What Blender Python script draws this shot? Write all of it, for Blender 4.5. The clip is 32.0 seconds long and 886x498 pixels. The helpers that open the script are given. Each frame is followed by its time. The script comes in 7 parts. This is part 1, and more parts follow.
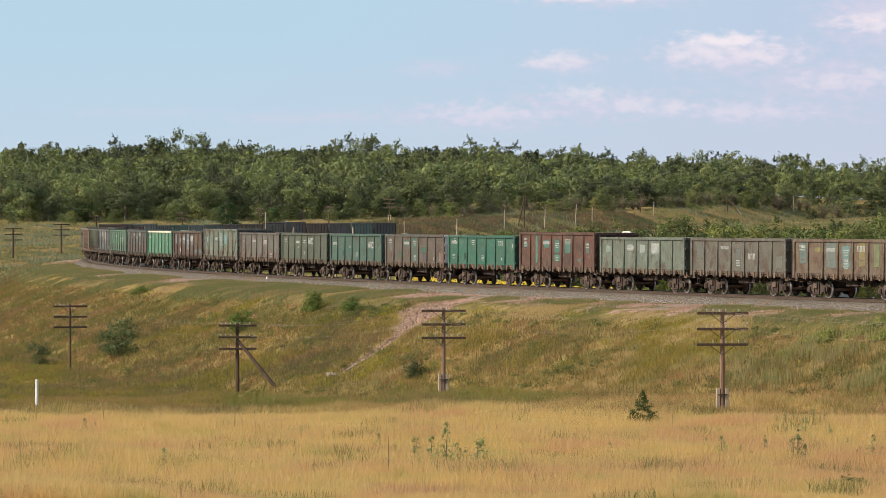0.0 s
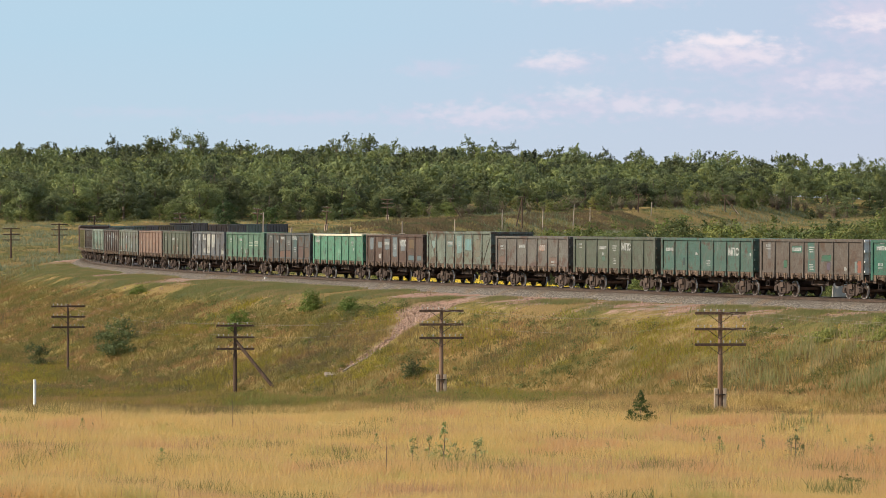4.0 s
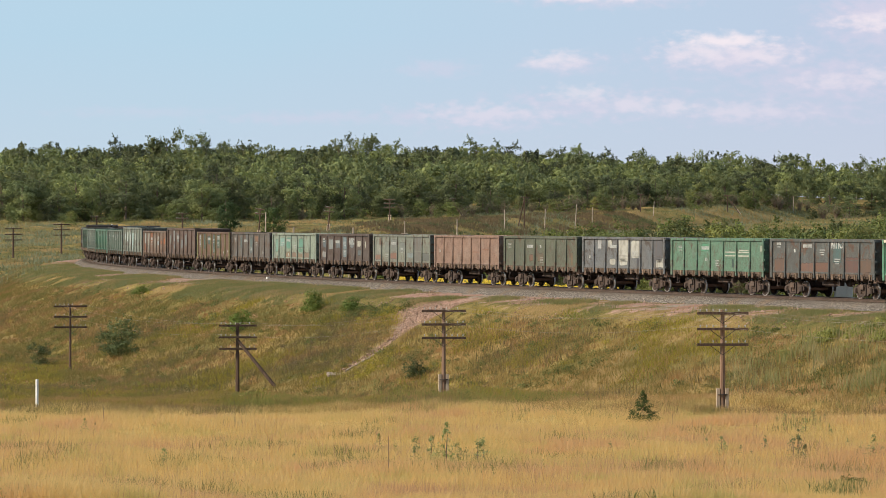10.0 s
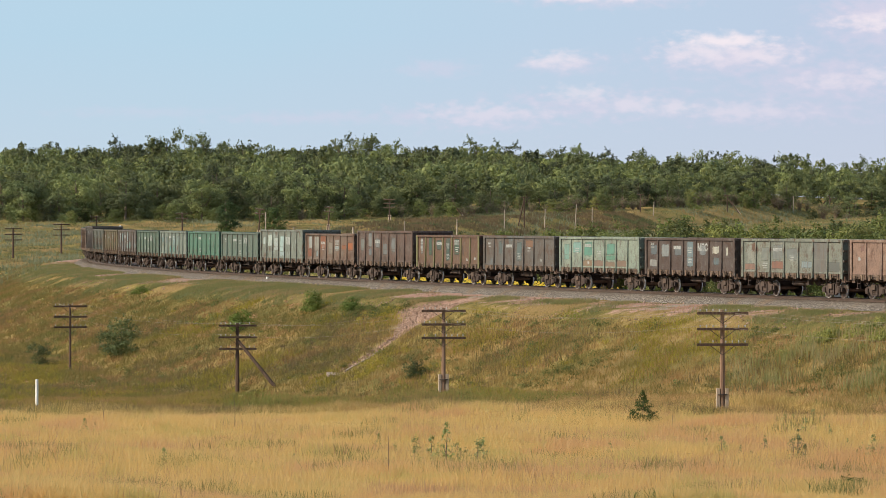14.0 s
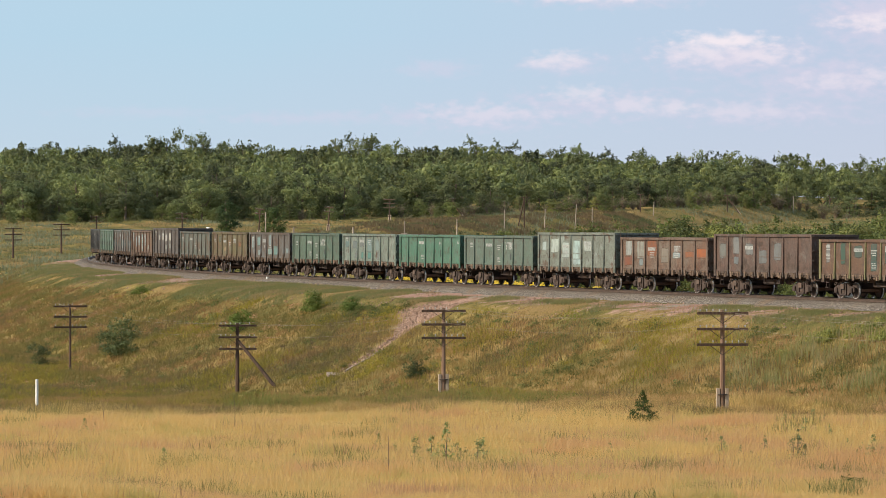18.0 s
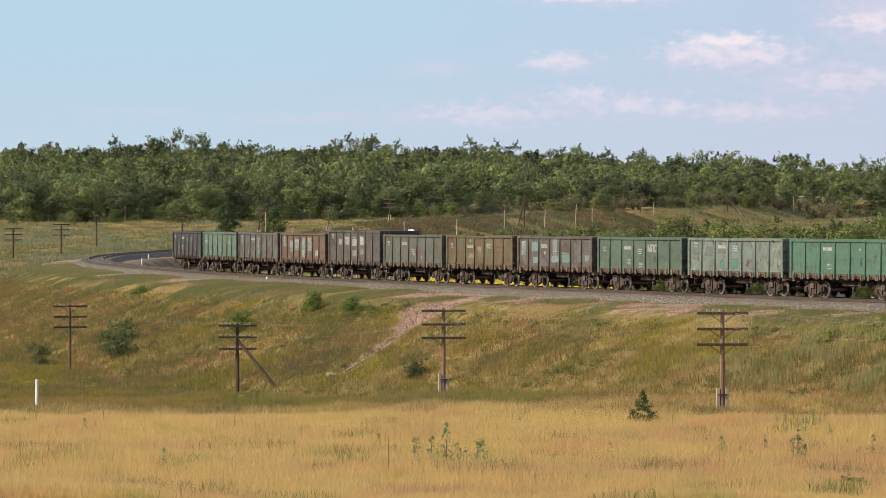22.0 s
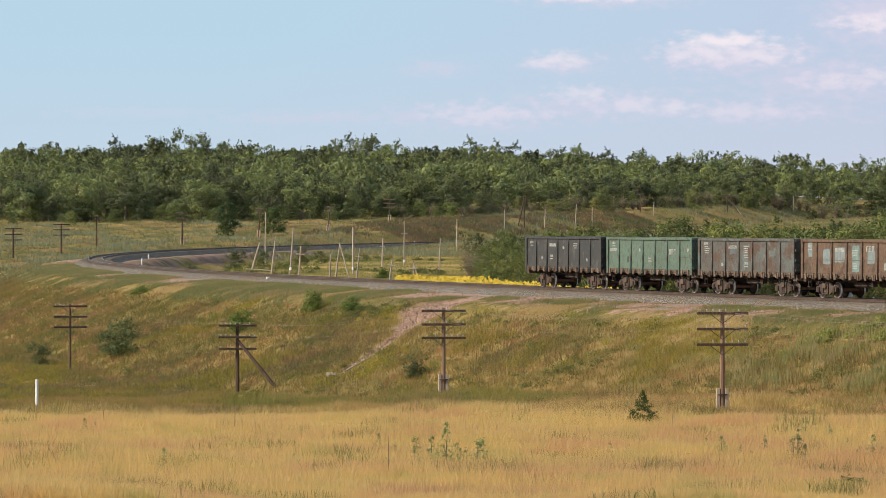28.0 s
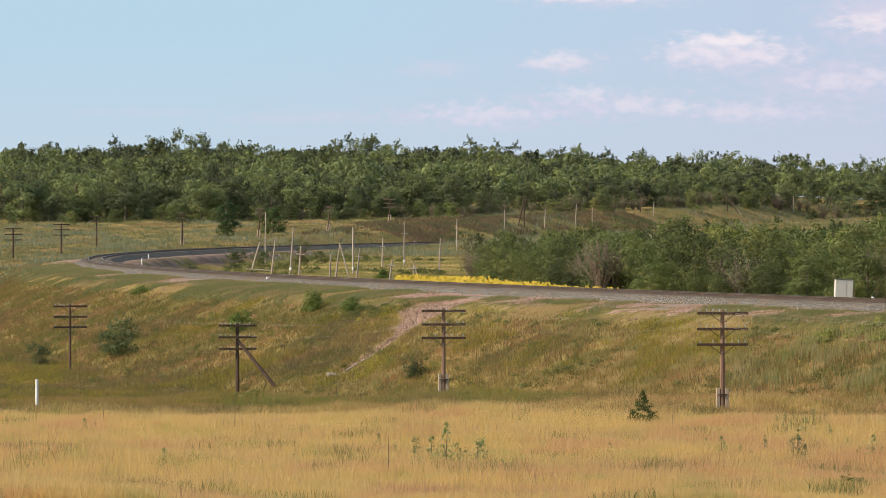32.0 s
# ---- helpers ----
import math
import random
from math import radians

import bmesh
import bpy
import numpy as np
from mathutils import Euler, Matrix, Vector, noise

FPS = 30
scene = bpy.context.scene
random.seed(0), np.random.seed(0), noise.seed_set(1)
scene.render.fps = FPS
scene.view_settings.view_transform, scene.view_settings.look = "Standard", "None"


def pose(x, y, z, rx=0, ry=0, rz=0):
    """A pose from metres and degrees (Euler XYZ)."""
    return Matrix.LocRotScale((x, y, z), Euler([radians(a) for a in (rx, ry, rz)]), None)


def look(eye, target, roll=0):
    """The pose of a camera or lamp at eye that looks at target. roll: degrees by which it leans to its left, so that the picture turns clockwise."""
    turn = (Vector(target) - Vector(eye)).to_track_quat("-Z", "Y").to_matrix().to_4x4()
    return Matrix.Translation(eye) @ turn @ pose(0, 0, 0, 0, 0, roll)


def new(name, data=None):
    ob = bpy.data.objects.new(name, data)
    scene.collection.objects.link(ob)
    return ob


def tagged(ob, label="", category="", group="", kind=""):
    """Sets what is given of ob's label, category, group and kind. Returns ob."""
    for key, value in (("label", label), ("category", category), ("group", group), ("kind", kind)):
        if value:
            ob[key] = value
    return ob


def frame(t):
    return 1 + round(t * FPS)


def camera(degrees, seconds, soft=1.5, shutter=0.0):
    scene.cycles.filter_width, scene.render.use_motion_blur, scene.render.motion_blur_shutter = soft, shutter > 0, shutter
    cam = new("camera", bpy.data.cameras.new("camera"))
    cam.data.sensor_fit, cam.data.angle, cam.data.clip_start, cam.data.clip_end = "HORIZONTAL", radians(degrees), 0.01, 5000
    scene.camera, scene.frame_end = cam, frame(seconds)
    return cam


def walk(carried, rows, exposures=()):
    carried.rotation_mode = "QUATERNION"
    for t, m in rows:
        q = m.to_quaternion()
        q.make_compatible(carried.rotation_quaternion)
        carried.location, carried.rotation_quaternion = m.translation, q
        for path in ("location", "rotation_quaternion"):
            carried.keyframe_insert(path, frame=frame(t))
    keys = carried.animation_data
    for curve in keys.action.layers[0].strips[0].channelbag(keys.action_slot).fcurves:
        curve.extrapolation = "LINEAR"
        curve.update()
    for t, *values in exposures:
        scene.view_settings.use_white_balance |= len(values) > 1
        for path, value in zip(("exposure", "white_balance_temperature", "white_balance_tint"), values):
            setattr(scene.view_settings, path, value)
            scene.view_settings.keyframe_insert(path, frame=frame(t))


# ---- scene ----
from math import sin, cos, pi, atan2, degrees, exp

EYE = 4.853
FOCAL = 7672.5
cam = camera(2 * math.degrees(math.atan(784 / FOCAL)), 32.0, soft=0.6)


def aim(yaw):
    """The camera's pose, turned by yaw degrees from its resting line."""
    return pose(0, 0, EYE, 90 - 0.4323, 0, yaw)


# the hand on the tripod: a slow drift in the first ten seconds
PX = math.degrees(1 / FOCAL)
DRIFT = [(0, 0), (0.5, -0.6), (1, -0.9), (2, -1.1), (2.5, -2.6), (3, -3.4), (3.5, -4.2), (4.5, -3.0), (5.5, -1.2), (6, -0.9),
         (6.5, 0.2), (7, 0.4), (7.5, 1.6), (8, 1.9), (8.5, 2.3), (9, 2.4), (9.5, 1.7), (10, 0.2), (10.5, 0), (20, 0), (32.0, 0)]
walk(cam, [(t, aim(a * PX)) for t, a in DRIFT])

# ---- light ----
SUN_EL, SUN_AZ = 31.0, (-0.95, -0.25)
world = bpy.data.worlds.new("sky")
scene.world = world
world.use_nodes = True
wn = world.node_tree.nodes
wl = world.node_tree.links
bg = wn["Background"]
sky = wn.new("ShaderNodeTexSky")
sky.sky_type = "NISHITA"
sky.sun_disc = False
sky.sun_elevation = radians(SUN_EL)
sky.sun_rotation = atan2(SUN_AZ[0], SUN_AZ[1])
sky.air_density, sky.dust_density, sky.ozone_density = 1.0, 0.6, 2.0


wtc = wn.new("ShaderNodeTexCoord")
wsep = wn.new("ShaderNodeSeparateXYZ")
wl.new(wtc.outputs["Generated"], wsep.inputs[0])
# near the horizon the sky keeps the pale blue of a few degrees higher up
lift = wn.new("ShaderNodeMath")
lift.operation = "MULTIPLY_ADD"
lift.inputs[1].default_value, lift.inputs[2].default_value = 2.4, 0.10
wl.new(wsep.outputs[2], lift.inputs[0])
wcomb = wn.new("ShaderNodeCombineXYZ")
wl.new(wsep.outputs[0], wcomb.inputs[0])
wl.new(wsep.outputs[1], wcomb.inputs[1])
wl.new(lift.outputs[0], wcomb.inputs[2])
wl.new(wcomb.outputs[0], sky.inputs[0])


def wmath(op, a, b=None, c=None):
    n = wn.new("ShaderNodeMath")
    n.operation = op
    for i, v in enumerate((a, b, c)):
        if v is None:
            continue
        if isinstance(v, (int, float)):
            n.inputs[i].default_value = v
        else:
            wl.new(v, n.inputs[i])
    return n.outputs[0]


def cloud_bank(azimuth, height, wide, tall, weight, rough=2.0):
    """A soft flat cloud: azimuth and height as tangents, with an uneven edge."""
    ax = wmath("DIVIDE", wmath("SUBTRACT", tan_x, azimuth), wide)
    az = wmath("DIVIDE", wmath("SUBTRACT", tan_z, height), tall)
    r = wmath("SQRT", wmath("ADD", wmath("MULTIPLY", ax, ax), wmath("MULTIPLY", az, az)))
    edge = wmath("ADD", wmath("SUBTRACT", 1.0, r), wmath("MULTIPLY", wmath("SUBTRACT", wnoise.outputs["Fac"], 0.5), rough))
    n = wn.new("ShaderNodeMapRange")
    n.interpolation_type = "SMOOTHSTEP"
    n.inputs[1].default_value, n.inputs[2].default_value, n.inputs[4].default_value = -0.25, 1.1, weight
    wl.new(edge, n.inputs[0])
    return n.outputs[0]


def cloud_layer(banks):
    cover = None
    for bank in banks:
        m = cloud_bank(*bank)
        cover = m if cover is None else wmath("MAXIMUM", cover, m)
    return cover


tan_x = wmath("DIVIDE", wsep.outputs[0], wmath("MAXIMUM", wsep.outputs[1], 0.05))
tan_z = wmath("DIVIDE", wsep.outputs[2], wmath("MAXIMUM", wsep.outputs[1], 0.05))
wmap = wn.new("ShaderNodeCombineXYZ")
wl.new(wmath("MULTIPLY", tan_x, 170.0), wmap.inputs[0])
wl.new(wmath("MULTIPLY", tan_z, 330.0), wmap.inputs[1])
wnoise = wn.new("ShaderNodeTexNoise")
wnoise.inputs["Scale"].default_value, wnoise.inputs["Detail"].default_value = 1.6, 6.0
wl.new(wmap.outputs[0], wnoise.inputs["Vector"])
# mauve shaded bodies, and the sunlit tops that stand on them
SHADED = [(0.0675, 0.0368, 0.0240, 0.0052, 0.90, 1.7), (0.0285, 0.0352, 0.0120, 0.0030, 0.70, 1.7), (-0.0015, 0.0340, 0.0100, 0.0026, 0.50, 1.7), (0.0380, 0.0256, 0.0300, 0.0042, 0.62, 2.6), (0.0100, 0.0230, 0.0230, 0.0038, 0.62, 2.6),
          (0.0740, 0.0240, 0.0280, 0.0036, 0.60, 2.6), (0.0900, 0.0315, 0.0250, 0.0062, 0.75, 2.2), (0.0985, 0.0458, 0.0150, 0.0085, 0.95, 1.7), (0.0380, 0.0505, 0.0250, 0.0028, 0.70, 2.0), (-0.0300, 0.0228, 0.0260, 0.0018, 0.40, 2.4), (-0.0085, 0.0232, 0.0060, 0.0022, 0.60), (-0.0700, 0.0240, 0.0240, 0.0016, 0.25)]
SUNLIT = [(0.0655, 0.0403, 0.0140, 0.0024, 0.85, 2.2), (0.0610, 0.0378, 0.0120, 0.0034, 0.52, 2.2), (0.0720, 0.0372, 0.0120, 0.0026, 0.50, 2.4), (0.0268, 0.0360, 0.0080, 0.0024, 0.50, 2.2), (0.0318, 0.0282, 0.0080, 0.0024, 0.36, 2.6), (0.0445, 0.0256, 0.0110, 0.0026, 0.30, 2.6),
          (0.0100, 0.0236, 0.0150, 0.0028, 0.24, 2.8), (0.0535, 0.0252, 0.0060, 0.0018, 0.34, 2.6), (0.0690, 0.0243, 0.0150, 0.0022, 0.24, 2.8), (0.0995, 0.0448, 0.0110, 0.0024, 0.70, 2.2),
          (0.0900, 0.0312, 0.0090, 0.0022, 0.36, 2.6), (0.1015, 0.0324, 0.0080, 0.0028, 0.36, 2.6), (0.0370, 0.0508, 0.0180, 0.0016, 0.70, 2.2)]
cover, crest = cloud_layer(SHADED), cloud_layer(SUNLIT)
# pale haze low in the sky, mauve to the east, thinning out higher up
east = wn.new("ShaderNodeMapRange")
east.inputs[1].default_value, east.inputs[2].default_value = -0.09, 0.10
wl.new(wmath("SUBTRACT", tan_x, wmath("MULTIPLY", tan_z, 1.2)), east.inputs[0])
haze = wn.new("ShaderNodeMix")
haze.data_type = "RGBA"
haze.inputs[6].default_value, haze.inputs[7].default_value = (3.5, 4.82, 5.80, 1), (3.95, 4.28, 5.45, 1)
wl.new(east.outputs[0], haze.inputs[0])
low = wn.new("ShaderNodeMapRange")
low.inputs[1].default_value, low.inputs[2].default_value, low.inputs[3].default_value, low.inputs[4].default_value = 0.010, 0.042, 0.55, 0.0
wl.new(tan_z, low.inputs[0])
cream = wn.new("ShaderNodeMix")
cream.data_type = "RGBA"
cream.inputs[7].default_value = (4.3, 4.68, 5.35, 1)
wl.new(low.outputs[0], cream.inputs[0])
wl.new(haze.outputs[2], cream.inputs[6])
thin = wn.new("ShaderNodeMapRange")
thin.inputs[1].default_value, thin.inputs[2].default_value, thin.inputs[3].default_value, thin.inputs[4].default_value = 0.0, 0.8, 0.94, 0.85
wl.new(wsep.outputs[2], thin.inputs[0])
mixv = wn.new("ShaderNodeMix")
mixv.data_type = "RGBA"
wl.new(thin.outputs[0], mixv.inputs[0])
wl.new(sky.outputs[0], mixv.inputs[6])
wl.new(cream.outputs[2], mixv.inputs[7])
mixc = wn.new("ShaderNodeMix")
mixc.data_type = "RGBA"
mixc.inputs[7].default_value = (4.75, 4.62, 5.65, 1)
wl.new(cover, mixc.inputs[0])
wl.new(mixv.outputs[2], mixc.inputs[6])
mixt = wn.new("ShaderNodeMix")
mixt.data_type = "RGBA"
mixt.inputs[7].default_value = (6.7, 6.05, 6.35, 1)
wl.new(crest, mixt.inputs[0])
wl.new(mixc.outputs[2], mixt.inputs[6])
wl.new(mixt.outputs[2], bg.inputs[0])
bg.inputs[1].default_value = 0.10

sun = new("sun", bpy.data.lights.new("sun", "SUN"))
sun.data.energy, sun.data.angle, sun.data.color = 4.3, radians(0.6), (1.0, 0.87, 0.69)
_h = math.hypot(*SUN_AZ)
sun.matrix_world = look((SUN_AZ[0] / _h * 100, SUN_AZ[1] / _h * 100, 100 * math.tan(radians(SUN_EL))), (0, 0, 0))
scene.view_settings.exposure = 0.5

# ---- the railway line in plan: arc length, easting, northing, heading ----
def lay_line():
    ds = 2.0
    s = np.arange(-900, 901, ds)
    q = np.clip(s, -440, 150) / 200
    k = 0.00121 - 0.00099 * q - 0.00055 * q * q
    th = np.concatenate([[0], np.cumsum((k[1:] + k[:-1]) / 2 * ds)])
    i0 = int(900 / ds)
    th = th - th[i0] - 1.24153
    x = np.concatenate([[0], np.cumsum((np.cos(th[1:]) + np.cos(th[:-1])) / 2 * ds)])
    y = np.concatenate([[0], np.cumsum((np.sin(th[1:]) + np.sin(th[:-1])) / 2 * ds)])
    return s, x - x[i0] - 4.994, y - y[i0] + 333.069, th


LS, LX, LY, LT = lay_line()


def line_z(s):
    """The gentle climb of the line to the far side of the bend."""
    q = np.clip(s, -520, 72) / 100
    return -0.0149 * q + 0.0103 * q * q


def on_line(s, side=0.0):
    """Place and heading at arc length s, side metres to the outside of the curve."""
    t = np.interp(s, LS, LT)
    return np.interp(s, LS, LX) + side * np.sin(t), np.interp(s, LS, LY) - side * np.cos(t), t


def beside(x, y):
    """Distance from the line (outside of the curve positive) and arc length, for arrays."""
    x, y = np.atleast_1d(np.asarray(x, float)), np.atleast_1d(np.asarray(y, float))
    d, s = np.empty(x.shape), np.empty(x.shape)
    for a in range(0, x.size, 20000):
        xs, ys = x.ravel()[a:a + 20000], y.ravel()[a:a + 20000]
        i = np.argmin((xs[:, None] - LX[::8][None]) ** 2 + (ys[:, None] - LY[::8][None]) ** 2, axis=1) * 8
        at = LS[i]
        for _ in range(3):
            px, py, tt = np.interp(at, LS, LX), np.interp(at, LS, LY), np.interp(at, LS, LT)
            at = at + (xs - px) * np.cos(tt) + (ys - py) * np.sin(tt)
        px, py, tt = np.interp(at, LS, LX), np.interp(at, LS, LY), np.interp(at, LS, LT)
        d.ravel()[a:a + 20000] = (xs - px) * np.sin(tt) - (ys - py) * np.cos(tt)
        s.ravel()[a:a + 20000] = at
    return d, s


def waves(x, y):
    return (np.sin(x * 0.21 + 1.3) * np.sin(y * 0.16 + 0.4) * 0.5 + np.sin(x * 0.47 + y * 0.31) * 0.25 + np.sin(x * 0.9 - y * 0.63 + 2) * 0.12)


def vnoise(x, y, size, seed=0):
    """Smooth random patches about size metres across, from 0 to 1."""
    tab = np.random.RandomState(seed).rand(256, 256)
    out, amp = 0.0, 0.0
    for k in range(3):
        u, v = np.asarray(x, float) / size * 2 ** k + 57.3, np.asarray(y, float) / size * 2 ** k + 31.7
        i, j = np.floor(u).astype(int), np.floor(v).astype(int)
        fu, fv = u - i, v - j
        fu, fv = fu * fu * (3 - 2 * fu), fv * fv * (3 - 2 * fv)
        g = (tab[i % 256, j % 256] * (1 - fu) + tab[(i + 1) % 256, j % 256] * fu) * (1 - fv) + (tab[i % 256, (j + 1) % 256] * (1 - fu) + tab[(i + 1) % 256, (j + 1) % 256] * fu) * fv
        out, amp = out + g * 0.5 ** k, amp + 0.5 ** k
    return out / amp


NAT_Y = [-600, 0, 40, 80, 120, 160, 200, 215, 232, 250, 285, 330, 400, 500, 600, 700, 800, 900, 1000, 1150, 1300, 1700, 2500, 4900]
NAT_Z = [3.2, 3.2, 1.3, -0.9, -2.85, -3.85, -4.6, -4.85, -5.25, -5.75, -7.05, -6.6, -4.6, -2.0, -0.9, 0.2, 2.2, 4.2, 6.3, 9.8, 13.5, 20.5, 21.0, 21.0]
INN_Y = [-600, 560, 640, 720, 800, 900, 1000, 1150, 1300, 1700, 2500, 4900]
INN_Z = [-1.3, -1.4, -1.2, -0.4, 1.4, 4.0, 6.3, 9.8, 13.5, 20.5, 21.0, 21.0]


def ground_z(x, y):
    x, y = np.atleast_1d(np.asarray(x, float)), np.atleast_1d(np.asarray(y, float))
    d, s = beside(x, y)
    w = waves(x, y)
    lz = line_z(s)
    nat = np.interp(y, NAT_Y, NAT_Z) + w * np.clip((np.abs(y) + 50) / 900, 0.12, 0.6)
    nat = nat - np.clip((x - 10) / 900, 0, 1) * np.clip((y - 1050) / 450, 0, 1) * 55
    nat = nat - np.clip((-1 - x) / 7, 0, 1) * 0.75 * np.clip((y - 214) / 10, 0, 1) * np.clip((275 - y) / 25, 0, 1)
    a = np.clip(d - 8.0, 0, None)
    outer = np.clip(nat, lz - 1.0 - a / 2.75, lz - 1.0 + a / 3.0) + w * 0.25 * np.clip(a / 6, 0, 1)
    inn = np.interp(y, INN_Y, INN_Z) + w * 0.2
    b = np.clip(-d - 5.0, 0, None)
    inn = inn - 1.15 * np.exp(-((d + 10.5) / 4.5) ** 2) * np.clip((s + 400) / 60, 0, 1) * np.clip((-140 - s) / 50, 0, 1)
    inner = np.clip(inn, -0.95 - b / 1.5, -0.95 + b / 5.0)
    bench = np.interp(d, [-5, -2.7, -1.6, 1.5, 2.5, 5.0, 8.0], [-0.95, -0.75, -0.8, -0.8, -0.6, -0.72, -1.0]) + w * 0.05 + lz
    return np.where(d > 8, outer, np.where(d < -5, inner, bench))


def gz(x, y):
    return float(ground_z(x, y)[0])

# ---- small tools ----
class Build:
    """Collects vertices and faces, with a material slot per face, for one mesh."""

    def __init__(self):
        self.v, self.f, self.m = [], [], []

    def add(self, verts, faces, mat=0):
        n = len(self.v)
        self.v += [tuple(p) for p in verts]
        self.f += [tuple(i + n for i in f) for f in faces]
        self.m += [mat] * len(faces)
        return self

    def box(self, c, s, turn=None, mat=0, cut=0.0):
        """A box by centre and size; cut chamfers the upright edges."""
        x, y, z = (a / 2 for a in s)
        if cut:
            ring = [(-x + cut, -y), (x - cut, -y), (x, -y + cut), (x, y - cut), (x - cut, y), (-x + cut, y), (-x, y - cut), (-x, -y + cut)]
        else:
            ring = [(-x, -y), (x, -y), (x, y), (-x, y)]
        n = len(ring)
        pts = [Vector((a, b, -z)) for a, b in ring] + [Vector((a, b, z)) for a, b in ring]
        if turn is not None:
            pts = [turn @ p for p in pts]
        pts = [p + Vector(c) for p in pts]
        faces = [tuple(range(n - 1, -1, -1)), tuple(range(n, 2 * n))] + [(i, (i + 1) % n, (i + 1) % n + n, i + n) for i in range(n)]
        return self.add(pts, faces, mat)

    def tube(self, path, radii, n=8, mat=0, caps=True):
        """A round tube along points, with a radius at each."""
        path = [Vector(p) for p in path]
        if isinstance(radii, (int, float)):
            radii = [radii] * len(path)
        pts = []
        for i, p in enumerate(path):
            d = (path[min(i + 1, len(path) - 1)] - path[max(i - 1, 0)]).normalized()
            a = d.cross(Vector((0, 0, 1)) if abs(d.z) < 0.9 else Vector((1, 0, 0))).normalized()
            b = d.cross(a)
            pts += [p + (a * cos(2 * pi * k / n) + b * sin(2 * pi * k / n)) * radii[i] for k in range(n)]
        faces = [(i * n + k, i * n + (k + 1) % n, (i + 1) * n + (k + 1) % n, (i + 1) * n + k) for i in range(len(path) - 1) for k in range(n)]
        if caps:
            faces += [tuple(range(n - 1, -1, -1)), tuple(range((len(path) - 1) * n, len(path) * n))]
        return self.add(pts, faces, mat)

    def turned(self, profile, c, axis="y", n=16, mat=0):
        """A body of revolution: profile of (along, radius) about an axis through c."""
        pts = []
        for a, r in profile:
            for k in range(n):
                u, w = r * cos(2 * pi * k / n), r * sin(2 * pi * k / n)
                p = {"x": (a, u, w), "y": (u, a, w), "z": (u, w, a)}[axis]
                pts.append(tuple(p[i] + c[i] for i in range(3)))
        m = len(profile)
        faces = [(i * n + k, i * n + (k + 1) % n, (i + 1) * n + (k + 1) % n, (i + 1) * n + k) for i in range(m - 1) for k in range(n)]
        faces += [tuple(range(n - 1, -1, -1)), tuple(range((m - 1) * n, m * n))]
        return self.add(pts, faces, mat)

    def extrude(self, ring, axis, lo, hi, mat=0):
        """A plate: a ring of 2D points, drawn out along an axis from lo to hi."""
        def put(p, a):
            return {"x": (a, p[0], p[1]), "y": (p[0], a, p[1]), "z": (p[0], p[1], a)}[axis]
        n = len(ring)
        pts = [put(p, lo) for p in ring] + [put(p, hi) for p in ring]
        faces = [tuple(range(n - 1, -1, -1)), tuple(range(n, 2 * n))] + [(i, (i + 1) % n, (i + 1) % n + n, i + n) for i in range(n)]
        return self.add(pts, faces, mat)

    def mesh(self, name, *mats, smooth=False):
        me = bpy.data.meshes.new(name)
        me.from_pydata(self.v, [], self.f)
        for m in mats:
            me.materials.append(m)
        if len(mats) > 1:
            me.polygons.foreach_set("material_index", self.m)
        bm = bmesh.new()
        bm.from_mesh(me)
        bmesh.ops.recalc_face_normals(bm, faces=bm.faces)
        bm.to_mesh(me)
        bm.free()
        if smooth:
            me.polygons.foreach_set("use_smooth", [True] * len(me.polygons))
        me.update()
        return me


def part(name, mesh, parent, at=(0, 0, 0), label="", turn=0.0):
    ob = new(name, mesh)
    ob.parent = parent
    ob.location = at
    if turn:
        ob.rotation_euler = (0, 0, turn)
    if label:
        ob["label"] = label
    return ob


def big_mesh(name, verts, faces, *mats, smooth=False):
    """A mesh from numpy arrays: verts n x 3, faces m x k."""
    me = bpy.data.meshes.new(name)
    faces = np.asarray(faces, dtype=np.int32)
    k = faces.shape[1]
    me.vertices.add(len(verts))
    me.vertices.foreach_set("co", np.asarray(verts, dtype=np.float32).ravel())
    me.loops.add(faces.size)
    me.loops.foreach_set("vertex_index", faces.ravel())
    me.polygons.add(len(faces))
    me.polygons.foreach_set("loop_start", np.arange(0, faces.size, k, dtype=np.int32))
    me.polygons.foreach_set("use_smooth", np.full(len(faces), smooth))
    for m in mats:
        me.materials.append(m)
    me.update(calc_edges=True)
    me.validate()
    return me


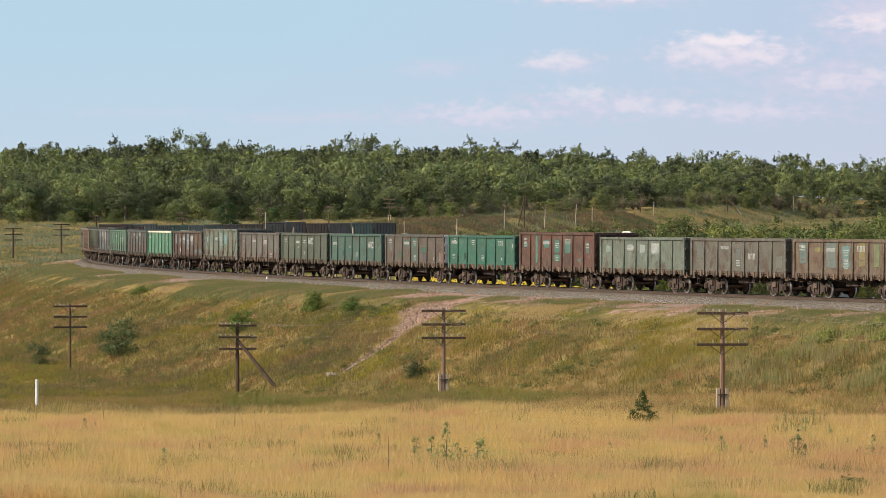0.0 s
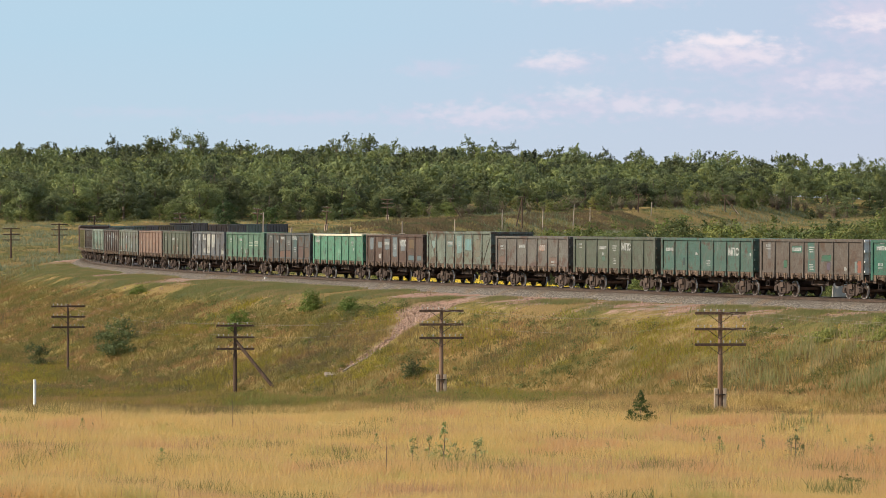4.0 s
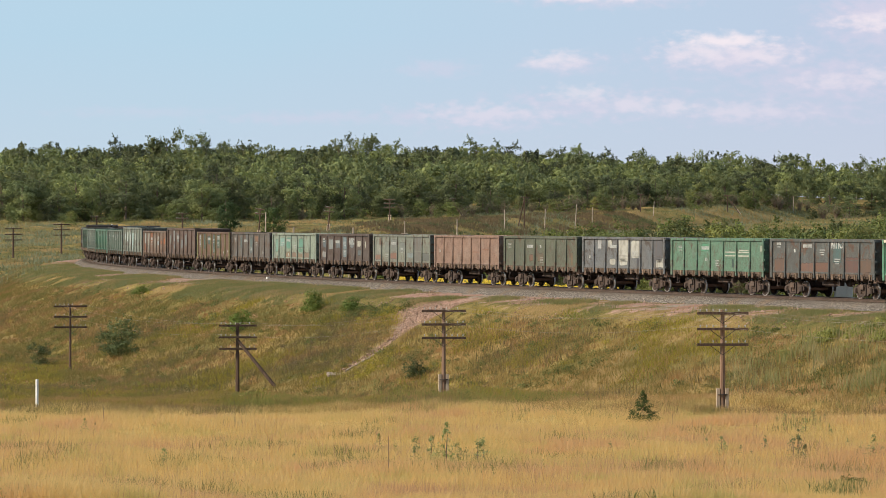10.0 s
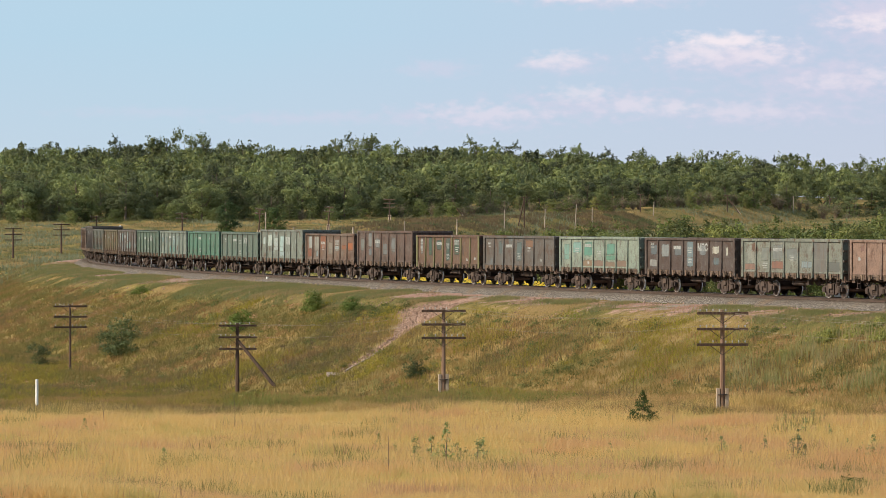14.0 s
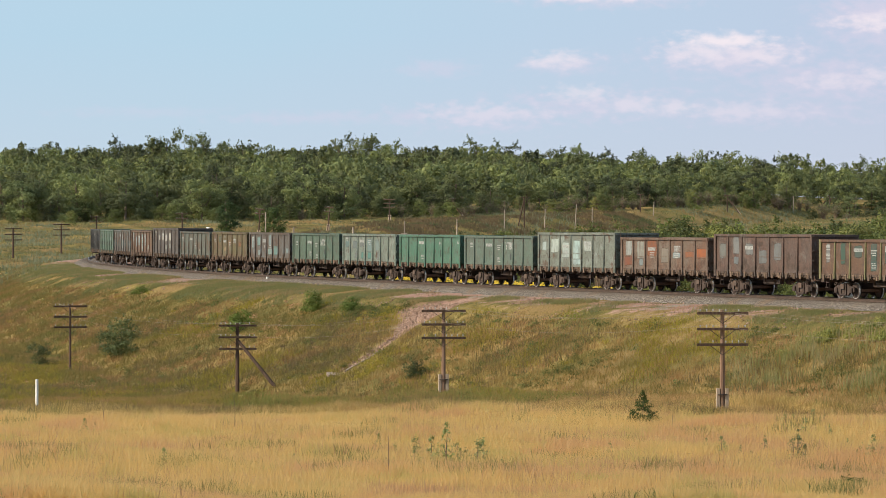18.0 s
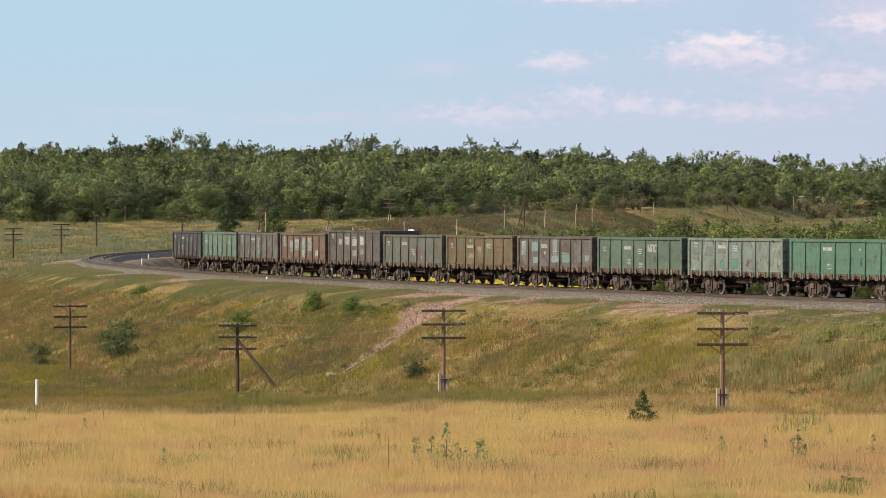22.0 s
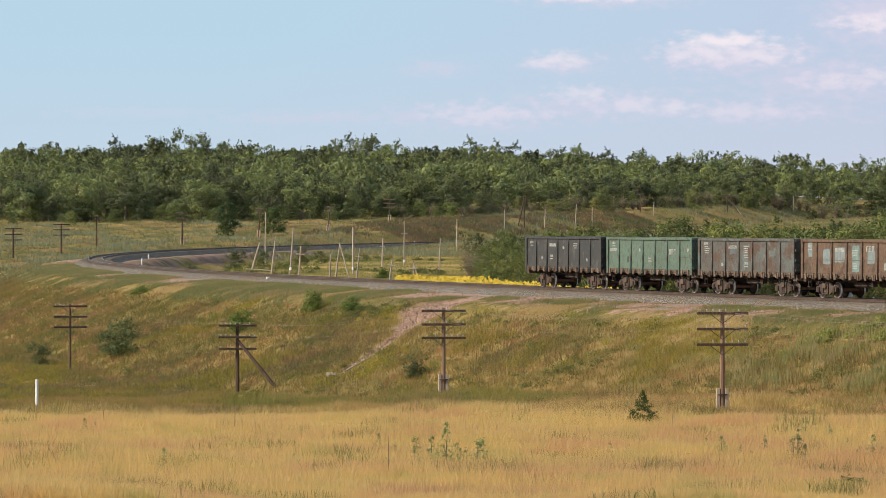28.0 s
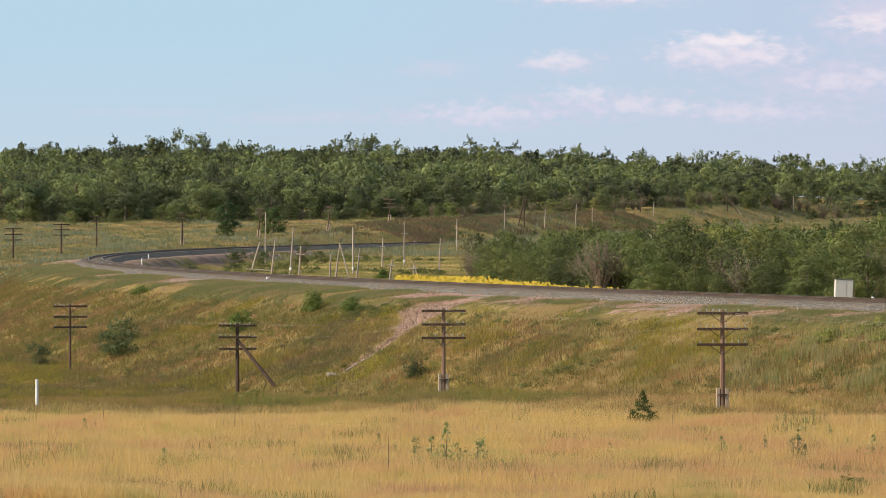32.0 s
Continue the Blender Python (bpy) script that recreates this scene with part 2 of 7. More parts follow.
# ---- materials ----
class Nodes:
    """A few shorthands for one material's node tree."""

    def __init__(self, name):
        self.mat = bpy.data.materials.new(name)
        self.mat.use_nodes = True
        self.t = self.mat.node_tree
        self.bsdf = self.t.nodes["Principled BSDF"]
        self.out = self.t.nodes["Material Output"]

    def set(self, socket, v):
        if isinstance(v, (int, float)):
            socket.default_value = v
        elif isinstance(v, tuple):
            socket.default_value = (*v, 1) if len(v) == 3 and len(socket.default_value) == 4 else v
        else:
            self.t.links.new(v, socket)

    def coords(self, kind="Object"):
        return self.t.nodes.new("ShaderNodeTexCoord").outputs[kind]

    def position(self):
        return self.t.nodes.new("ShaderNodeNewGeometry").outputs["Position"]

    def island(self):
        return self.t.nodes.new("ShaderNodeNewGeometry").outputs["Random Per Island"]

    def chance(self):
        return self.t.nodes.new("ShaderNodeObjectInfo").outputs["Random"]

    def attr(self, name):
        n = self.t.nodes.new("ShaderNodeAttribute")
        n.attribute_name = name
        return n.outputs["Fac"]

    def noise(self, vec, scale, detail=4.0, rough=0.55, stretch=None, seed=None):
        if stretch:
            mp = self.t.nodes.new("ShaderNodeMapping")
            mp.inputs["Scale"].default_value = stretch
            self.t.links.new(vec, mp.inputs[0])
            vec = mp.outputs[0]
        n = self.t.nodes.new("ShaderNodeTexNoise")
        if seed is not None:
            n.noise_dimensions = "4D"
            self.set(n.inputs["W"], seed)
        self.t.links.new(vec, n.inputs["Vector"])
        n.inputs["Scale"].default_value, n.inputs["Detail"].default_value, n.inputs["Roughness"].default_value = scale, detail, rough
        return n.outputs["Fac"]

    def ramp(self, fac, lo, hi, a=0.0, b=1.0):
        n = self.t.nodes.new("ShaderNodeMapRange")
        n.interpolation_type = "SMOOTHSTEP"
        self.set(n.inputs[0], fac)
        for i, v in enumerate((lo, hi, a, b)):
            n.inputs[i + 1].default_value = v
        return n.outputs[0]

    def math(self, op, a, b=0.0):
        n = self.t.nodes.new("ShaderNodeMath")
        n.operation = op
        self.set(n.inputs[0], a)
        self.set(n.inputs[1], b)
        return n.outputs[0]

    def mix(self, fac, a, b, blend="MIX"):
        n = self.t.nodes.new("ShaderNodeMix")
        n.data_type, n.blend_type = "RGBA", blend
        self.set(n.inputs[0], fac)
        self.set(n.inputs[6], a)
        self.set(n.inputs[7], b)
        return n.outputs[2]

    def bump(self, height, strength=0.3, dist=0.02):
        n = self.t.nodes.new("ShaderNodeBump")
        n.inputs["Strength"].default_value, n.inputs["Distance"].default_value = strength, dist
        self.t.links.new(height, n.inputs["Height"])
        self.t.links.new(n.outputs[0], self.bsdf.inputs["Normal"])

    def done(self, color, rough=0.8, metal=0.0, spec=0.3):
        self.set(self.bsdf.inputs["Base Color"], color)
        self.set(self.bsdf.inputs["Roughness"], rough)
        self.set(self.bsdf.inputs["Metallic"], metal)
        self.bsdf.inputs["Specular IOR Level"].default_value = spec
        return self.mat


def plain(name, a, b, scale=3.0, rough=0.8, metal=0.0, bump=0.3, fine=40.0, stain=None, stain_at=0.58, vary=0.0, stretch=None, spec=0.3):
    """Two colours clouded at one scale, grain at a finer one, and stains of a third colour."""
    n = Nodes(name)
    p = n.coords()
    seed = n.math("MULTIPLY", n.chance(), 40.0)
    c = n.mix(n.ramp(n.noise(p, scale, 5, stretch=stretch, seed=seed), 0.32, 0.68), a, b)
    if stain:
        c = n.mix(n.ramp(n.noise(p, scale * 1.7, 6, 0.65, seed=n.math("ADD", seed, 7.0)), stain_at, stain_at + 0.1), c, stain)
    g = n.noise(p, fine, 3)
    c = n.mix(0.55, c, n.mix(g, (0.45, 0.45, 0.45), (1.4, 1.4, 1.4)), "MULTIPLY")
    if vary:
        c = n.mix(vary, c, n.mix(n.chance(), (0.5, 0.5, 0.5), (1.5, 1.5, 1.5)), "MULTIPLY")
    n.bump(g, bump, 0.01)
    return n.done(c, rough, metal, spec)


def leaves(name, a, b, c, spread=0.25):
    """Leaf colour: three greens by leaf clump, darker and lighter by tree."""
    n = Nodes(name)
    i = n.island()
    p = n.position()
    col = n.mix(n.ramp(i, 0.1, 0.9), a, b)
    col = n.mix(n.ramp(n.noise(p, 0.22, 3), 0.5, 0.66), col, c)
    col = n.mix(1.0, col, n.mix(n.ramp(n.noise(p, 0.12, 2), 0.36, 0.64), (0.78, 0.81, 0.86), (1.2, 1.2, 1.05)), "MULTIPLY")
    col = n.mix(0.9, col, n.mix(n.math("FRACT", n.math("ADD", n.chance(), n.attr("tone"))), (1 - spread, 1 - spread, 1 - spread * 0.8), (1 + spread * 0.72, 1 + spread * 0.8, 1 + spread * 0.5)), "MULTIPLY")
    n.done(col, 0.7, 0.0, 0.08)
    tr = n.t.nodes.new("ShaderNodeBsdfTranslucent")
    n.set(tr.inputs[0], n.mix(1.0, col, (1.2, 1.15, 0.6), "MULTIPLY"))
    ms = n.t.nodes.new("ShaderNodeMixShader")
    ms.inputs[0].default_value = 0.24
    n.t.links.new(n.bsdf.outputs[0], ms.inputs[1])
    n.t.links.new(tr.outputs[0], ms.inputs[2])
    n.t.links.new(ms.outputs[0], n.out.inputs[0])
    return n.mat


def earth():
    """The ground: soil, dry straw, green sward, gravelly dirt, by where each lies."""
    n = Nodes("earth")
    p = n.position()
    big, mid, fine = n.noise(p, 0.09, 4), n.noise(p, 0.7, 5), n.noise(p, 9.0, 4, 0.7)
    green = n.mix(n.ramp(mid, 0.35, 0.65), (0.095, 0.088, 0.03), (0.175, 0.14, 0.048))
    green = n.mix(n.ramp(big, 0.45, 0.62), green, (0.235, 0.155, 0.065))
    straw = n.mix(n.ramp(mid, 0.35, 0.65), (0.34, 0.22, 0.075), (0.46, 0.32, 0.12))
    dirt = n.mix(n.ramp(mid, 0.3, 0.7), (0.29, 0.16, 0.12), (0.38, 0.24, 0.19))
    dirt = n.mix(n.ramp(n.noise(p, 0.5, 3), 0.52, 0.62), dirt, (0.29, 0.235, 0.19))
    c = n.mix(n.attr("straw"), green, straw)
    c = n.mix(n.ramp(n.math("ADD", n.attr("dirt"), n.math("MULTIPLY", n.math("SUBTRACT", mid, 0.5), 1.2)), 0.35, 0.65), c, dirt)
    c = n.mix(n.attr("washed"), c, n.mix(n.ramp(mid, 0.3, 0.7), (0.34, 0.20, 0.145), (0.42, 0.28, 0.21)))
    # near-black on the bend's inner slope: painted shade over coal-dark soil
    c = n.mix(n.attr("coal"), c, n.mix(mid, (0.03, 0.028, 0.026), (0.075, 0.065, 0.055)))
    c = n.mix(0.7, c, n.mix(n.ramp(fine, 0.25, 0.75), (0.4, 0.4, 0.4), (1.5, 1.5, 1.5)), "MULTIPLY")
    n.bump(fine, 0.8, 0.08)
    return n.done(c, 0.97, 0, 0.03)


def gravel():
    n = Nodes("gravel")
    p = n.position()
    v = n.t.nodes.new("ShaderNodeTexVoronoi")
    v.inputs["Scale"].default_value = 11.0
    n.t.links.new(p, v.inputs["Vector"])
    stone = n.t.nodes.new("ShaderNodeSeparateColor")
    n.t.links.new(v.outputs["Color"], stone.inputs[0])
    c = n.mix(stone.outputs[0], (0.13, 0.112, 0.10), (0.36, 0.32, 0.285))
    c = n.mix(n.ramp(n.noise(p, 0.35, 4), 0.5, 0.68), c, (0.27, 0.19, 0.13))
    # gaps between the stones: crevice shade put into the colour
    c = n.mix(n.ramp(v.outputs["Distance"], 0.25, 0.75), c, (0.07, 0.06, 0.05))
    c = n.mix(n.math("MULTIPLY", n.attr("oiled"), 0.8), c, (0.088, 0.063, 0.048))
    n.bump(v.outputs["Distance"], 0.8, 0.05)
    return n.done(c, 0.95, 0, 0.03)


EARTH, GRAVEL = earth(), gravel()
RAIL = plain("rail_steel", (0.07, 0.048, 0.038), (0.12, 0.08, 0.06), 2.0, 0.6, 0.3, 0.2)
RAILTOP = plain("rail_top", (0.35, 0.33, 0.31), (0.28, 0.25, 0.22), 2.0, 0.3, 0.9, 0.1)
SLEEPER = plain("sleeper_concrete", (0.19, 0.15, 0.12), (0.13, 0.098, 0.076), 2.0, 0.9, 0, 0.4, vary=0.5)
IRON = plain("rusty_iron", (0.056, 0.041, 0.035), (0.094, 0.067, 0.055), 1.6, 0.75, 0.2, 0.4, stain=(0.05, 0.038, 0.034), vary=0.3)
# underframe brown, its base colour raised to lift the shade beneath the wagons
IRON_DARK = plain("sooty_iron", (0.085, 0.063, 0.052), (0.145, 0.10, 0.078), 1.6, 0.8, 0.2, 0.4, vary=0.3)
# rust brown lightened: sunlight on the axles is put into the colour
AXLE = plain("rust_brown_axle", (0.20, 0.12, 0.085), (0.28, 0.17, 0.12), 2.0, 0.8, 0.0, 0.3, vary=0.4)
# worn steel; near-white, barely metallic colour stands in for the tread's bright reflection
BRIGHT = plain("worn_tyre_steel", (0.86, 0.85, 0.84), (0.74, 0.73, 0.72), 4.0, 0.3, 0.1, 0.05, spec=0.8)
HATCH = plain("rust_orange_iron", (0.125, 0.083, 0.06), (0.21, 0.15, 0.105), 2.5, 0.85, 0.1, 0.4, stain=(0.07, 0.05, 0.04), stain_at=0.5, vary=0.5)
WOOD = plain("tarred_pole_wood", (0.055, 0.034, 0.025), (0.115, 0.072, 0.05), 2.0, 0.9, 0, 0.5, stretch=(6, 6, 0.6), vary=0.35)
POLE_BROWN = plain("brown_pole_wood", (0.17, 0.100, 0.066), (0.245, 0.155, 0.105), 2.0, 0.9, 0, 0.5, stretch=(6, 6, 0.6), vary=0.5)
WOOD_PALE = plain("weathered_pole_wood", (0.46, 0.38, 0.31), (0.33, 0.26, 0.20), 2.0, 0.9, 0, 0.5, stretch=(6, 6, 0.6), vary=0.4)
CONCRETE = plain("stub_concrete", (0.46, 0.36, 0.27), (0.34, 0.26, 0.19), 2.0, 0.9, 0, 0.3)
CERAMIC = plain("insulator_glaze", (0.44, 0.42, 0.38), (0.30, 0.29, 0.27), 9.0, 0.25, 0, 0.05)
WHITE = plain("white_paint", (0.78, 0.77, 0.74), (0.66, 0.64, 0.60), 1.5, 0.6, 0, 0.1, stain=(0.45, 0.42, 0.38), stain_at=0.64)
WIRE = plain("line_wire", (0.27, 0.23, 0.18), (0.32, 0.27, 0.22), 1.0, 0.8, 0.1, 0.0)
LETTER = plain("stencil_paint", (0.40, 0.41, 0.39), (0.26, 0.27, 0.265), 5.0, 0.8, 0, 0.1, stain=(0.17, 0.17, 0.165), stain_at=0.52)
BARK = plain("bark", (0.10, 0.075, 0.055), (0.17, 0.13, 0.10), 2.0, 0.95, 0, 0.6, stretch=(4, 4, 0.7))


# ---- the ground, one sheet out to the horizon ----
def spaced(*stretches):
    out = []
    for lo, hi, n in stretches:
        out += list(np.linspace(lo, hi, n, endpoint=False))
    return np.array(out + [stretches[-1][1]])


def path_mask(x, y):
    """The washed-out gully with the broken stone chute, from the bench down the bank."""
    t = np.clip((296.5 - y) / 16.5, 0, 1)
    cx = 0.2 - 7.4 * t + 0.3 * np.sin(t * 3.1)
    wide = 3.2 - 2.55 * np.clip(t * 2.2, 0, 1)
    return np.clip(1.25 - np.abs(x - cx) / wide, 0, 1) * ((y < 299.5) & (y > 281))


def make_ground():
    gx = spaced((-5000, -400, 14), (-400, -90, 24), (-90, -48, 42), (-48, 62, 150), (62, 130, 46), (130, 500, 30), (500, 5000, 14))
    gy = spaced((-1500, -100, 14), (-100, 100, 30), (100, 232, 80), (232, 420, 190), (420, 760, 120), (760, 1200, 70), (1200, 2000, 30), (2000, 6000, 14))
    X, Y = np.meshgrid(gx, gy)
    Z = ground_z(X.ravel(), Y.ravel())
    d, s = beside(X.ravel(), Y.ravel())
    x, y = X.ravel(), Y.ravel()
    Z = Z - path_mask(x, y) * 0.35
    nx, ny = len(gx), len(gy)
    i = (np.arange(ny - 1)[:, None] * nx + np.arange(nx - 1)[None]).ravel()
    me = big_mesh("ground", np.stack([x, y, Z], 1), np.stack([i, i + 1, i + nx + 1, i + nx], 1), EARTH, smooth=True)
    w = (vnoise(x, y, 6.0, 3) - 0.5) * 2.4
    straw = np.clip((218 + 14 * np.clip((x + 6) / 10, 0, 1) - y) / 8, 0, 1) * np.clip((d - 17) / 6, 0, 1)
    straw = np.maximum(straw, np.clip((y - 560) / 120, 0, 1) * np.clip(0.1 + w * 0.7, 0, 0.5) * np.clip((np.abs(d) - 6) / 5, 0, 1))
    straw = np.maximum(straw, np.clip(0.15 + w * 0.6, 0, 0.5) * (d > 8) * (y < 560))
    straw = np.maximum(straw, (d < -7) * (y < 700) * np.clip(0.4 + w, 0, 0.75))
    dirt = np.clip(1 - (np.abs(d) - 5.0) / np.where(d > 0, np.where(x > -4, 5.6, 3.2), 4.0), 0, 1) * np.clip(0.62 + w * 0.8 + (x > 8) * (d > 3) * 0.3, 0, 1) * (y < 700)
    dirt = np.maximum(dirt, path_mask(x, y))
    # inner slope of the bend, where its shade is painted in with coal-dark soil
    coal = np.clip((d + 12.5) / 3, 0, 1) * np.clip((-2.6 - d) / 1.0, 0, 1) * np.clip((s + 420) / 40, 0, 1) * np.clip((-110 - s) / 50, 0, 1) * np.clip(0.30 + 0.7 * w, 0, 1)
    for name, val in (("coal", coal), ("straw", straw), ("dirt", dirt), ("washed", np.clip(path_mask(x, y) * 1.5 * (0.4 + vnoise(x, y, 1.2, 8)), 0, 1))):
        a = me.attributes.new(name, "FLOAT", "POINT")
        a.data.foreach_set("value", val.astype(np.float32))
    return tagged(new("ground", me), "rolling steppe ground with dry grass, bare dirt and green banks", "ground", kind="structure")


make_ground()


# ---- ballast, rails and sleepers ----
def sweep(name, profile, s, mat, attr=None):
    """A strip along the line: profile of (side, z)."""
    n, m = len(s), len(profile)
    V = []
    for side, z in profile:
        x, y, _ = on_line(s, side)
        V.append(np.stack([x, y, z + line_z(s)], 1))
    V = np.stack(V, 1).reshape(-1, 3)
    i = (np.arange(n - 1)[:, None] * m + np.arange(m - 1)[None]).ravel()
    me = big_mesh(name, V, np.stack([i, i + 1, i + m + 1, i + m], 1), mat)
    return me


LINE_S = np.arange(-700, 640.1, 2.5)
prof = [(-3.0, -1.1), (-2.75, -0.82), (-1.75, -0.2), (-1.3, -0.175), (-0.7, -0.21), (0, -0.22), (0.7, -0.21), (1.15, -0.17), (1.65, -0.2), (2.2, -0.48), (2.5, -0.63), (2.75, -1.1)]
me = sweep("ballast", prof, LINE_S, GRAVEL)
bn = np.random.RandomState(4).normal(0, 0.025, len(me.vertices))
co = np.empty(len(me.vertices) * 3, np.float32)
me.vertices.foreach_get("co", co)
co = co.reshape(-1, 3)
co[:, 2] += bn
me.vertices.foreach_set("co", co.ravel())
a = me.attributes.new("oiled", "FLOAT", "POINT")
a.data.foreach_set("value", np.tile(np.array([0, 0.05, 0.3, 0.8, 0.75, 0.5, 0.75, 0.9, 0.5, 0.05, 0, 0], np.float32), len(LINE_S)))
tagged(new("ballast", me), "grey crushed-stone ballast bed stained brown between the rails", "ballast", kind="structure")

head = [(-0.036, -0.002), (0.036, -0.002), (0.036, -0.04), (0.01, -0.055), (0.01, -0.145), (0.075, -0.168), (0.075, -0.18), (-0.075, -0.18), (-0.075, -0.168), (-0.01, -0.145), (-0.01, -0.055), (-0.036, -0.04), (-0.036, -0.002)]
for side in (0.796, -0.796):
    rail = tagged(new("rail", None), "long rusty steel rail with a worn bright top", "rail", "rails of the line", "structure")
    part("rail_web", sweep("rail_web", [(side + a, b) for a, b in head[1:]], LINE_S, RAIL), rail)
    part("rail_head", sweep("rail_head", [(side - 0.036, -0.001), (side + 0.036, -0.001)], LINE_S, RAILTOP), rail, label="worn bright running surface")

SLEEP = Build().extrude([(-0.15, -0.40), (0.15, -0.40), (0.11, -0.19), (-0.11, -0.19)], "y", -1.35, 1.35)
for sy in (-0.796, 0.796):
    for dy in (-0.11, 0.11):
        SLEEP.box((0, sy + dy, -0.165), (0.12, 0.06, 0.05))
SLEEP_MESH = SLEEP.mesh("sleeper", SLEEPER)


# ---- gondola wagons ----
def paint(seed, a, b, rust, much, pale=None):
    """Old wagon paint: two tones, streaks, rust breaking through, dust along the foot."""
    n = Nodes("wagon_paint")
    rust, much = tuple(q * 0.85 + g * 0.15 for q, g in zip(rust, (0.19, 0.13, 0.095))), much - 0.12 * (much > 0.45)
    if a[0] > a[1] * 1.2 and sum(a) < 0.5:
        a, b = (a[0] * 1.3, a[1] * 1.1, a[2]), (b[0] * 1.25, b[1] * 1.08, b[2])
    if sum(a) < 0.75:
        a, b = tuple(q * 1.14 for q in a), tuple(q * 1.14 for q in b)
    p = n.coords()
    c = n.mix(n.ramp(n.noise(p, 0.55, 4, seed=seed), 0.4, 0.6), a, b)
    if pale:
        c = n.mix(n.ramp(n.noise(p, 0.9, 5, 0.6, (1, 1, 0.7), seed=seed + 3.0), 0.54, 0.6), c, pale)
    streak = n.noise(p, 5.0, 4, 0.6, (1, 1, 0.08), seed=seed + 5.0)
    c = n.mix(n.ramp(streak, 0.5, 0.75, 0, 0.45), c, n.mix(0.6, c, rust))
    patch = n.math("ADD", n.noise(p, 0.85, 8, 0.68, seed=seed + 9.0), n.math("MULTIPLY", n.noise(p, 9.0, 4, 0.6, seed=seed + 1.0), 0.22))
    c = n.mix(n.ramp(patch, 0.74 - 0.26 * much, 0.80 - 0.26 * much), c, rust)
    c = n.mix(n.ramp(n.noise(p, 1.9, 6, 0.72, (1, 1, 0.45), seed=seed + 12.0), 0.6, 0.66, 0, 0.6), c, rust)
    c = n.mix(n.ramp(n.noise(p, 3.4, 6, 0.75, (1, 1, 0.6), seed=seed + 15.0), 0.51, 0.63, 0, 0.78), c, n.mix(0.5, rust, (0.10, 0.08, 0.07)))
    c = n.mix(n.ramp(n.noise(p, 2.6, 5, 0.7, (1, 1, 0.5), seed=seed + 17.0), 0.55, 0.62, 0, 0.65), c, n.mix(0.5, c, pale or (0.42, 0.42, 0.39)))
    c = n.mix(n.ramp(n.noise(p, 0.8, 6, 0.6, (1, 1, 1.6), seed=seed + 20.0), 0.3, 0.7, 0.08 if sum(a) > 0.25 else 0.0, 0.32 if sum(a) > 0.25 else 0.12), c, (0.20, 0.16, 0.125))
    c = n.mix(n.ramp(n.noise(p, 6.5, 5, 0.7, (1, 1, 0.35), seed=seed + 23.0), 0.56, 0.66, 0, 0.5), c, n.mix(0.5, c, (0.34, 0.31, 0.27)))
    g = n.noise(p, 14.0, 4, 0.6, seed=seed)
    c = n.mix(1.0, c, n.mix(n.ramp(g, 0.25, 0.75), (0.30, 0.297, 0.293), (0.57, 0.57, 0.57)), "MULTIPLY")
    n.bump(n.math("ADD", n.math("MULTIPLY", n.noise(p, 1.6, 2, seed=seed), 2.0), n.math("MULTIPLY", g, 0.3)), 0.5, 0.03)
    return n.done(c, 0.62, 0.0, 0.35)


HALF, WIDE, FOOT = 6.48, 1.50, 1.45
POSTS = [-6.4, -4.62, -2.77, -0.92, 0.92, 2.77, 4.62, 6.4]


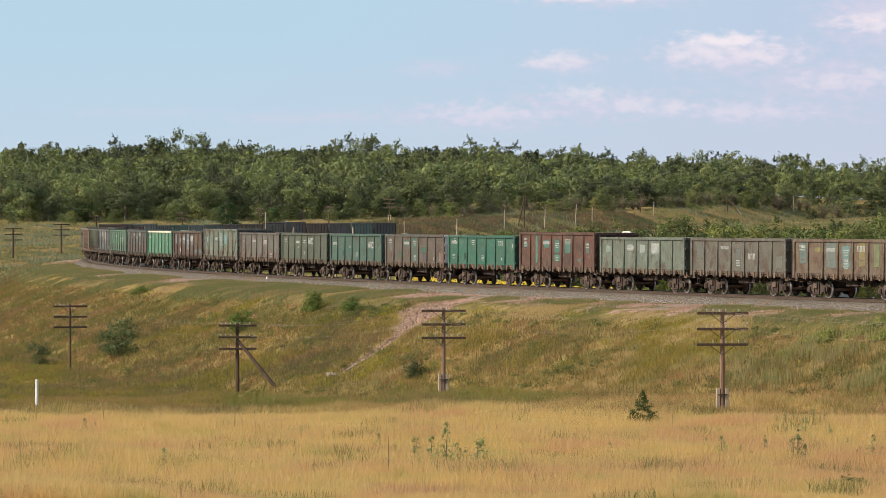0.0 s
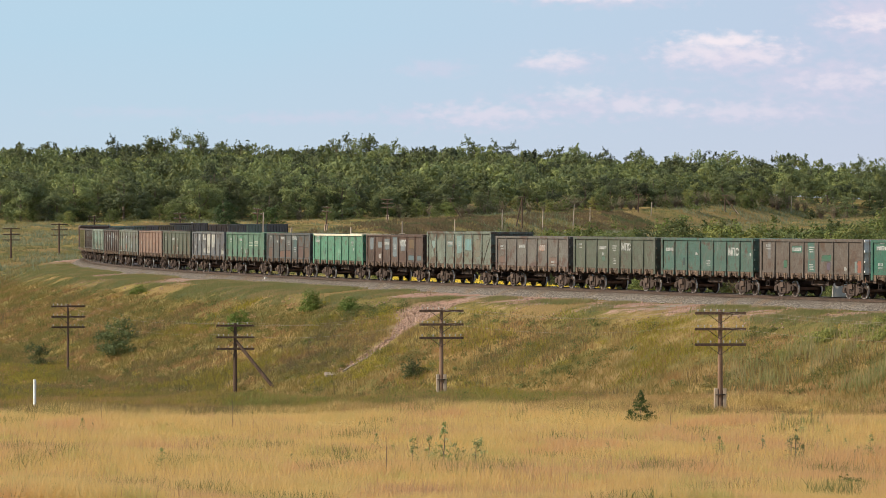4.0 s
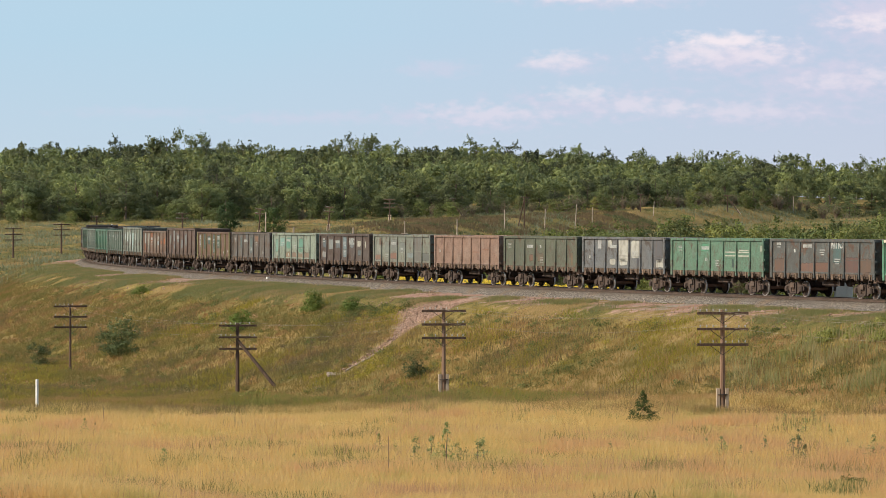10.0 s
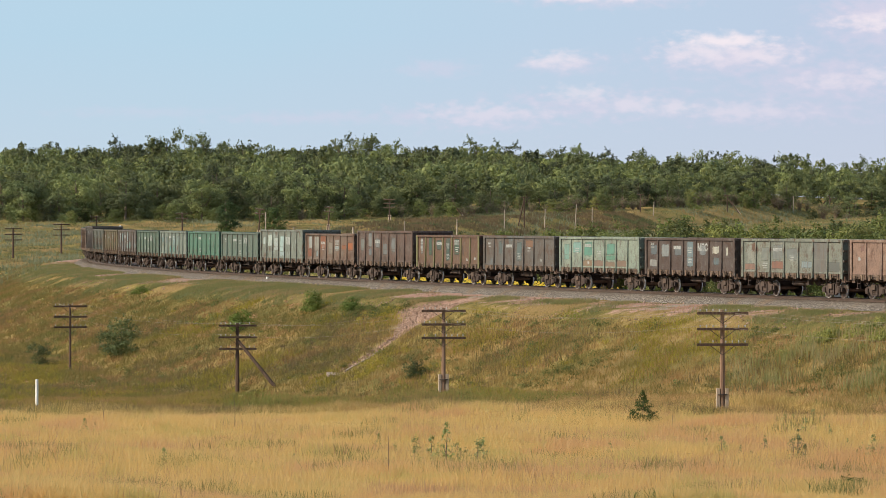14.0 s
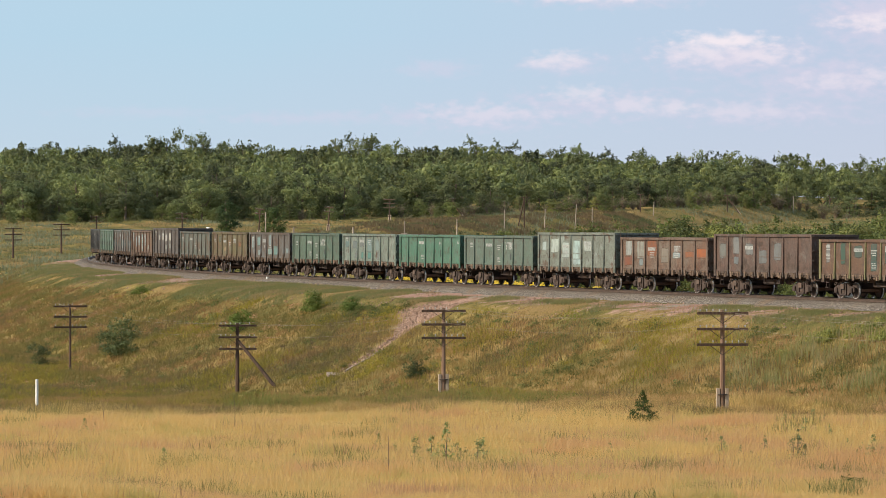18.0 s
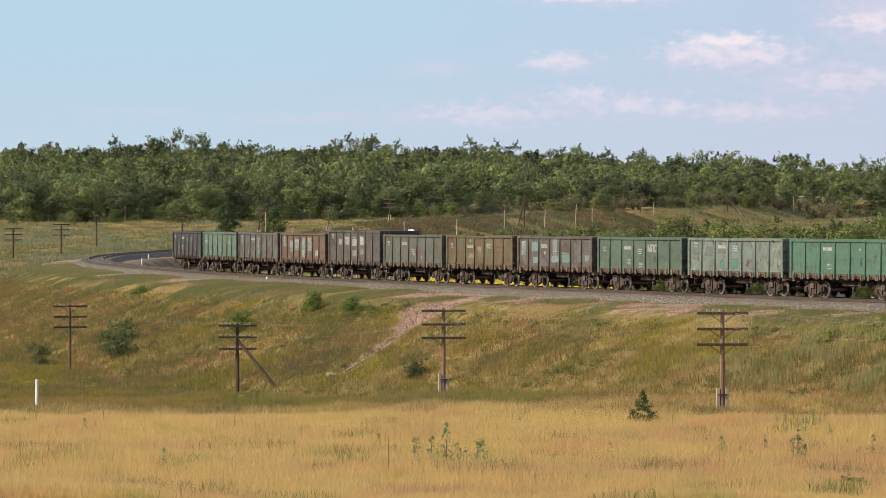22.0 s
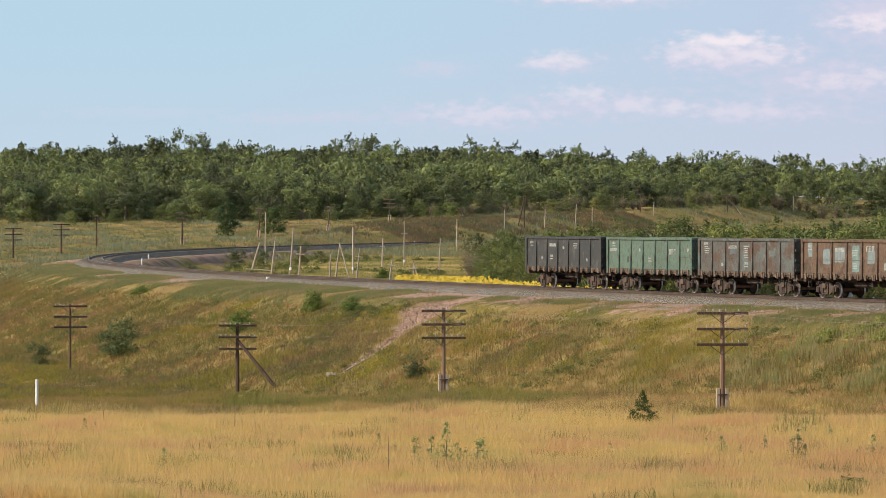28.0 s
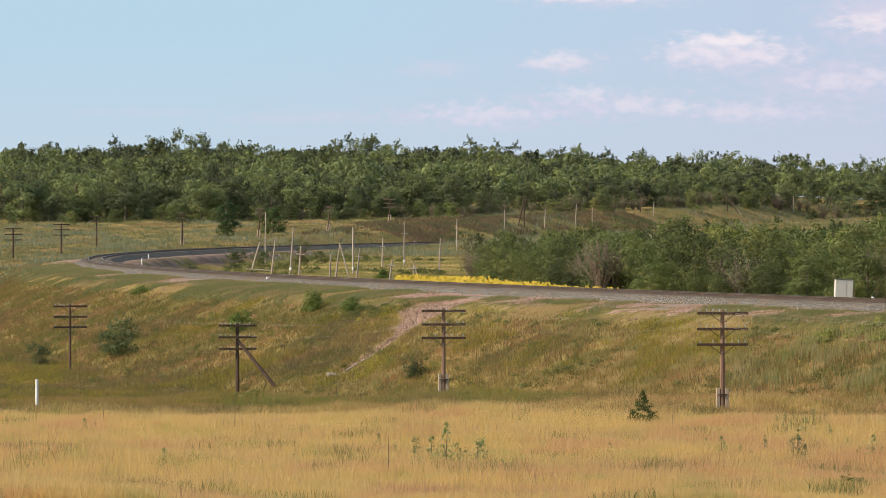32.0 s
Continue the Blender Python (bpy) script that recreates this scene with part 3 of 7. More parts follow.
def wagon_meshes():
    m = {}
    m["sill"] = Build().box((0, 0, 1.10), (12.3, 0.55, 0.34)).box((0, 0, 1.30), (12.9, 0.7, 0.06)).mesh("centre_sill", IRON_DARK)
    m["beam"] = Build().box((0, 0, 1.16), (0.35, 2.9, 0.42)).mesh("end_beam", IRON_DARK)
    m["cross"] = Build().extrude([(-1.35, 1.32), (1.35, 1.32), (0.3, 0.98), (-0.3, 0.98)], "x", -0.09, 0.09).mesh("cross_bearer", IRON_DARK)
    c = Build().box((0.28, 0, 1.04), (0.9, 0.2, 0.22)).box((0.66, 0.05, 1.04), (0.26, 0.42, 0.34), cut=0.08).box((0.60, -0.2, 0.93), (0.1, 0.06, 0.4))
    c.tube([(0.1, 0.35, 1.0), (0.45, 0.38, 0.75), (0.75, 0.3, 0.8)], 0.035, 6)
    m["coupler"] = c.mesh("coupler", IRON)
    t = Build().turned([(-0.8, 0.0), (-0.78, 0.16), (-0.7, 0.2), (0.7, 0.2), (0.78, 0.16), (0.8, 0.0)], (0, 0, 0), "x", 14)
    t.box((-0.5, 0, 0.25), (0.08, 0.3, 0.14)).box((0.5, 0, 0.25), (0.08, 0.3, 0.14))
    m["tank"] = t.mesh("air_tank", IRON_DARK)
    b = Build().turned([(-0.35, 0), (-0.35, 0.2), (0.1, 0.2), (0.2, 0.1), (0.45, 0.06), (0.45, 0)], (0, 0, 0), "x", 12)
    b.box((0.9, 0.1, 0), (2.2, 0.05, 0.07)).box((1.9, -0.55, -0.12), (1.5, 0.05, 0.06)).box((-1.3, -0.6, -0.1), (2.4, 0.05, 0.06)).box((2.0, -0.6, 0.05), (0.06, 0.06, 0.4)).box((-2.3, -0.6, 0.05), (0.06, 0.06, 0.4)).box((-0.2, -0.6, 0.0), (0.3, 0.3, 0.3)).box((-1.1, -0.1, 0.02), (1.8, 0.05, 0.06)).box((0, 0, 0.2), (0.4, 0.34, 0.14))
    m["brake"] = b.mesh("brake_gear", IRON)
    # hatch hinge and lock
    h = Build().box((0, 0, 1.36), (0.13, 0.16, 0.16)).box((-0.03, -0.06, 1.24), (0.07, 0.06, 0.26)).box((0.0, -0.02, 1.38), (0.5, 0.06, 0.05))
    h.box((0.22, -0.02, 1.32), (0.06, 0.1, 0.22)).box((-0.24, 0.0, 1.30), (0.05, 0.09, 0.24))
    h.box((0.05, -0.06, 1.22), (0.1, 0.1, 0.24), cut=0.02)
    m["lock"] = h.mesh("hatch_lock", HATCH)
    lip = Build().box((0, -0.02, 1.38), (1.60, 0.05, 0.12)).box((0, 0.04, 1.25), (1.5, 0.04, 0.14)).box((-0.62, -0.03, 1.22), (0.1, 0.1, 0.28)).box((0.62, -0.03, 1.22), (0.1, 0.1, 0.28))
    m["lip"] = lip.mesh("hatch_lip", IRON_DARK)
    st = Build().tube([(0, 0, 1.2), (0, -0.02, 0.62), (0.34, -0.02, 0.62), (0.34, 0, 1.2)], 0.02, 5).box((0.17, -0.02, 0.63), (0.36, 0.16, 0.03)).tube([(0, 0, 0.92), (0.34, 0, 0.92)], 0.018, 5)
    m["step"] = st.mesh("corner_step", IRON)
    m["lever"] = Build().tube([(0.0, -1.42, 1.22), (0.12, -1.36, 1.02), (0.22, -0.9, 0.98), (0.36, -0.3, 1.12)], 0.022, 5).box((0.05, -1.43, 1.12), (0.04, 0.05, 0.34)).mesh("uncoupling_lever", AXLE)
    m["flap"] = Build().box((0, 0, 1.28), (1.66, 0.9, 0.05), Matrix.Rotation(radians(6), 3, "X")).mesh("hatch_flap", IRON_DARK)
    # bogie
    f = Build()
    ring = [(-1.24, 0.40), (-1.22, 0.62), (-1.05, 0.70), (-0.62, 0.74), (-0.42, 0.88), (0.42, 0.88), (0.62, 0.74), (1.05, 0.70), (1.22, 0.62), (1.24, 0.40), (1.05, 0.36), (0.74, 0.42), (0.52, 0.22), (0.40, 0.16), (-0.40, 0.16), (-0.52, 0.22), (-0.74, 0.42), (-1.05, 0.36)]
    f.extrude(ring, "y", -0.07, 0.07)
    for sx in (-0.925, 0.925):
        f.box((sx, -0.1, 0.48), (0.3, 0.16, 0.3), cut=0.05).turned([(-0.20, 0.0), (-0.19, 0.12), (-0.06, 0.13)], (sx, 0, 0.48), "y", 10)
    f.box((0, -0.05, 0.78), (0.7, 0.2, 0.14)).box((-0.3, -0.08, 0.5), (0.1, 0.12, 0.46)).box((0.3, -0.08, 0.5), (0.1, 0.12, 0.46)).box((0, -0.05, 0.24), (0.72, 0.22, 0.08))
    m["frame"] = f.mesh("side_frame", IRON)
    sp = Build()
    for cx in (-0.16, 0.0, 0.16):
        sp.turned([(0, 0.05), (0.05, 0.078), (0.10, 0.055), (0.17, 0.078), (0.24, 0.055), (0.31, 0.078), (0.38, 0.05)], (cx, -0.05, 0.29), "z", 7)
    m["springs"] = sp.mesh("springs", IRON_DARK)
    m["bolster"] = Build().extrude([(-1.25, 0.56), (1.25, 0.56), (1.25, 0.84), (0.4, 0.98), (-0.4, 0.98), (-1.25, 0.84)], "x", -0.22, 0.22).mesh("bolster", IRON_DARK)
    w = Build()
    r = 0.4785
    w.tube([(0, -0.95, 0), (0, 0.95, 0)], 0.095, 10, mat=2)
    for sg in (-1, 1):
        w.turned([(0.738 * sg, r + 0.004), (0.829 * sg, r + 0.001)], (0, 0, 0), "y", 20, mat=1)
        # inner wheel faces take the lighter axle rust, painted as if sunlit
        w.turned([(0.69 * sg, 0.0), (0.69 * sg, r - 0.08)], (0, 0, 0), "y", 20, mat=2)
        w.turned([(0.70 * sg, 0.0), (0.70 * sg, r + 0.028), (0.735 * sg, r + 0.025), (0.742 * sg, r - 0.004), (0.83 * sg, r - 0.008), (0.83 * sg, r - 0.075)], (0, 0, 0), "y", 20, mat=0)
        w.turned([(0.828 * sg, r - 0.075), (0.80 * sg, r - 0.10), (0.80 * sg, 0.2), (0.86 * sg, 0.14), (0.86 * sg, 0.0)], (0, 0, 0), "y", 20, mat=0)
    m["wheels"] = w.mesh("wheelset", IRON, BRIGHT, AXLE)
    m["shoe"] = Build().box((0, 0, 0.5), (0.09, 0.12, 0.42)).box((0, 0, 0.34), (0.07, 1.5, 0.07)).mesh("brake_beam", IRON_DARK)
    return m


WM = wagon_meshes()
WHEELS = []


def wall_meshes(top, mat, end=None):
    m = {}
    h = top - FOOT
    m["side"] = Build().box((0, 0, FOOT + h / 2), (2 * HALF, 0.02, h)).mesh("side_wall", mat)
    m["seam"] = Build().box((0, -0.015, FOOT + h * 0.40), (2 * HALF - 0.1, 0.016, 0.035)).mesh("seam_strip", mat)
    m["sole"] = Build().box((0, -0.03, FOOT + 0.05), (2 * HALF, 0.03, 0.10)).mesh("sole_rail", mat)
    m["rail"] = Build().box((0, -0.03, top - 0.05), (2 * HALF + 0.06, 0.15, 0.11)).box((0, -0.09, top - 0.1), (2 * HALF, 0.02, 0.09)).mesh("top_rail", mat)
    # hat-section post, wider at the foot
    q = top - 0.1
    pb = Build().add([(-0.07, 0.0, 1.16), (0.07, 0.0, 1.16), (0.06, -0.115, 1.16), (-0.06, -0.115, 1.16), (-0.07, 0.0, q), (0.07, 0.0, q), (0.05, -0.065, q), (-0.05, -0.065, q)],
                     [(0, 1, 2, 3), (4, 5, 6, 7), (0, 1, 5, 4), (1, 2, 6, 5), (2, 3, 7, 6), (3, 0, 4, 7)])
    m["post"] = pb.mesh("post", mat)
    m["corner"] = Build().box((0, -0.05, (top + 1.14) / 2), (0.24, 0.10, top - 1.14), cut=0.03).mesh("corner_post", mat)
    e = Build().box((0, 0, FOOT + h / 2), (0.03, 2 * WIDE, h))
    m["end_rail"] = Build().box((0.07, 0, 0), (0.13, 2 * WIDE + 0.05, 0.13)).mesh("end_rail", end or mat)
    m["end"] = e.mesh("end_wall", end or mat)
    la = Build()
    for sx in (-0.2, 0.2):
        la.tube([(0, sx, 1.0), (0, sx, top)], 0.018, 5)
    for k in range(7):
        la.tube([(0, -0.2, 1.15 + 0.32 * k), (0, 0.2, 1.15 + 0.32 * k)], 0.015, 5)
    m["ladder"] = la.mesh("ladder", IRON)
    m["brace"] = Build().extrude([(-0.86, FOOT + 0.1), (-0.72, FOOT + 0.1), (0.86, top - 0.15), (0.72, top - 0.15)], "y", -0.05, -0.01).mesh("diagonal_brace", mat)
    m["floor"] = Build().box((0, 0, FOOT - 0.02), (2 * HALF - 0.1, 2 * WIDE - 0.05, 0.03)).mesh("floor", IRON)
    return m


def make_bogie(wagon, x):
    bogie = part("bogie", WM["bolster"], wagon, (x, 0, 0))
    for sg in (-1, 1):
        fr = part("side_frame", WM["frame"], bogie, (0, 1.02 * sg, 0), turn=pi if sg > 0 else 0.0)
        part("springs", WM["springs"], bogie, (0, 1.02 * sg, 0), turn=pi if sg > 0 else 0.0)
        WHEELS.append(part("wheelset", WM["wheels"], bogie, (0.925 * sg, 0, 0.4785), label="solid steel wheelset with bright worn rims"))
        part("brake_beam", WM["shoe"], bogie, (0.38 * sg, 0, 0))
    return bogie


MARKS = {}


def mark_mesh(kind):
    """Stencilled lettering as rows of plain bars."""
    if kind not in MARKS:
        b = Build()
        rs = random.Random(len(MARKS) + 3)
        if kind == "number":
            for k in range(8):
                x = -0.48 + k * 0.138
                b.box((x, 0, 0), (0.105, 0.006, 0.21))
        elif kind == "big":
            for k in range(3):
                x = -0.34 + k * 0.34
                b.box((x - 0.085, 0, 0), (0.075, 0.006, 0.36)).box((x + 0.085, 0, 0), (0.075, 0.006, 0.36)).box((x, 0, 0.14), (0.1, 0.006, 0.07))
        elif kind in ("letters", "works"):
            cu = bpy.data.curves.new("letters", "FONT")
            cu.offset = 0.022
            cu.body, cu.size, cu.extrude, cu.align_x, cu.align_y = "\u041c\u041f\u0421" if kind == "letters" else "\u0423\u041f\u041a", 0.62, 0.003, "CENTER", "CENTER"
            ob = bpy.data.objects.new("letters", cu)
            me = bpy.data.meshes.new_from_object(ob)
            bpy.data.objects.remove(ob)
            me.transform(Matrix.Rotation(pi / 2, 4, "X"))
            me.materials.clear()
            me.materials.append(LETTER)
            MARKS[kind] = me
            return me
        elif kind == "lines":
            for k in range(3):
                w = rs.uniform(0.45, 0.75)
                b.box((rs.uniform(-0.05, 0.05), 0, 0.14 - 0.14 * k), (w, 0.006, 0.055))
        elif kind == "code":
            for k in range(4):
                b.box((-0.21 + k * 0.14, 0, 0), (0.085, 0.006, 0.15))
            b.box((0, 0, -0.2), (0.5, 0.006, 0.05))
        elif kind == "tick":
            b.box((0, 0, 0), (0.16, 0.006, 0.2)).box((0.16, 0, -0.02), (0.07, 0.006, 0.12))
        elif kind == "table":
            for k in range(4):
                b.box((rs.uniform(-0.03, 0.03), 0, 0.16 - 0.1 * k), (0.5, 0.006, 0.04))
        MARKS[kind] = b.mesh("stencil_marking", LETTER)
    return MARKS[kind]


PATCH_MATS = {}
PATCH_MESH = {}


def patch_mat(col):
    """Brushed paint that has worn away in flakes, most of all along its edges."""
    if col not in PATCH_MATS:
        n = Nodes("touched_up_paint")
        p = n.coords()
        sd = n.math("MULTIPLY", n.chance(), 50.0)
        c = n.mix(n.ramp(n.noise(p, 2.2, 5, 0.65, seed=sd), 0.4, 0.66), col, tuple(a * 0.6 + 0.03 for a in col))
        c = n.mix(n.ramp(n.noise(p, 5.0, 4, 0.6, (1, 1, 0.1), seed=sd), 0.5, 0.72, 0, 0.55), c, (0.13, 0.09, 0.07))
        g = n.noise(p, 14.0, 4)
        c = n.mix(0.5, c, n.mix(g, (0.55, 0.5, 0.48), (1.3, 1.3, 1.3)), "MULTIPLY")
        n.done(c, 0.65, 0, 0.3)
        flake = n.math("ADD", n.noise(p, 2.4, 6, 0.7, (1, 1, 0.7), seed=n.math("ADD", sd, 3.0)), n.math("MULTIPLY", n.attr("within"), 0.55))
        bare = n.t.nodes.new("ShaderNodeBsdfTransparent")
        ms = n.t.nodes.new("ShaderNodeMixShader")
        n.set(ms.inputs[0], n.ramp(flake, 0.56, 0.80, 0.0, 0.92))
        n.t.links.new(bare.outputs[0], ms.inputs[1])
        n.t.links.new(n.bsdf.outputs[0], ms.inputs[2])
        n.t.links.new(ms.outputs[0], n.out.inputs[0])
        PATCH_MATS[col] = n.mat
    return PATCH_MATS[col]


def patch_mesh(w, h, col, seed, under):
    """A brushed-over patch, thin as paint; 'within' grows from its rim inwards."""
    col = tuple(round((0.8 * c + 0.2 * u) * 0.68, 2) for c, u in zip(col, under))
    key = (w, h, col, seed)
    if key not in PATCH_MESH:
        w, h = w * 1.12, h * 1.12
        rim = min(0.16, w * 0.3, h * 0.3)
        xs, zs = (-w / 2, -w / 2 + rim, w / 2 - rim, w / 2), (-h / 2, -h / 2 + rim, h / 2 - rim, h / 2)
        V = [(x, 0.0, z) for z in zs for x in xs]
        F = [(4 * j + i, 4 * j + i + 1, 4 * j + i + 5, 4 * j + i + 4) for j in range(3) for i in range(3)]
        me = Build().add(V, F).mesh("paint_patch", patch_mat(col))
        me.attributes.new("within", "FLOAT", "POINT").data.foreach_set("value", [float(i in (1, 2) and j in (1, 2)) for j in range(4) for i in range(4)])
        PATCH_MESH[key] = me
    return PATCH_MESH[key]


PANEL_X = [(POSTS[i] + POSTS[i + 1]) / 2 for i in range(7)]


def make_wagon(spec, index):
    colours, top, label = spec["paint"], 3.48 + (0.27 if spec.get("tall") else 0.0), spec["label"]
    mat = paint(index * 3.7 + 1, *colours)
    mm = wall_meshes(top, mat)
    if spec.get("trim"):
        tm = wall_meshes(top, paint(index * 3.7 + 2, *spec["trim"]))
        mm["post"], mm["corner"] = tm["post"], tm["corner"]
    if spec.get("trim_top"):
        mm["rail"] = wall_meshes(top, plain("pale_rail_paint", (0.62, 0.58, 0.46), (0.5, 0.46, 0.36), 2.0))["rail"]
    if spec.get("white_end"):
        we = wall_meshes(top, mat, WHITE)
        mm["end"], mm["end_rail"] = we["end"], we["end_rail"]
    wagon = tagged(new("gondola_wagon"), label, "wagon", "wagons of the freight train")
    for sg in (-1, 1):
        turn = pi if sg > 0 else 0.0
        y = WIDE * sg
        wall = part("side_wall", mm["side"], wagon, (0, y, 0), turn=turn)
        part("top_rail", mm["rail"], wagon, (0, y, 0), turn=turn)
        part("seam_strip", mm["seam"], wall)
        part("sole_rail", mm["sole"], wall)
        for i, px in enumerate(POSTS):
            part("corner_post" if i in (0, 7) else "post", mm["corner" if i in (0, 7) else "post"], wagon, (px, y + 0.01 * sg, 0), turn=turn)
        for px in PANEL_X:
            for dx in (-0.45, 0.45):
                part("hatch_lock", WM["lock"], wagon, (px + dx, y + 0.02 * sg, 0), turn=turn)
            if sg < 0:
                part("hatch_lip", WM["lip"], wagon, (px, y, 0))
            part("hatch_flap", WM["flap"], wagon, (px, 0.85 * sg, 0), turn=turn)
        if spec.get("braced"):
            part("diagonal_brace", mm["brace"], wagon, (PANEL_X[6] if sg < 0 else PANEL_X[0], y, 0), turn=turn)
            b = part("diagonal_brace", mm["brace"], wagon, (PANEL_X[0] if sg < 0 else PANEL_X[6], y - 0.06 * -sg, 0), turn=turn)
            b.rotation_euler = (0, 0, turn + pi)
        end = part("end_wall", mm["end"], wagon, (6.46 * sg, 0, 0), turn=0.0 if sg > 0 else pi)
        for z in (FOOT + 0.15, FOOT + 0.75, FOOT + 1.35, top - 0.08):
            part("end_rail", mm["end_rail"], end, (0, 0, z))
        part("ladder", mm["ladder"], wagon, (6.68 * sg, -1.05 * sg, 0))
        part("end_beam", WM["beam"], wagon, (6.3 * sg, 0, 0))
        part("coupler", WM["coupler"], wagon, (6.2 * sg, 0, 0), turn=0.0 if sg > 0 else pi)
        part("uncoupling_lever", WM["lever"], wagon, (6.5 * sg, 0, 0), turn=0.0 if sg > 0 else pi)
        part("corner_step", WM["step"], wagon, (5.85 * sg - (0.34 if sg > 0 else 0), -1.42, 0))
        make_bogie(wagon, 4.325 * sg)
    part("floor", mm["floor"], wagon)
    part("centre_sill", WM["sill"], wagon)
    for px in POSTS:
        part("cross_bearer", WM["cross"], wagon, (px, 0, 0))
    part("air_tank", WM["tank"], wagon, (-1.1, -0.35, 0.84))
    part("brake_gear", WM["brake"], wagon, (1.5, -0.35, 0.88))
    if spec.get("arch"):
        arch = Build().tube([(-0.52, 0.0, top - 0.4), (-0.5, -0.02, top + 0.0), (-0.42, -0.02, top + 0.035), (0.3, 0, top + 0.05), (0.86, 0, top + 0.02)], 0.062, 6).box((0.5, -0.03, top + 0.06), (0.5, 0.06, 0.1))
        part("roof_arch", arch.mesh("roof_arch", WHITE), wagon, (4.85, 1.44, 0), label="white bent bar on the far wall's top")
    yo = -WIDE - 0.016
    h = top - FOOT
    for p, u, v, w, hh, col in spec.get("patches", ()):
        part("paint_patch", patch_mesh(w, hh, col, p, colours[0]), wagon, (PANEL_X[p] + u, yo, FOOT + v * h))
    for p, u, v, kind in spec.get("marks", ()):
        part("stencil_marking", mark_mesh(kind), wagon, (PANEL_X[p] + u, yo - 0.006, FOOT + v * h), label="white stencilled lettering, worn")
    return wagon

RUST, DEEP, ORANGE, OCHRE = (0.15, 0.078, 0.052), (0.10, 0.055, 0.042), (0.42, 0.12, 0.045), (0.24, 0.16, 0.08)
TEAL, GREEN, PALE, BLUE, GREY, CREAM = (0.06, 0.24, 0.21), (0.04, 0.25, 0.16), (0.55, 0.64, 0.60), (0.33, 0.44, 0.47), (0.16, 0.18, 0.19), (0.66, 0.66, 0.58)
NUM, STD = [(2, 0, 0.74, "number"), (0, 0, 0.84, "code"), (3, 0, 0.70, "lines")], [(2, 0, 0.70, "number"), (0, 0, 0.80, "code"), (4, 0, 0.74, "big"), (3, 0, 0.62, "lines"), (3, 0, 0.24, "table")]
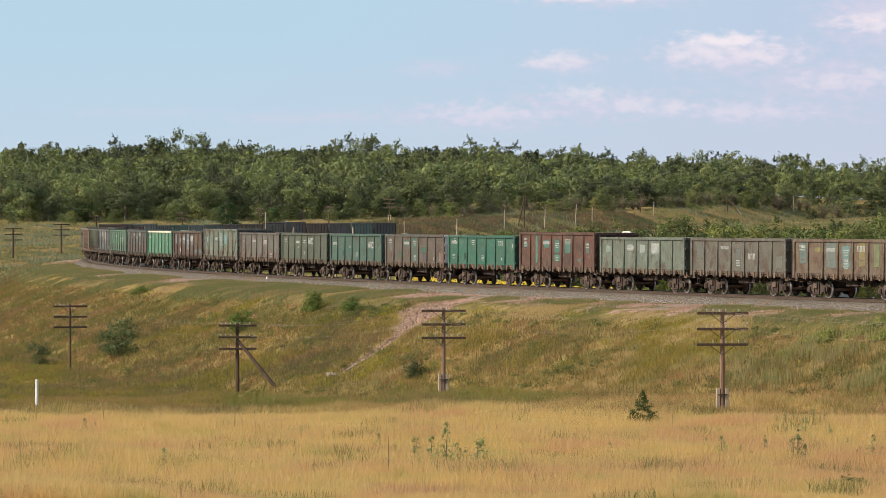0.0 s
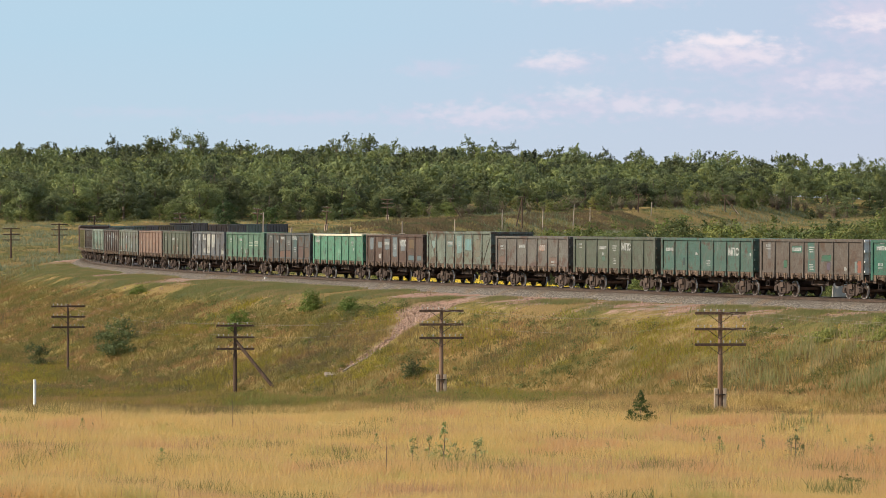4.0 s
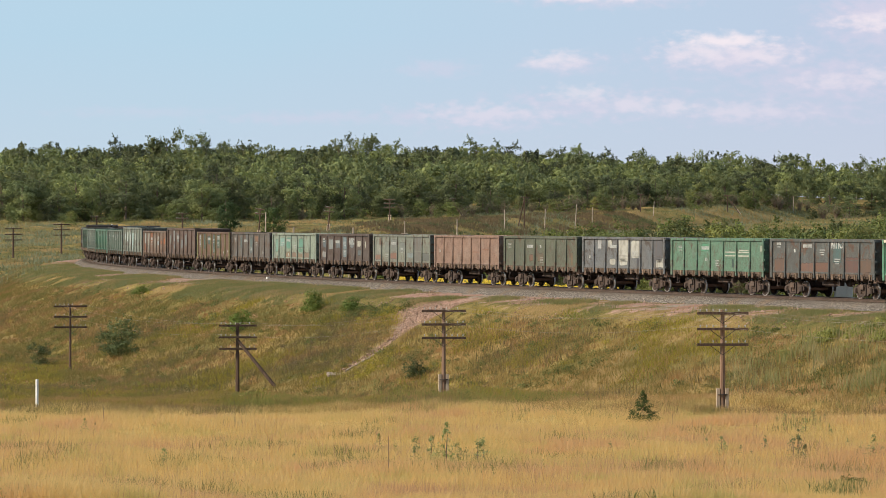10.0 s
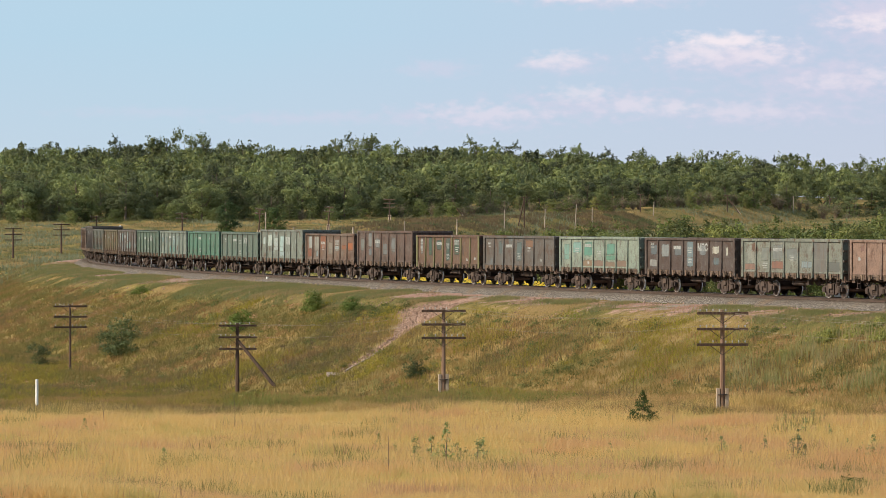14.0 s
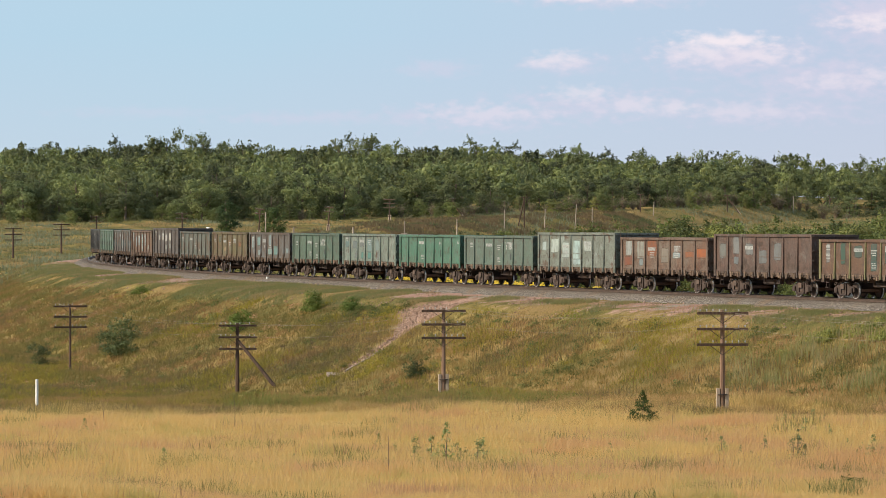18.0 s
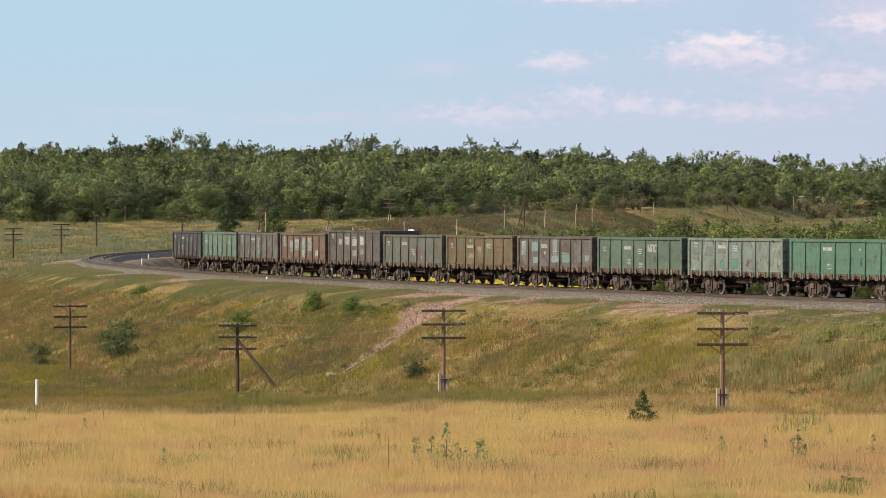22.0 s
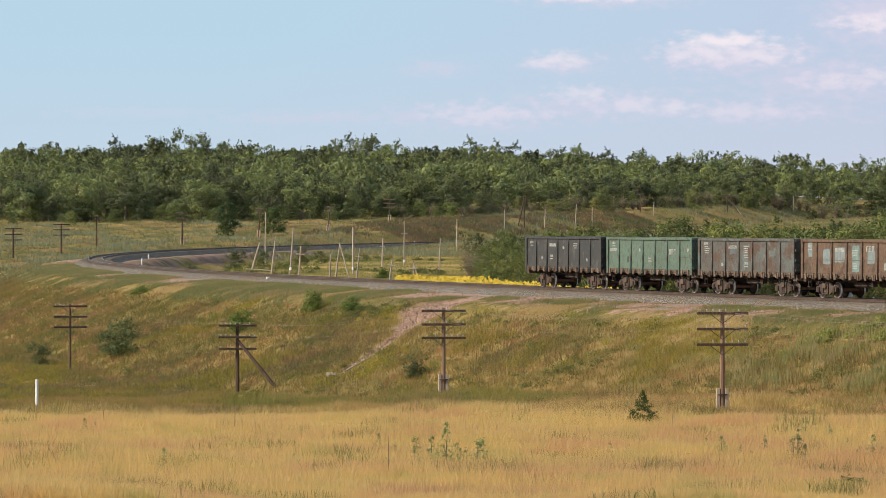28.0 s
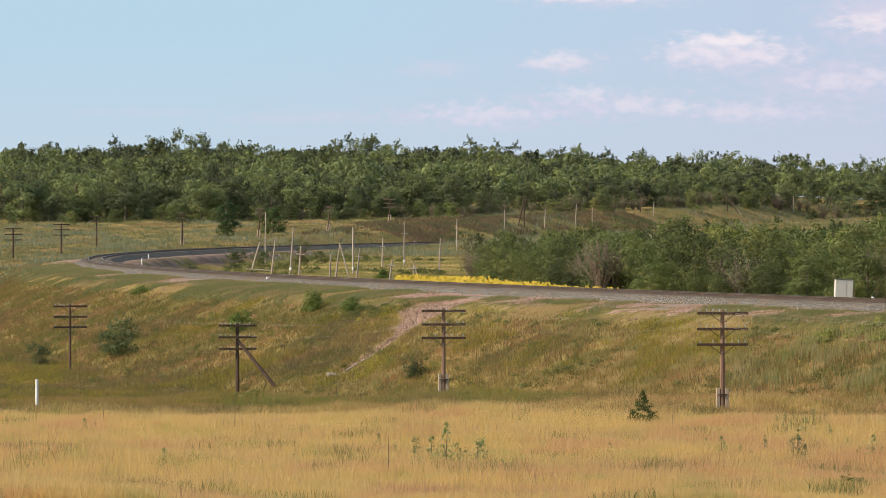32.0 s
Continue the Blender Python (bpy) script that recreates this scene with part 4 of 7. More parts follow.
# from the tail of the train to its head: paint (two tones, rust, how much rust, flaking under-paint), patches (panel, offset, height, size, colour), marks
WAGONS = [
    dict(label="dark slate-grey open gondola wagon at the train's tail", paint=((0.062, 0.074, 0.086), (0.070, 0.080, 0.089), (0.075, 0.068, 0.06), 0.12), marks=[(2, 0, 0.72, "number"), (0, 0, 0.80, "code"), (2, -0.2, 0.36, "code"), (3, 0, 0.64, "tick"), (4, 0.2, 0.7, "lines"), (1, 0, 0.3, "tick"), (5, 0.3, 0.25, "tick")]),
    dict(label="mint-green open gondola wagon with black vent plate", paint=((0.22, 0.37, 0.29), (0.19, 0.32, 0.255), RUST, 0.14), patches=[(1, 0.4, 0.30, 0.26, 0.42, (0.03, 0.035, 0.04))], marks=[(0, 0, 0.60, "number"), (0, 0, 0.82, "code"), (5, -0.2, 0.56, "big"), (3, 0.1, 0.30, "table"), (2, 0.4, 0.6, "tick"), (6, 0.3, 0.62, "tick")]),
    dict(label="weathered blue-grey and rust-brown open gondola wagon", paint=((0.20, 0.235, 0.235), (0.17, 0.16, 0.15), (0.20, 0.115, 0.08), 0.62, (0.26, 0.33, 0.34)), marks=NUM + [(0, 0.1, 0.62, "lines"), (3, 0, 0.5, "table"), (3, 0, 0.25, "code"), (1, 0.4, 0.2, "tick")], patches=[(2, 0.1, 0.62, 1.0, 0.5, GREY)]),
    dict(label="rust-brown open gondola wagon with teal paint patches", paint=((0.20, 0.135, 0.10), (0.23, 0.165, 0.115), (0.14, 0.08, 0.06), 0.5, (0.30, 0.23, 0.14)), patches=[(1, 0.2, 0.5, 0.9, 0.9, BLUE), (2, 0, 0.55, 1.2, 0.9, BLUE), (3, 0.1, 0.45, 0.9, 1.5, (0.28, 0.47, 0.48)), (4, 0.1, 0.5, 0.9, 0.8, BLUE), (0, 0, 0.7, 0.6, 0.9, BLUE), (5, 0.3, 0.25, 1.0, 0.5, PALE)], marks=STD),
    dict(label="tall grey-brown gondola wagon with pale patches and white bar", tall=1, arch=1, paint=((0.19, 0.185, 0.18), (0.16, 0.14, 0.135), DEEP, 0.42), patches=[(1, 0.1, 0.62, 0.9, 0.5, (0.45, 0.45, 0.42)), (2, 0, 0.6, 1.0, 0.4, (0.5, 0.5, 0.46)), (3, 0, 0.6, 1.1, 0.6, (0.55, 0.55, 0.50)), (4, 0, 0.66, 0.9, 0.7, CREAM), (3, 0, 0.25, 1.1, 0.5, (0.34, 0.35, 0.33)), (4, 0, 0.3, 0.9, 0.5, (0.34, 0.35, 0.33))], marks=NUM),
    dict(label="grey-green weathered open gondola wagon, paint worn thin", paint=((0.19, 0.22, 0.195), (0.16, 0.20, 0.17), (0.24, 0.15, 0.10), 0.42, (0.25, 0.29, 0.26)), marks=[(2, 0, 0.68, "number"), (0, 0, 0.72, "code"), (3, 0, 0.4, "lines"), (3, 0.2, 0.3, "tick"), (4, 0, 0.2, "tick")]),
    dict(label="olive and rust-yellow open gondola wagon, paint badly worn", paint=((0.23, 0.20, 0.085), (0.20, 0.15, 0.08), (0.22, 0.12, 0.065), 0.58, (0.30, 0.28, 0.16)), patches=[(1, 0, 0.7, 1.0, 0.5, (0.12, 0.16, 0.13)), (3, 0, 0.55, 1.0, 0.5, (0.28, 0.15, 0.09)), (2, 0.2, 0.3, 0.9, 0.4, (0.45, 0.32, 0.20)), (5, 0.2, 0.5, 1.1, 0.4, (0.30, 0.12, 0.06))], marks=[(2, 0, 0.62, "number"), (0, 0, 0.68, "code"), (4, 0, 0.64, "big"), (2, 0, 0.82, "tick"), (3, 0, 0.5, "lines")]),
    dict(label="brown-grey open gondola wagon with turquoise patches", paint=((0.18, 0.15, 0.135), (0.21, 0.22, 0.22), (0.16, 0.09, 0.06), 0.6), patches=[(0, 0, 0.6, 0.8, 1.0, BLUE), (1, 0.2, 0.65, 1.1, 0.7, (0.25, 0.42, 0.42)), (3, 0, 0.7, 0.8, 0.9, BLUE), (3, 0, 0.25, 1.2, 0.5, (0.30, 0.45, 0.44)), (4, 0, 0.3, 1.2, 0.7, (0.20, 0.40, 0.38)), (1, 0.3, 0.2, 0.8, 0.5, BLUE), (6, 0, 0.3, 0.7, 0.5, BLUE)], marks=STD[:2] + [(2, 0, 0.66, "number"), (3, 0, 0.42, "lines"), (2, 0.1, 0.45, "tick")]),
    dict(label="dull green open gondola wagon with white lettering", paint=((0.15, 0.25, 0.185), (0.13, 0.225, 0.17), RUST, 0.18), patches=[(4, 0.45, 0.3, 0.26, 0.42, (0.03, 0.035, 0.04))], marks=[(2, 0, 0.66, "number"), (0, 0, 0.66, "code"), (4, 0.1, 0.64, "letters"), (3, 0, 0.55, "lines"), (2, 0.2, 0.22, "table"), (3, 0.2, 0.16, "code")]),
    dict(label="pale mint open gondola wagon with dark touched-up blocks", paint=((0.36, 0.45, 0.39), (0.30, 0.40, 0.345), RUST, 0.22, (0.46, 0.53, 0.47)), patches=[(0, 0, 0.62, 0.9, 0.5, (0.12, 0.20, 0.21)), (1, 0.1, 0.6, 1.0, 0.6, (0.14, 0.19, 0.20)), (2, 0, 0.66, 1.1, 0.5, GREY), (3, 0, 0.58, 1.1, 0.9, (0.18, 0.28, 0.28)), (4, 0, 0.58, 1.1, 0.8, (0.20, 0.28, 0.27)), (2, 0, 0.2, 0.7, 0.5, TEAL), (3, 0, 0.2, 0.8, 0.5, TEAL), (4, 0.3, 0.2, 0.5, 0.6, GREY), (1, 0.4, 0.22, 0.5, 0.5, GREY)], marks=NUM),
    dict(label="jade-green open gondola wagon with black vent plate", paint=((0.12, 0.32, 0.225), (0.105, 0.285, 0.20), RUST, 0.12), patches=[(4, 0.4, 0.35, 0.26, 0.48, (0.03, 0.035, 0.04))], marks=[(2, 0, 0.72, "number"), (4, 0.2, 0.72, "tick"), (6, 0.4, 0.75, "tick"), (2, 0.2, 0.25, "code")]),
    dict(label="faded sea-green open gondola wagon with white lettering", paint=((0.20, 0.315, 0.255), (0.21, 0.295, 0.245), (0.20, 0.19, 0.16), 0.2), patches=[(4, 0.4, 0.3, 0.26, 0.48, (0.035, 0.04, 0.045))], marks=[(2, 0, 0.68, "number"), (0, 0.2, 0.72, "code"), (4, 0.1, 0.64, "works"), (3, 0, 0.6, "lines"), (3, 0, 0.22, "code")]),
    dict(label="tall pale grey-green open gondola wagon, paint flaking", tall=1, paint=((0.36, 0.42, 0.36), (0.31, 0.37, 0.32), (0.22, 0.14, 0.10), 0.3, (0.48, 0.56, 0.52)), patches=[(0, 0, 0.6, 0.7, 0.6, (0.50, 0.62, 0.60)), (1, 0, 0.62, 1.2, 0.9, PALE), (2, 0, 0.5, 1.1, 1.0, (0.52, 0.62, 0.59)), (3, 0, 0.5, 1.1, 1.2, (0.48, 0.66, 0.66)), (4, 0, 0.62, 1.2, 0.7, PALE), (3, 0, 0.15, 1.2, 0.4, (0.45, 0.60, 0.60))], marks=[(2, 0, 0.6, "number"), (4, 0, 0.62, "works"), (2, 0.1, 0.42, "tick")]),
    dict(label="rusty grey open gondola wagon with orange primer patches", paint=((0.21, 0.14, 0.105), (0.23, 0.20, 0.17), (0.19, 0.085, 0.05), 0.5), patches=[(0, 0.1, 0.66, 0.9, 0.9, (0.45, 0.50, 0.48)), (1, 0.1, 0.6, 1.0, 1.1, (0.40, 0.42, 0.38)), (2, 0, 0.66, 1.3, 1.0, (0.34, 0.11, 0.05)), (5, 0.1, 0.48, 1.3, 0.42, (0.46, 0.14, 0.05)), (6, 0.1, 0.52, 1.5, 0.62, (0.50, 0.14, 0.045)), (4, 0, 0.45, 1.1, 0.4, BLUE), (1, 0.2, 0.22, 0.6, 0.5, BLUE), (0, 0.1, 0.25, 1.2, 0.6, (0.30, 0.10, 0.05)), (3, 0.1, 0.45, 1.0, 0.9, (0.32, 0.30, 0.25))], marks=[(2, 0, 0.64, "number"), (4, 0.1, 0.66, "big"), (2, 0, 0.45, "lines"), (4, 0, 0.45, "lines")]),
    dict(label="tall brown open gondola wagon with grey-blue patches", tall=1, paint=((0.165, 0.11, 0.095), (0.15, 0.12, 0.11), DEEP, 0.4), patches=[(0, 0.1, 0.55, 0.8, 0.9, (0.24, 0.26, 0.26)), (1, 0.1, 0.7, 0.8, 1.0, (0.27, 0.31, 0.31)), (2, 0, 0.6, 1.0, 0.7, (0.26, 0.29, 0.29)), (3, 0, 0.4, 1.0, 0.8, (0.22, 0.25, 0.25)), (4, 0.1, 0.55, 0.9, 1.0, (0.24, 0.27, 0.27)), (1, 0.1, 0.3, 0.7, 0.5, (0.22, 0.27, 0.28))], marks=[(2, 0, 0.64, "number")]),
    dict(label="brown open gondola wagon with olive posts and dark green patches", trim=((0.42, 0.40, 0.17), (0.36, 0.34, 0.15), RUST, 0.2), paint=((0.19, 0.125, 0.085), (0.17, 0.10, 0.07), (0.12, 0.07, 0.05), 0.5), patches=[(0, 0, 0.6, 0.5, 1.1, (0.28, 0.32, 0.32)), (1, 0, 0.6, 0.6, 1.2, (0.05, 0.13, 0.11)), (2, 0, 0.66, 0.9, 0.7, (0.06, 0.13, 0.12)), (3, 0, 0.5, 0.7, 1.5, (0.05, 0.14, 0.12)), (4, 0, 0.6, 1.0, 1.1, (0.05, 0.13, 0.11))], marks=STD + [(4, 0, 0.5, "lines"), (0, 0, 0.55, "code"), (6, 0, 0.2, "tick"), (5, 0.2, 0.15, "tick")]),
    dict(label="grey-brown open gondola wagon with faded blue-grey panels", paint=((0.20, 0.19, 0.18), (0.18, 0.15, 0.13), (0.19, 0.11, 0.075), 0.5, (0.23, 0.26, 0.27)), patches=[(3, 0, 0.55, 0.9, 1.0, (0.12, 0.19, 0.20)), (3, 0, 0.25, 0.9, 0.4, (0.15, 0.20, 0.20)), (4, 0.1, 0.75, 1.3, 0.5, (0.30, 0.15, 0.09)), (1, 0.2, 0.6, 0.5, 0.9, (0.12, 0.18, 0.18))], marks=[(2, 0, 0.66, "number"), (0, 0, 0.74, "code"), (4, 0, 0.6, "code"), (3, 0, 0.32, "table"), (5, 0.3, 0.2, "tick")]),
    dict(label="pale mint open gondola wagon with green patches and rust foot", paint=((0.50, 0.60, 0.49), (0.44, 0.55, 0.46), (0.20, 0.10, 0.065), 0.16, (0.36, 0.44, 0.38)), patches=[(0, 0.1, 0.5, 0.8, 1.0, (0.16, 0.36, 0.31)), (1, 0, 0.65, 1.2, 0.7, (0.20, 0.42, 0.40)), (2, 0, 0.6, 1.2, 0.9, (0.06, 0.30, 0.22)), (4, 0, 0.62, 1.2, 0.7, (0.07, 0.30, 0.22)), (4, 0, 0.35, 1.3, 0.4, (0.06, 0.26, 0.18)), (3, 0, 0.15, 1.7, 0.42, (0.22, 0.09, 0.055)), (2, 0, 0.14, 1.7, 0.44, (0.26, 0.12, 0.07)), (5, 0, 0.15, 1.7, 0.42, (0.20, 0.09, 0.06)), (4, 0, 0.12, 1.7, 0.36, (0.22, 0.10, 0.06))], marks=[(2, 0, 0.72, "number"), (1, 0, 0.55, "lines"), (3, 0, 0.45, "lines"), (2, 0, 0.15, "tick")]),
    dict(label="dark brown open gondola wagon with white and slate patches", paint=((0.092, 0.07, 0.068), (0.115, 0.10, 0.10), (0.12, 0.065, 0.05), 0.45), patches=[(0, 0.2, 0.62, 0.9, 0.6, (0.17, 0.20, 0.22)), (1, 0.1, 0.6, 1.0, 0.8, (0.35, 0.38, 0.38)), (2, 0.1, 0.6, 1.0, 0.6, (0.20, 0.24, 0.26)), (3, 0, 0.5, 0.9, 1.5, (0.24, 0.33, 0.36)), (4, 0, 0.62, 0.9, 0.6, (0.26, 0.30, 0.31)), (5, 0, 0.64, 0.9, 0.5, CREAM), (6, -0.2, 0.6, 0.25, 0.5, CREAM), (0, 0.2, 0.2, 1.2, 0.5, (0.42, 0.42, 0.40)), (5, 0.1, 0.3, 0.8, 0.5, (0.17, 0.22, 0.24))], marks=STD[:2] + [(4, 0, 0.70, "letters"), (3, 0, 0.62, "lines")] + [(3, 0, 0.3, "table")]),
    dict(label="pale grey-green open gondola wagon with grey blocks, rusty foot", paint=((0.38, 0.42, 0.35), (0.33, 0.38, 0.33), (0.24, 0.12, 0.075), 0.26, (0.46, 0.48, 0.42)), patches=[(1, 0.2, 0.55, 0.9, 0.8, (0.24, 0.26, 0.25)), (2, 0, 0.6, 1.2, 0.9, (0.22, 0.25, 0.25)), (3, 0, 0.55, 1.2, 0.7, (0.20, 0.22, 0.22)), (2, 0, 0.22, 1.5, 0.5, (0.30, 0.10, 0.06)), (4, 0.1, 0.25, 1.3, 0.4, (0.26, 0.34, 0.37)), (5, 0, 0.5, 1.7, 1.8, (0.155, 0.16, 0.155)), (6, -0.2, 0.2, 1.4, 0.6, (0.13, 0.135, 0.13)), (0, 0.1, 0.16, 1.4, 0.4, (0.30, 0.14, 0.09))], marks=[(2, 0, 0.68, "number"), (3, 0, 0.42, "table"), (1, 0.2, 0.2, "lines")]),
    dict(label="salmon-pink open gondola wagon with faded lettering", paint=((0.52, 0.325, 0.245), (0.49, 0.31, 0.24), (0.30, 0.16, 0.11), 0.16, (0.56, 0.39, 0.31)), patches=[(4, 0.5, 0.24, 0.5, 0.42, (0.16, 0.10, 0.09)), (0, 0.4, 0.76, 0.4, 0.4, (0.22, 0.13, 0.11)), (5, 0.2, 0.52, 1.4, 0.12, (0.32, 0.14, 0.09)), (4, 0.0, 0.42, 1.2, 0.10, (0.32, 0.14, 0.09))], marks=[(0, 0, 0.45, "tick")]),
    dict(label="dark olive-green open gondola wagon with rust stains", paint=((0.17, 0.205, 0.145), (0.145, 0.18, 0.13), (0.19, 0.11, 0.075), 0.26), patches=[(2, 0.2, 0.28, 0.7, 0.5, (0.26, 0.12, 0.08)), (3, 0, 0.3, 1.0, 0.6, (0.20, 0.13, 0.09)), (6, 0, 0.25, 0.4, 0.9, (0.24, 0.15, 0.09))], marks=[(2, 0, 0.66, "number"), (0, 0, 0.72, "code"), (3, 0, 0.66, "tick"), (3, 0.2, 0.2, "table")]),
    dict(label="blue-grey open gondola wagon with peeling white patches", paint=((0.21, 0.24, 0.27), (0.245, 0.26, 0.275), (0.13, 0.105, 0.10), 0.3), patches=[(1, -0.1, 0.78, 0.6, 0.7, (0.55, 0.57, 0.55)), (2, -0.3, 0.8, 0.6, 0.5, CREAM), (3, 0, 0.6, 1.4, 1.5, (0.68, 0.68, 0.60)), (4, 0, 0.62, 1.2, 1.1, CREAM), (2, 0.1, 0.2, 0.9, 0.45, CREAM), (3, 0, 0.2, 1.2, 0.5, CREAM), (6, 0.2, 0.2, 1.2, 0.6, CREAM), (4, 0.4, 0.2, 0.35, 0.55, (0.05, 0.055, 0.06)), (6, -0.1, 0.6, 1.2, 1.4, (0.14, 0.13, 0.14))], marks=[(2, 0.2, 0.7, "number"), (0, 0.1, 0.36, "tick"), (4, 0, 0.48, "big")]),
    dict(label="leaf-green open gondola wagon with cream stripes", paint=((0.20, 0.41, 0.285), (0.175, 0.37, 0.26), RUST, 0.12), patches=[(4, 0, 0.58, 1.3, 0.09, CREAM), (5, 0, 0.58, 1.3, 0.09, CREAM), (4, 0, 0.47, 1.3, 0.09, CREAM), (5, 0, 0.47, 1.3, 0.09, CREAM), (5, 0, 0.64, 1.2, 0.08, CREAM), (4, 0.35, 0.24, 0.3, 0.5, (0.03, 0.035, 0.04)), (2, 0.2, 0.72, 1.1, 0.5, (0.10, 0.33, 0.21)), (6, 0.6, 0.7, 0.3, 0.4, CREAM)], marks=[(2, 0.2, 0.7, "number"), (0, 0.3, 0.72, "code"), (3, 0, 0.24, "table"), (2, 0.3, 0.35, "tick")]),
    dict(label="slate open gondola wagon with rust rising from the foot", paint=((0.145, 0.175, 0.18), (0.13, 0.145, 0.145), (0.19, 0.095, 0.06), 0.4), patches=[(0, 0.2, 0.22, 1.5, 0.8, (0.20, 0.10, 0.065)), (2, 0, 0.16, 1.6, 0.6, (0.24, 0.13, 0.08)), (3, 0, 0.18, 1.6, 0.6, (0.22, 0.10, 0.06)), (5, 0, 0.26, 1.6, 0.9, (0.18, 0.09, 0.06)), (4, 0, 0.6, 1.0, 1.1, (0.10, 0.17, 0.18)), (6, -0.2, 0.25, 1.3, 0.8, (0.18, 0.10, 0.07))], marks=[(2, 0, 0.80, "number"), (0, 0, 0.86, "code"), (4, 0, 0.84, "letters"), (3, 0, 0.62, "lines"), (4, 0, 0.36, "lines"), (1, 0.2, 0.66, "tick")]),
    dict(label="bright mint-green open gondola wagon with a pale top rail", trim_top=1, paint=((0.19, 0.52, 0.34), (0.17, 0.47, 0.31), RUST, 0.14), patches=[(1, 0.3, 0.34, 0.3, 0.5, (0.03, 0.035, 0.04)), (3, 0.2, 0.34, 0.8, 0.45, (0.28, 0.50, 0.36)), (6, 0.6, 0.76, 0.35, 0.35, CREAM)], marks=[(0, 0, 0.72, "number"), (0, 0, 0.9, "code"), (5, 0, 0.68, "code"), (5, 0.3, 0.42, "tick")]),
    dict(label="dark brown open gondola wagon with pale blue patches", paint=((0.125, 0.082, 0.068), (0.14, 0.10, 0.085), DEEP, 0.4), patches=[(0, 0.1, 0.66, 0.8, 0.9, (0.28, 0.35, 0.39)), (1, 0.2, 0.62, 0.9, 0.5, (0.30, 0.37, 0.39)), (2, 0, 0.64, 1.1, 0.8, (0.24, 0.30, 0.32)), (3, 0, 0.55, 1.0, 1.4, (0.24, 0.33, 0.36)), (4, 0, 0.6, 1.0, 0.8, (0.27, 0.33, 0.36)), (1, 0.2, 0.2, 0.6, 0.4, (0.55, 0.55, 0.53)), (5, 0, 0.16, 1.2, 0.4, (0.16, 0.25, 0.30)), (6, 0, 0.16, 0.9, 0.4, (0.16, 0.25, 0.30)), (5, 0.1, 0.66, 1.2, 0.7, (0.20, 0.14, 0.07))], marks=[(2, 0, 0.68, "number"), (4, 0, 0.68, "letters"), (3, 0, 0.55, "lines")]),
    dict(label="tall pale green open gondola wagon with diagonal end braces", tall=1, braced=1, paint=((0.31, 0.37, 0.295), (0.27, 0.33, 0.275), (0.21, 0.135, 0.095), 0.42, (0.38, 0.46, 0.39)), patches=[(2, 0, 0.62, 1.0, 0.5, (0.16, 0.26, 0.26)), (3, 0, 0.6, 1.0, 1.2, (0.22, 0.36, 0.36)), (4, 0, 0.6, 1.2, 0.8, (0.20, 0.40, 0.42)), (0, 0.2, 0.6, 0.7, 0.6, (0.30, 0.42, 0.40)), (5, 0, 0.5, 0.9, 1.2, (0.24, 0.21, 0.15))], marks=[(2, 0, 0.64, "number"), (3, 0, 0.62, "lines")]),
    dict(label="grey and rust-mauve open gondola wagon with a pink mark", paint=((0.29, 0.27, 0.245), (0.25, 0.24, 0.215), (0.20, 0.115, 0.095), 0.52, (0.33, 0.34, 0.30)), patches=[(4, -0.1, 0.62, 0.9, 0.45, (0.52, 0.28, 0.19)), (0, 0.1, 0.2, 1.4, 0.5, (0.20, 0.11, 0.09)), (5, 0, 0.2, 1.4, 0.5, (0.22, 0.13, 0.10))], marks=[(2, 0, 0.66, "number"), (0, 0, 0.66, "code"), (5, 0, 0.15, "code"), (4, 0, 0.62, "big")]),
    dict(label="dull grey-green open gondola wagon with white lettering", paint=((0.155, 0.195, 0.14), (0.14, 0.175, 0.13), (0.15, 0.11, 0.08), 0.26), patches=[(2, 0.1, 0.3, 0.6, 0.35, (0.10, 0.22, 0.17))], marks=[(2, 0, 0.66, "number"), (0, 0, 0.76, "code"), (4, 0, 0.68, "letters"), (3, 0, 0.65, "lines"), (3, 0, 0.22, "table"), (2, 0, 0.46, "tick")]),
    dict(label="blue-green open gondola wagon with white lettering", paint=((0.10, 0.235, 0.195), (0.085, 0.205, 0.17), RUST, 0.18), patches=[(1, 0.4, 0.28, 0.28, 0.5, (0.05, 0.06, 0.065))], marks=[(0, 0.1, 0.64, "number"), (5, 0, 0.58, "letters"), (3, 0.2, 0.24, "table"), (6, 0.5, 0.52, "tick"), (2, 0.3, 0.52, "tick")]),
    dict(label="brown-grey open gondola wagon with dark green patches, one white end", white_end=1, paint=((0.205, 0.165, 0.14), (0.185, 0.16, 0.14), (0.17, 0.10, 0.07), 0.4), patches=[(0, 0.1, 0.7, 0.5, 1.2, (0.20, 0.22, 0.23)), (1, 0.4, 0.26, 0.5, 0.5, (0.03, 0.19, 0.12)), (2, 0, 0.7, 1.2, 0.45, (0.06, 0.22, 0.16)), (3, 0, 0.45, 0.9, 1.8, (0.06, 0.20, 0.16)), (4, 0, 0.45, 1.1, 0.4, (0.03, 0.20, 0.12)), (4, 0.3, 0.22, 0.5, 0.5, (0.13, 0.10, 0.16)), (6, 0.4, 0.2, 0.5, 0.8, (0.40, 0.12, 0.07)), (6, 0, 0.2, 0.4, 0.7, (0.25, 0.32, 0.32))], marks=STD[:2] + [(3, 0, 0.7, "lines"), (3, 0, 0.18, "table"), (5, 0.5, 0.15, "tick")]),
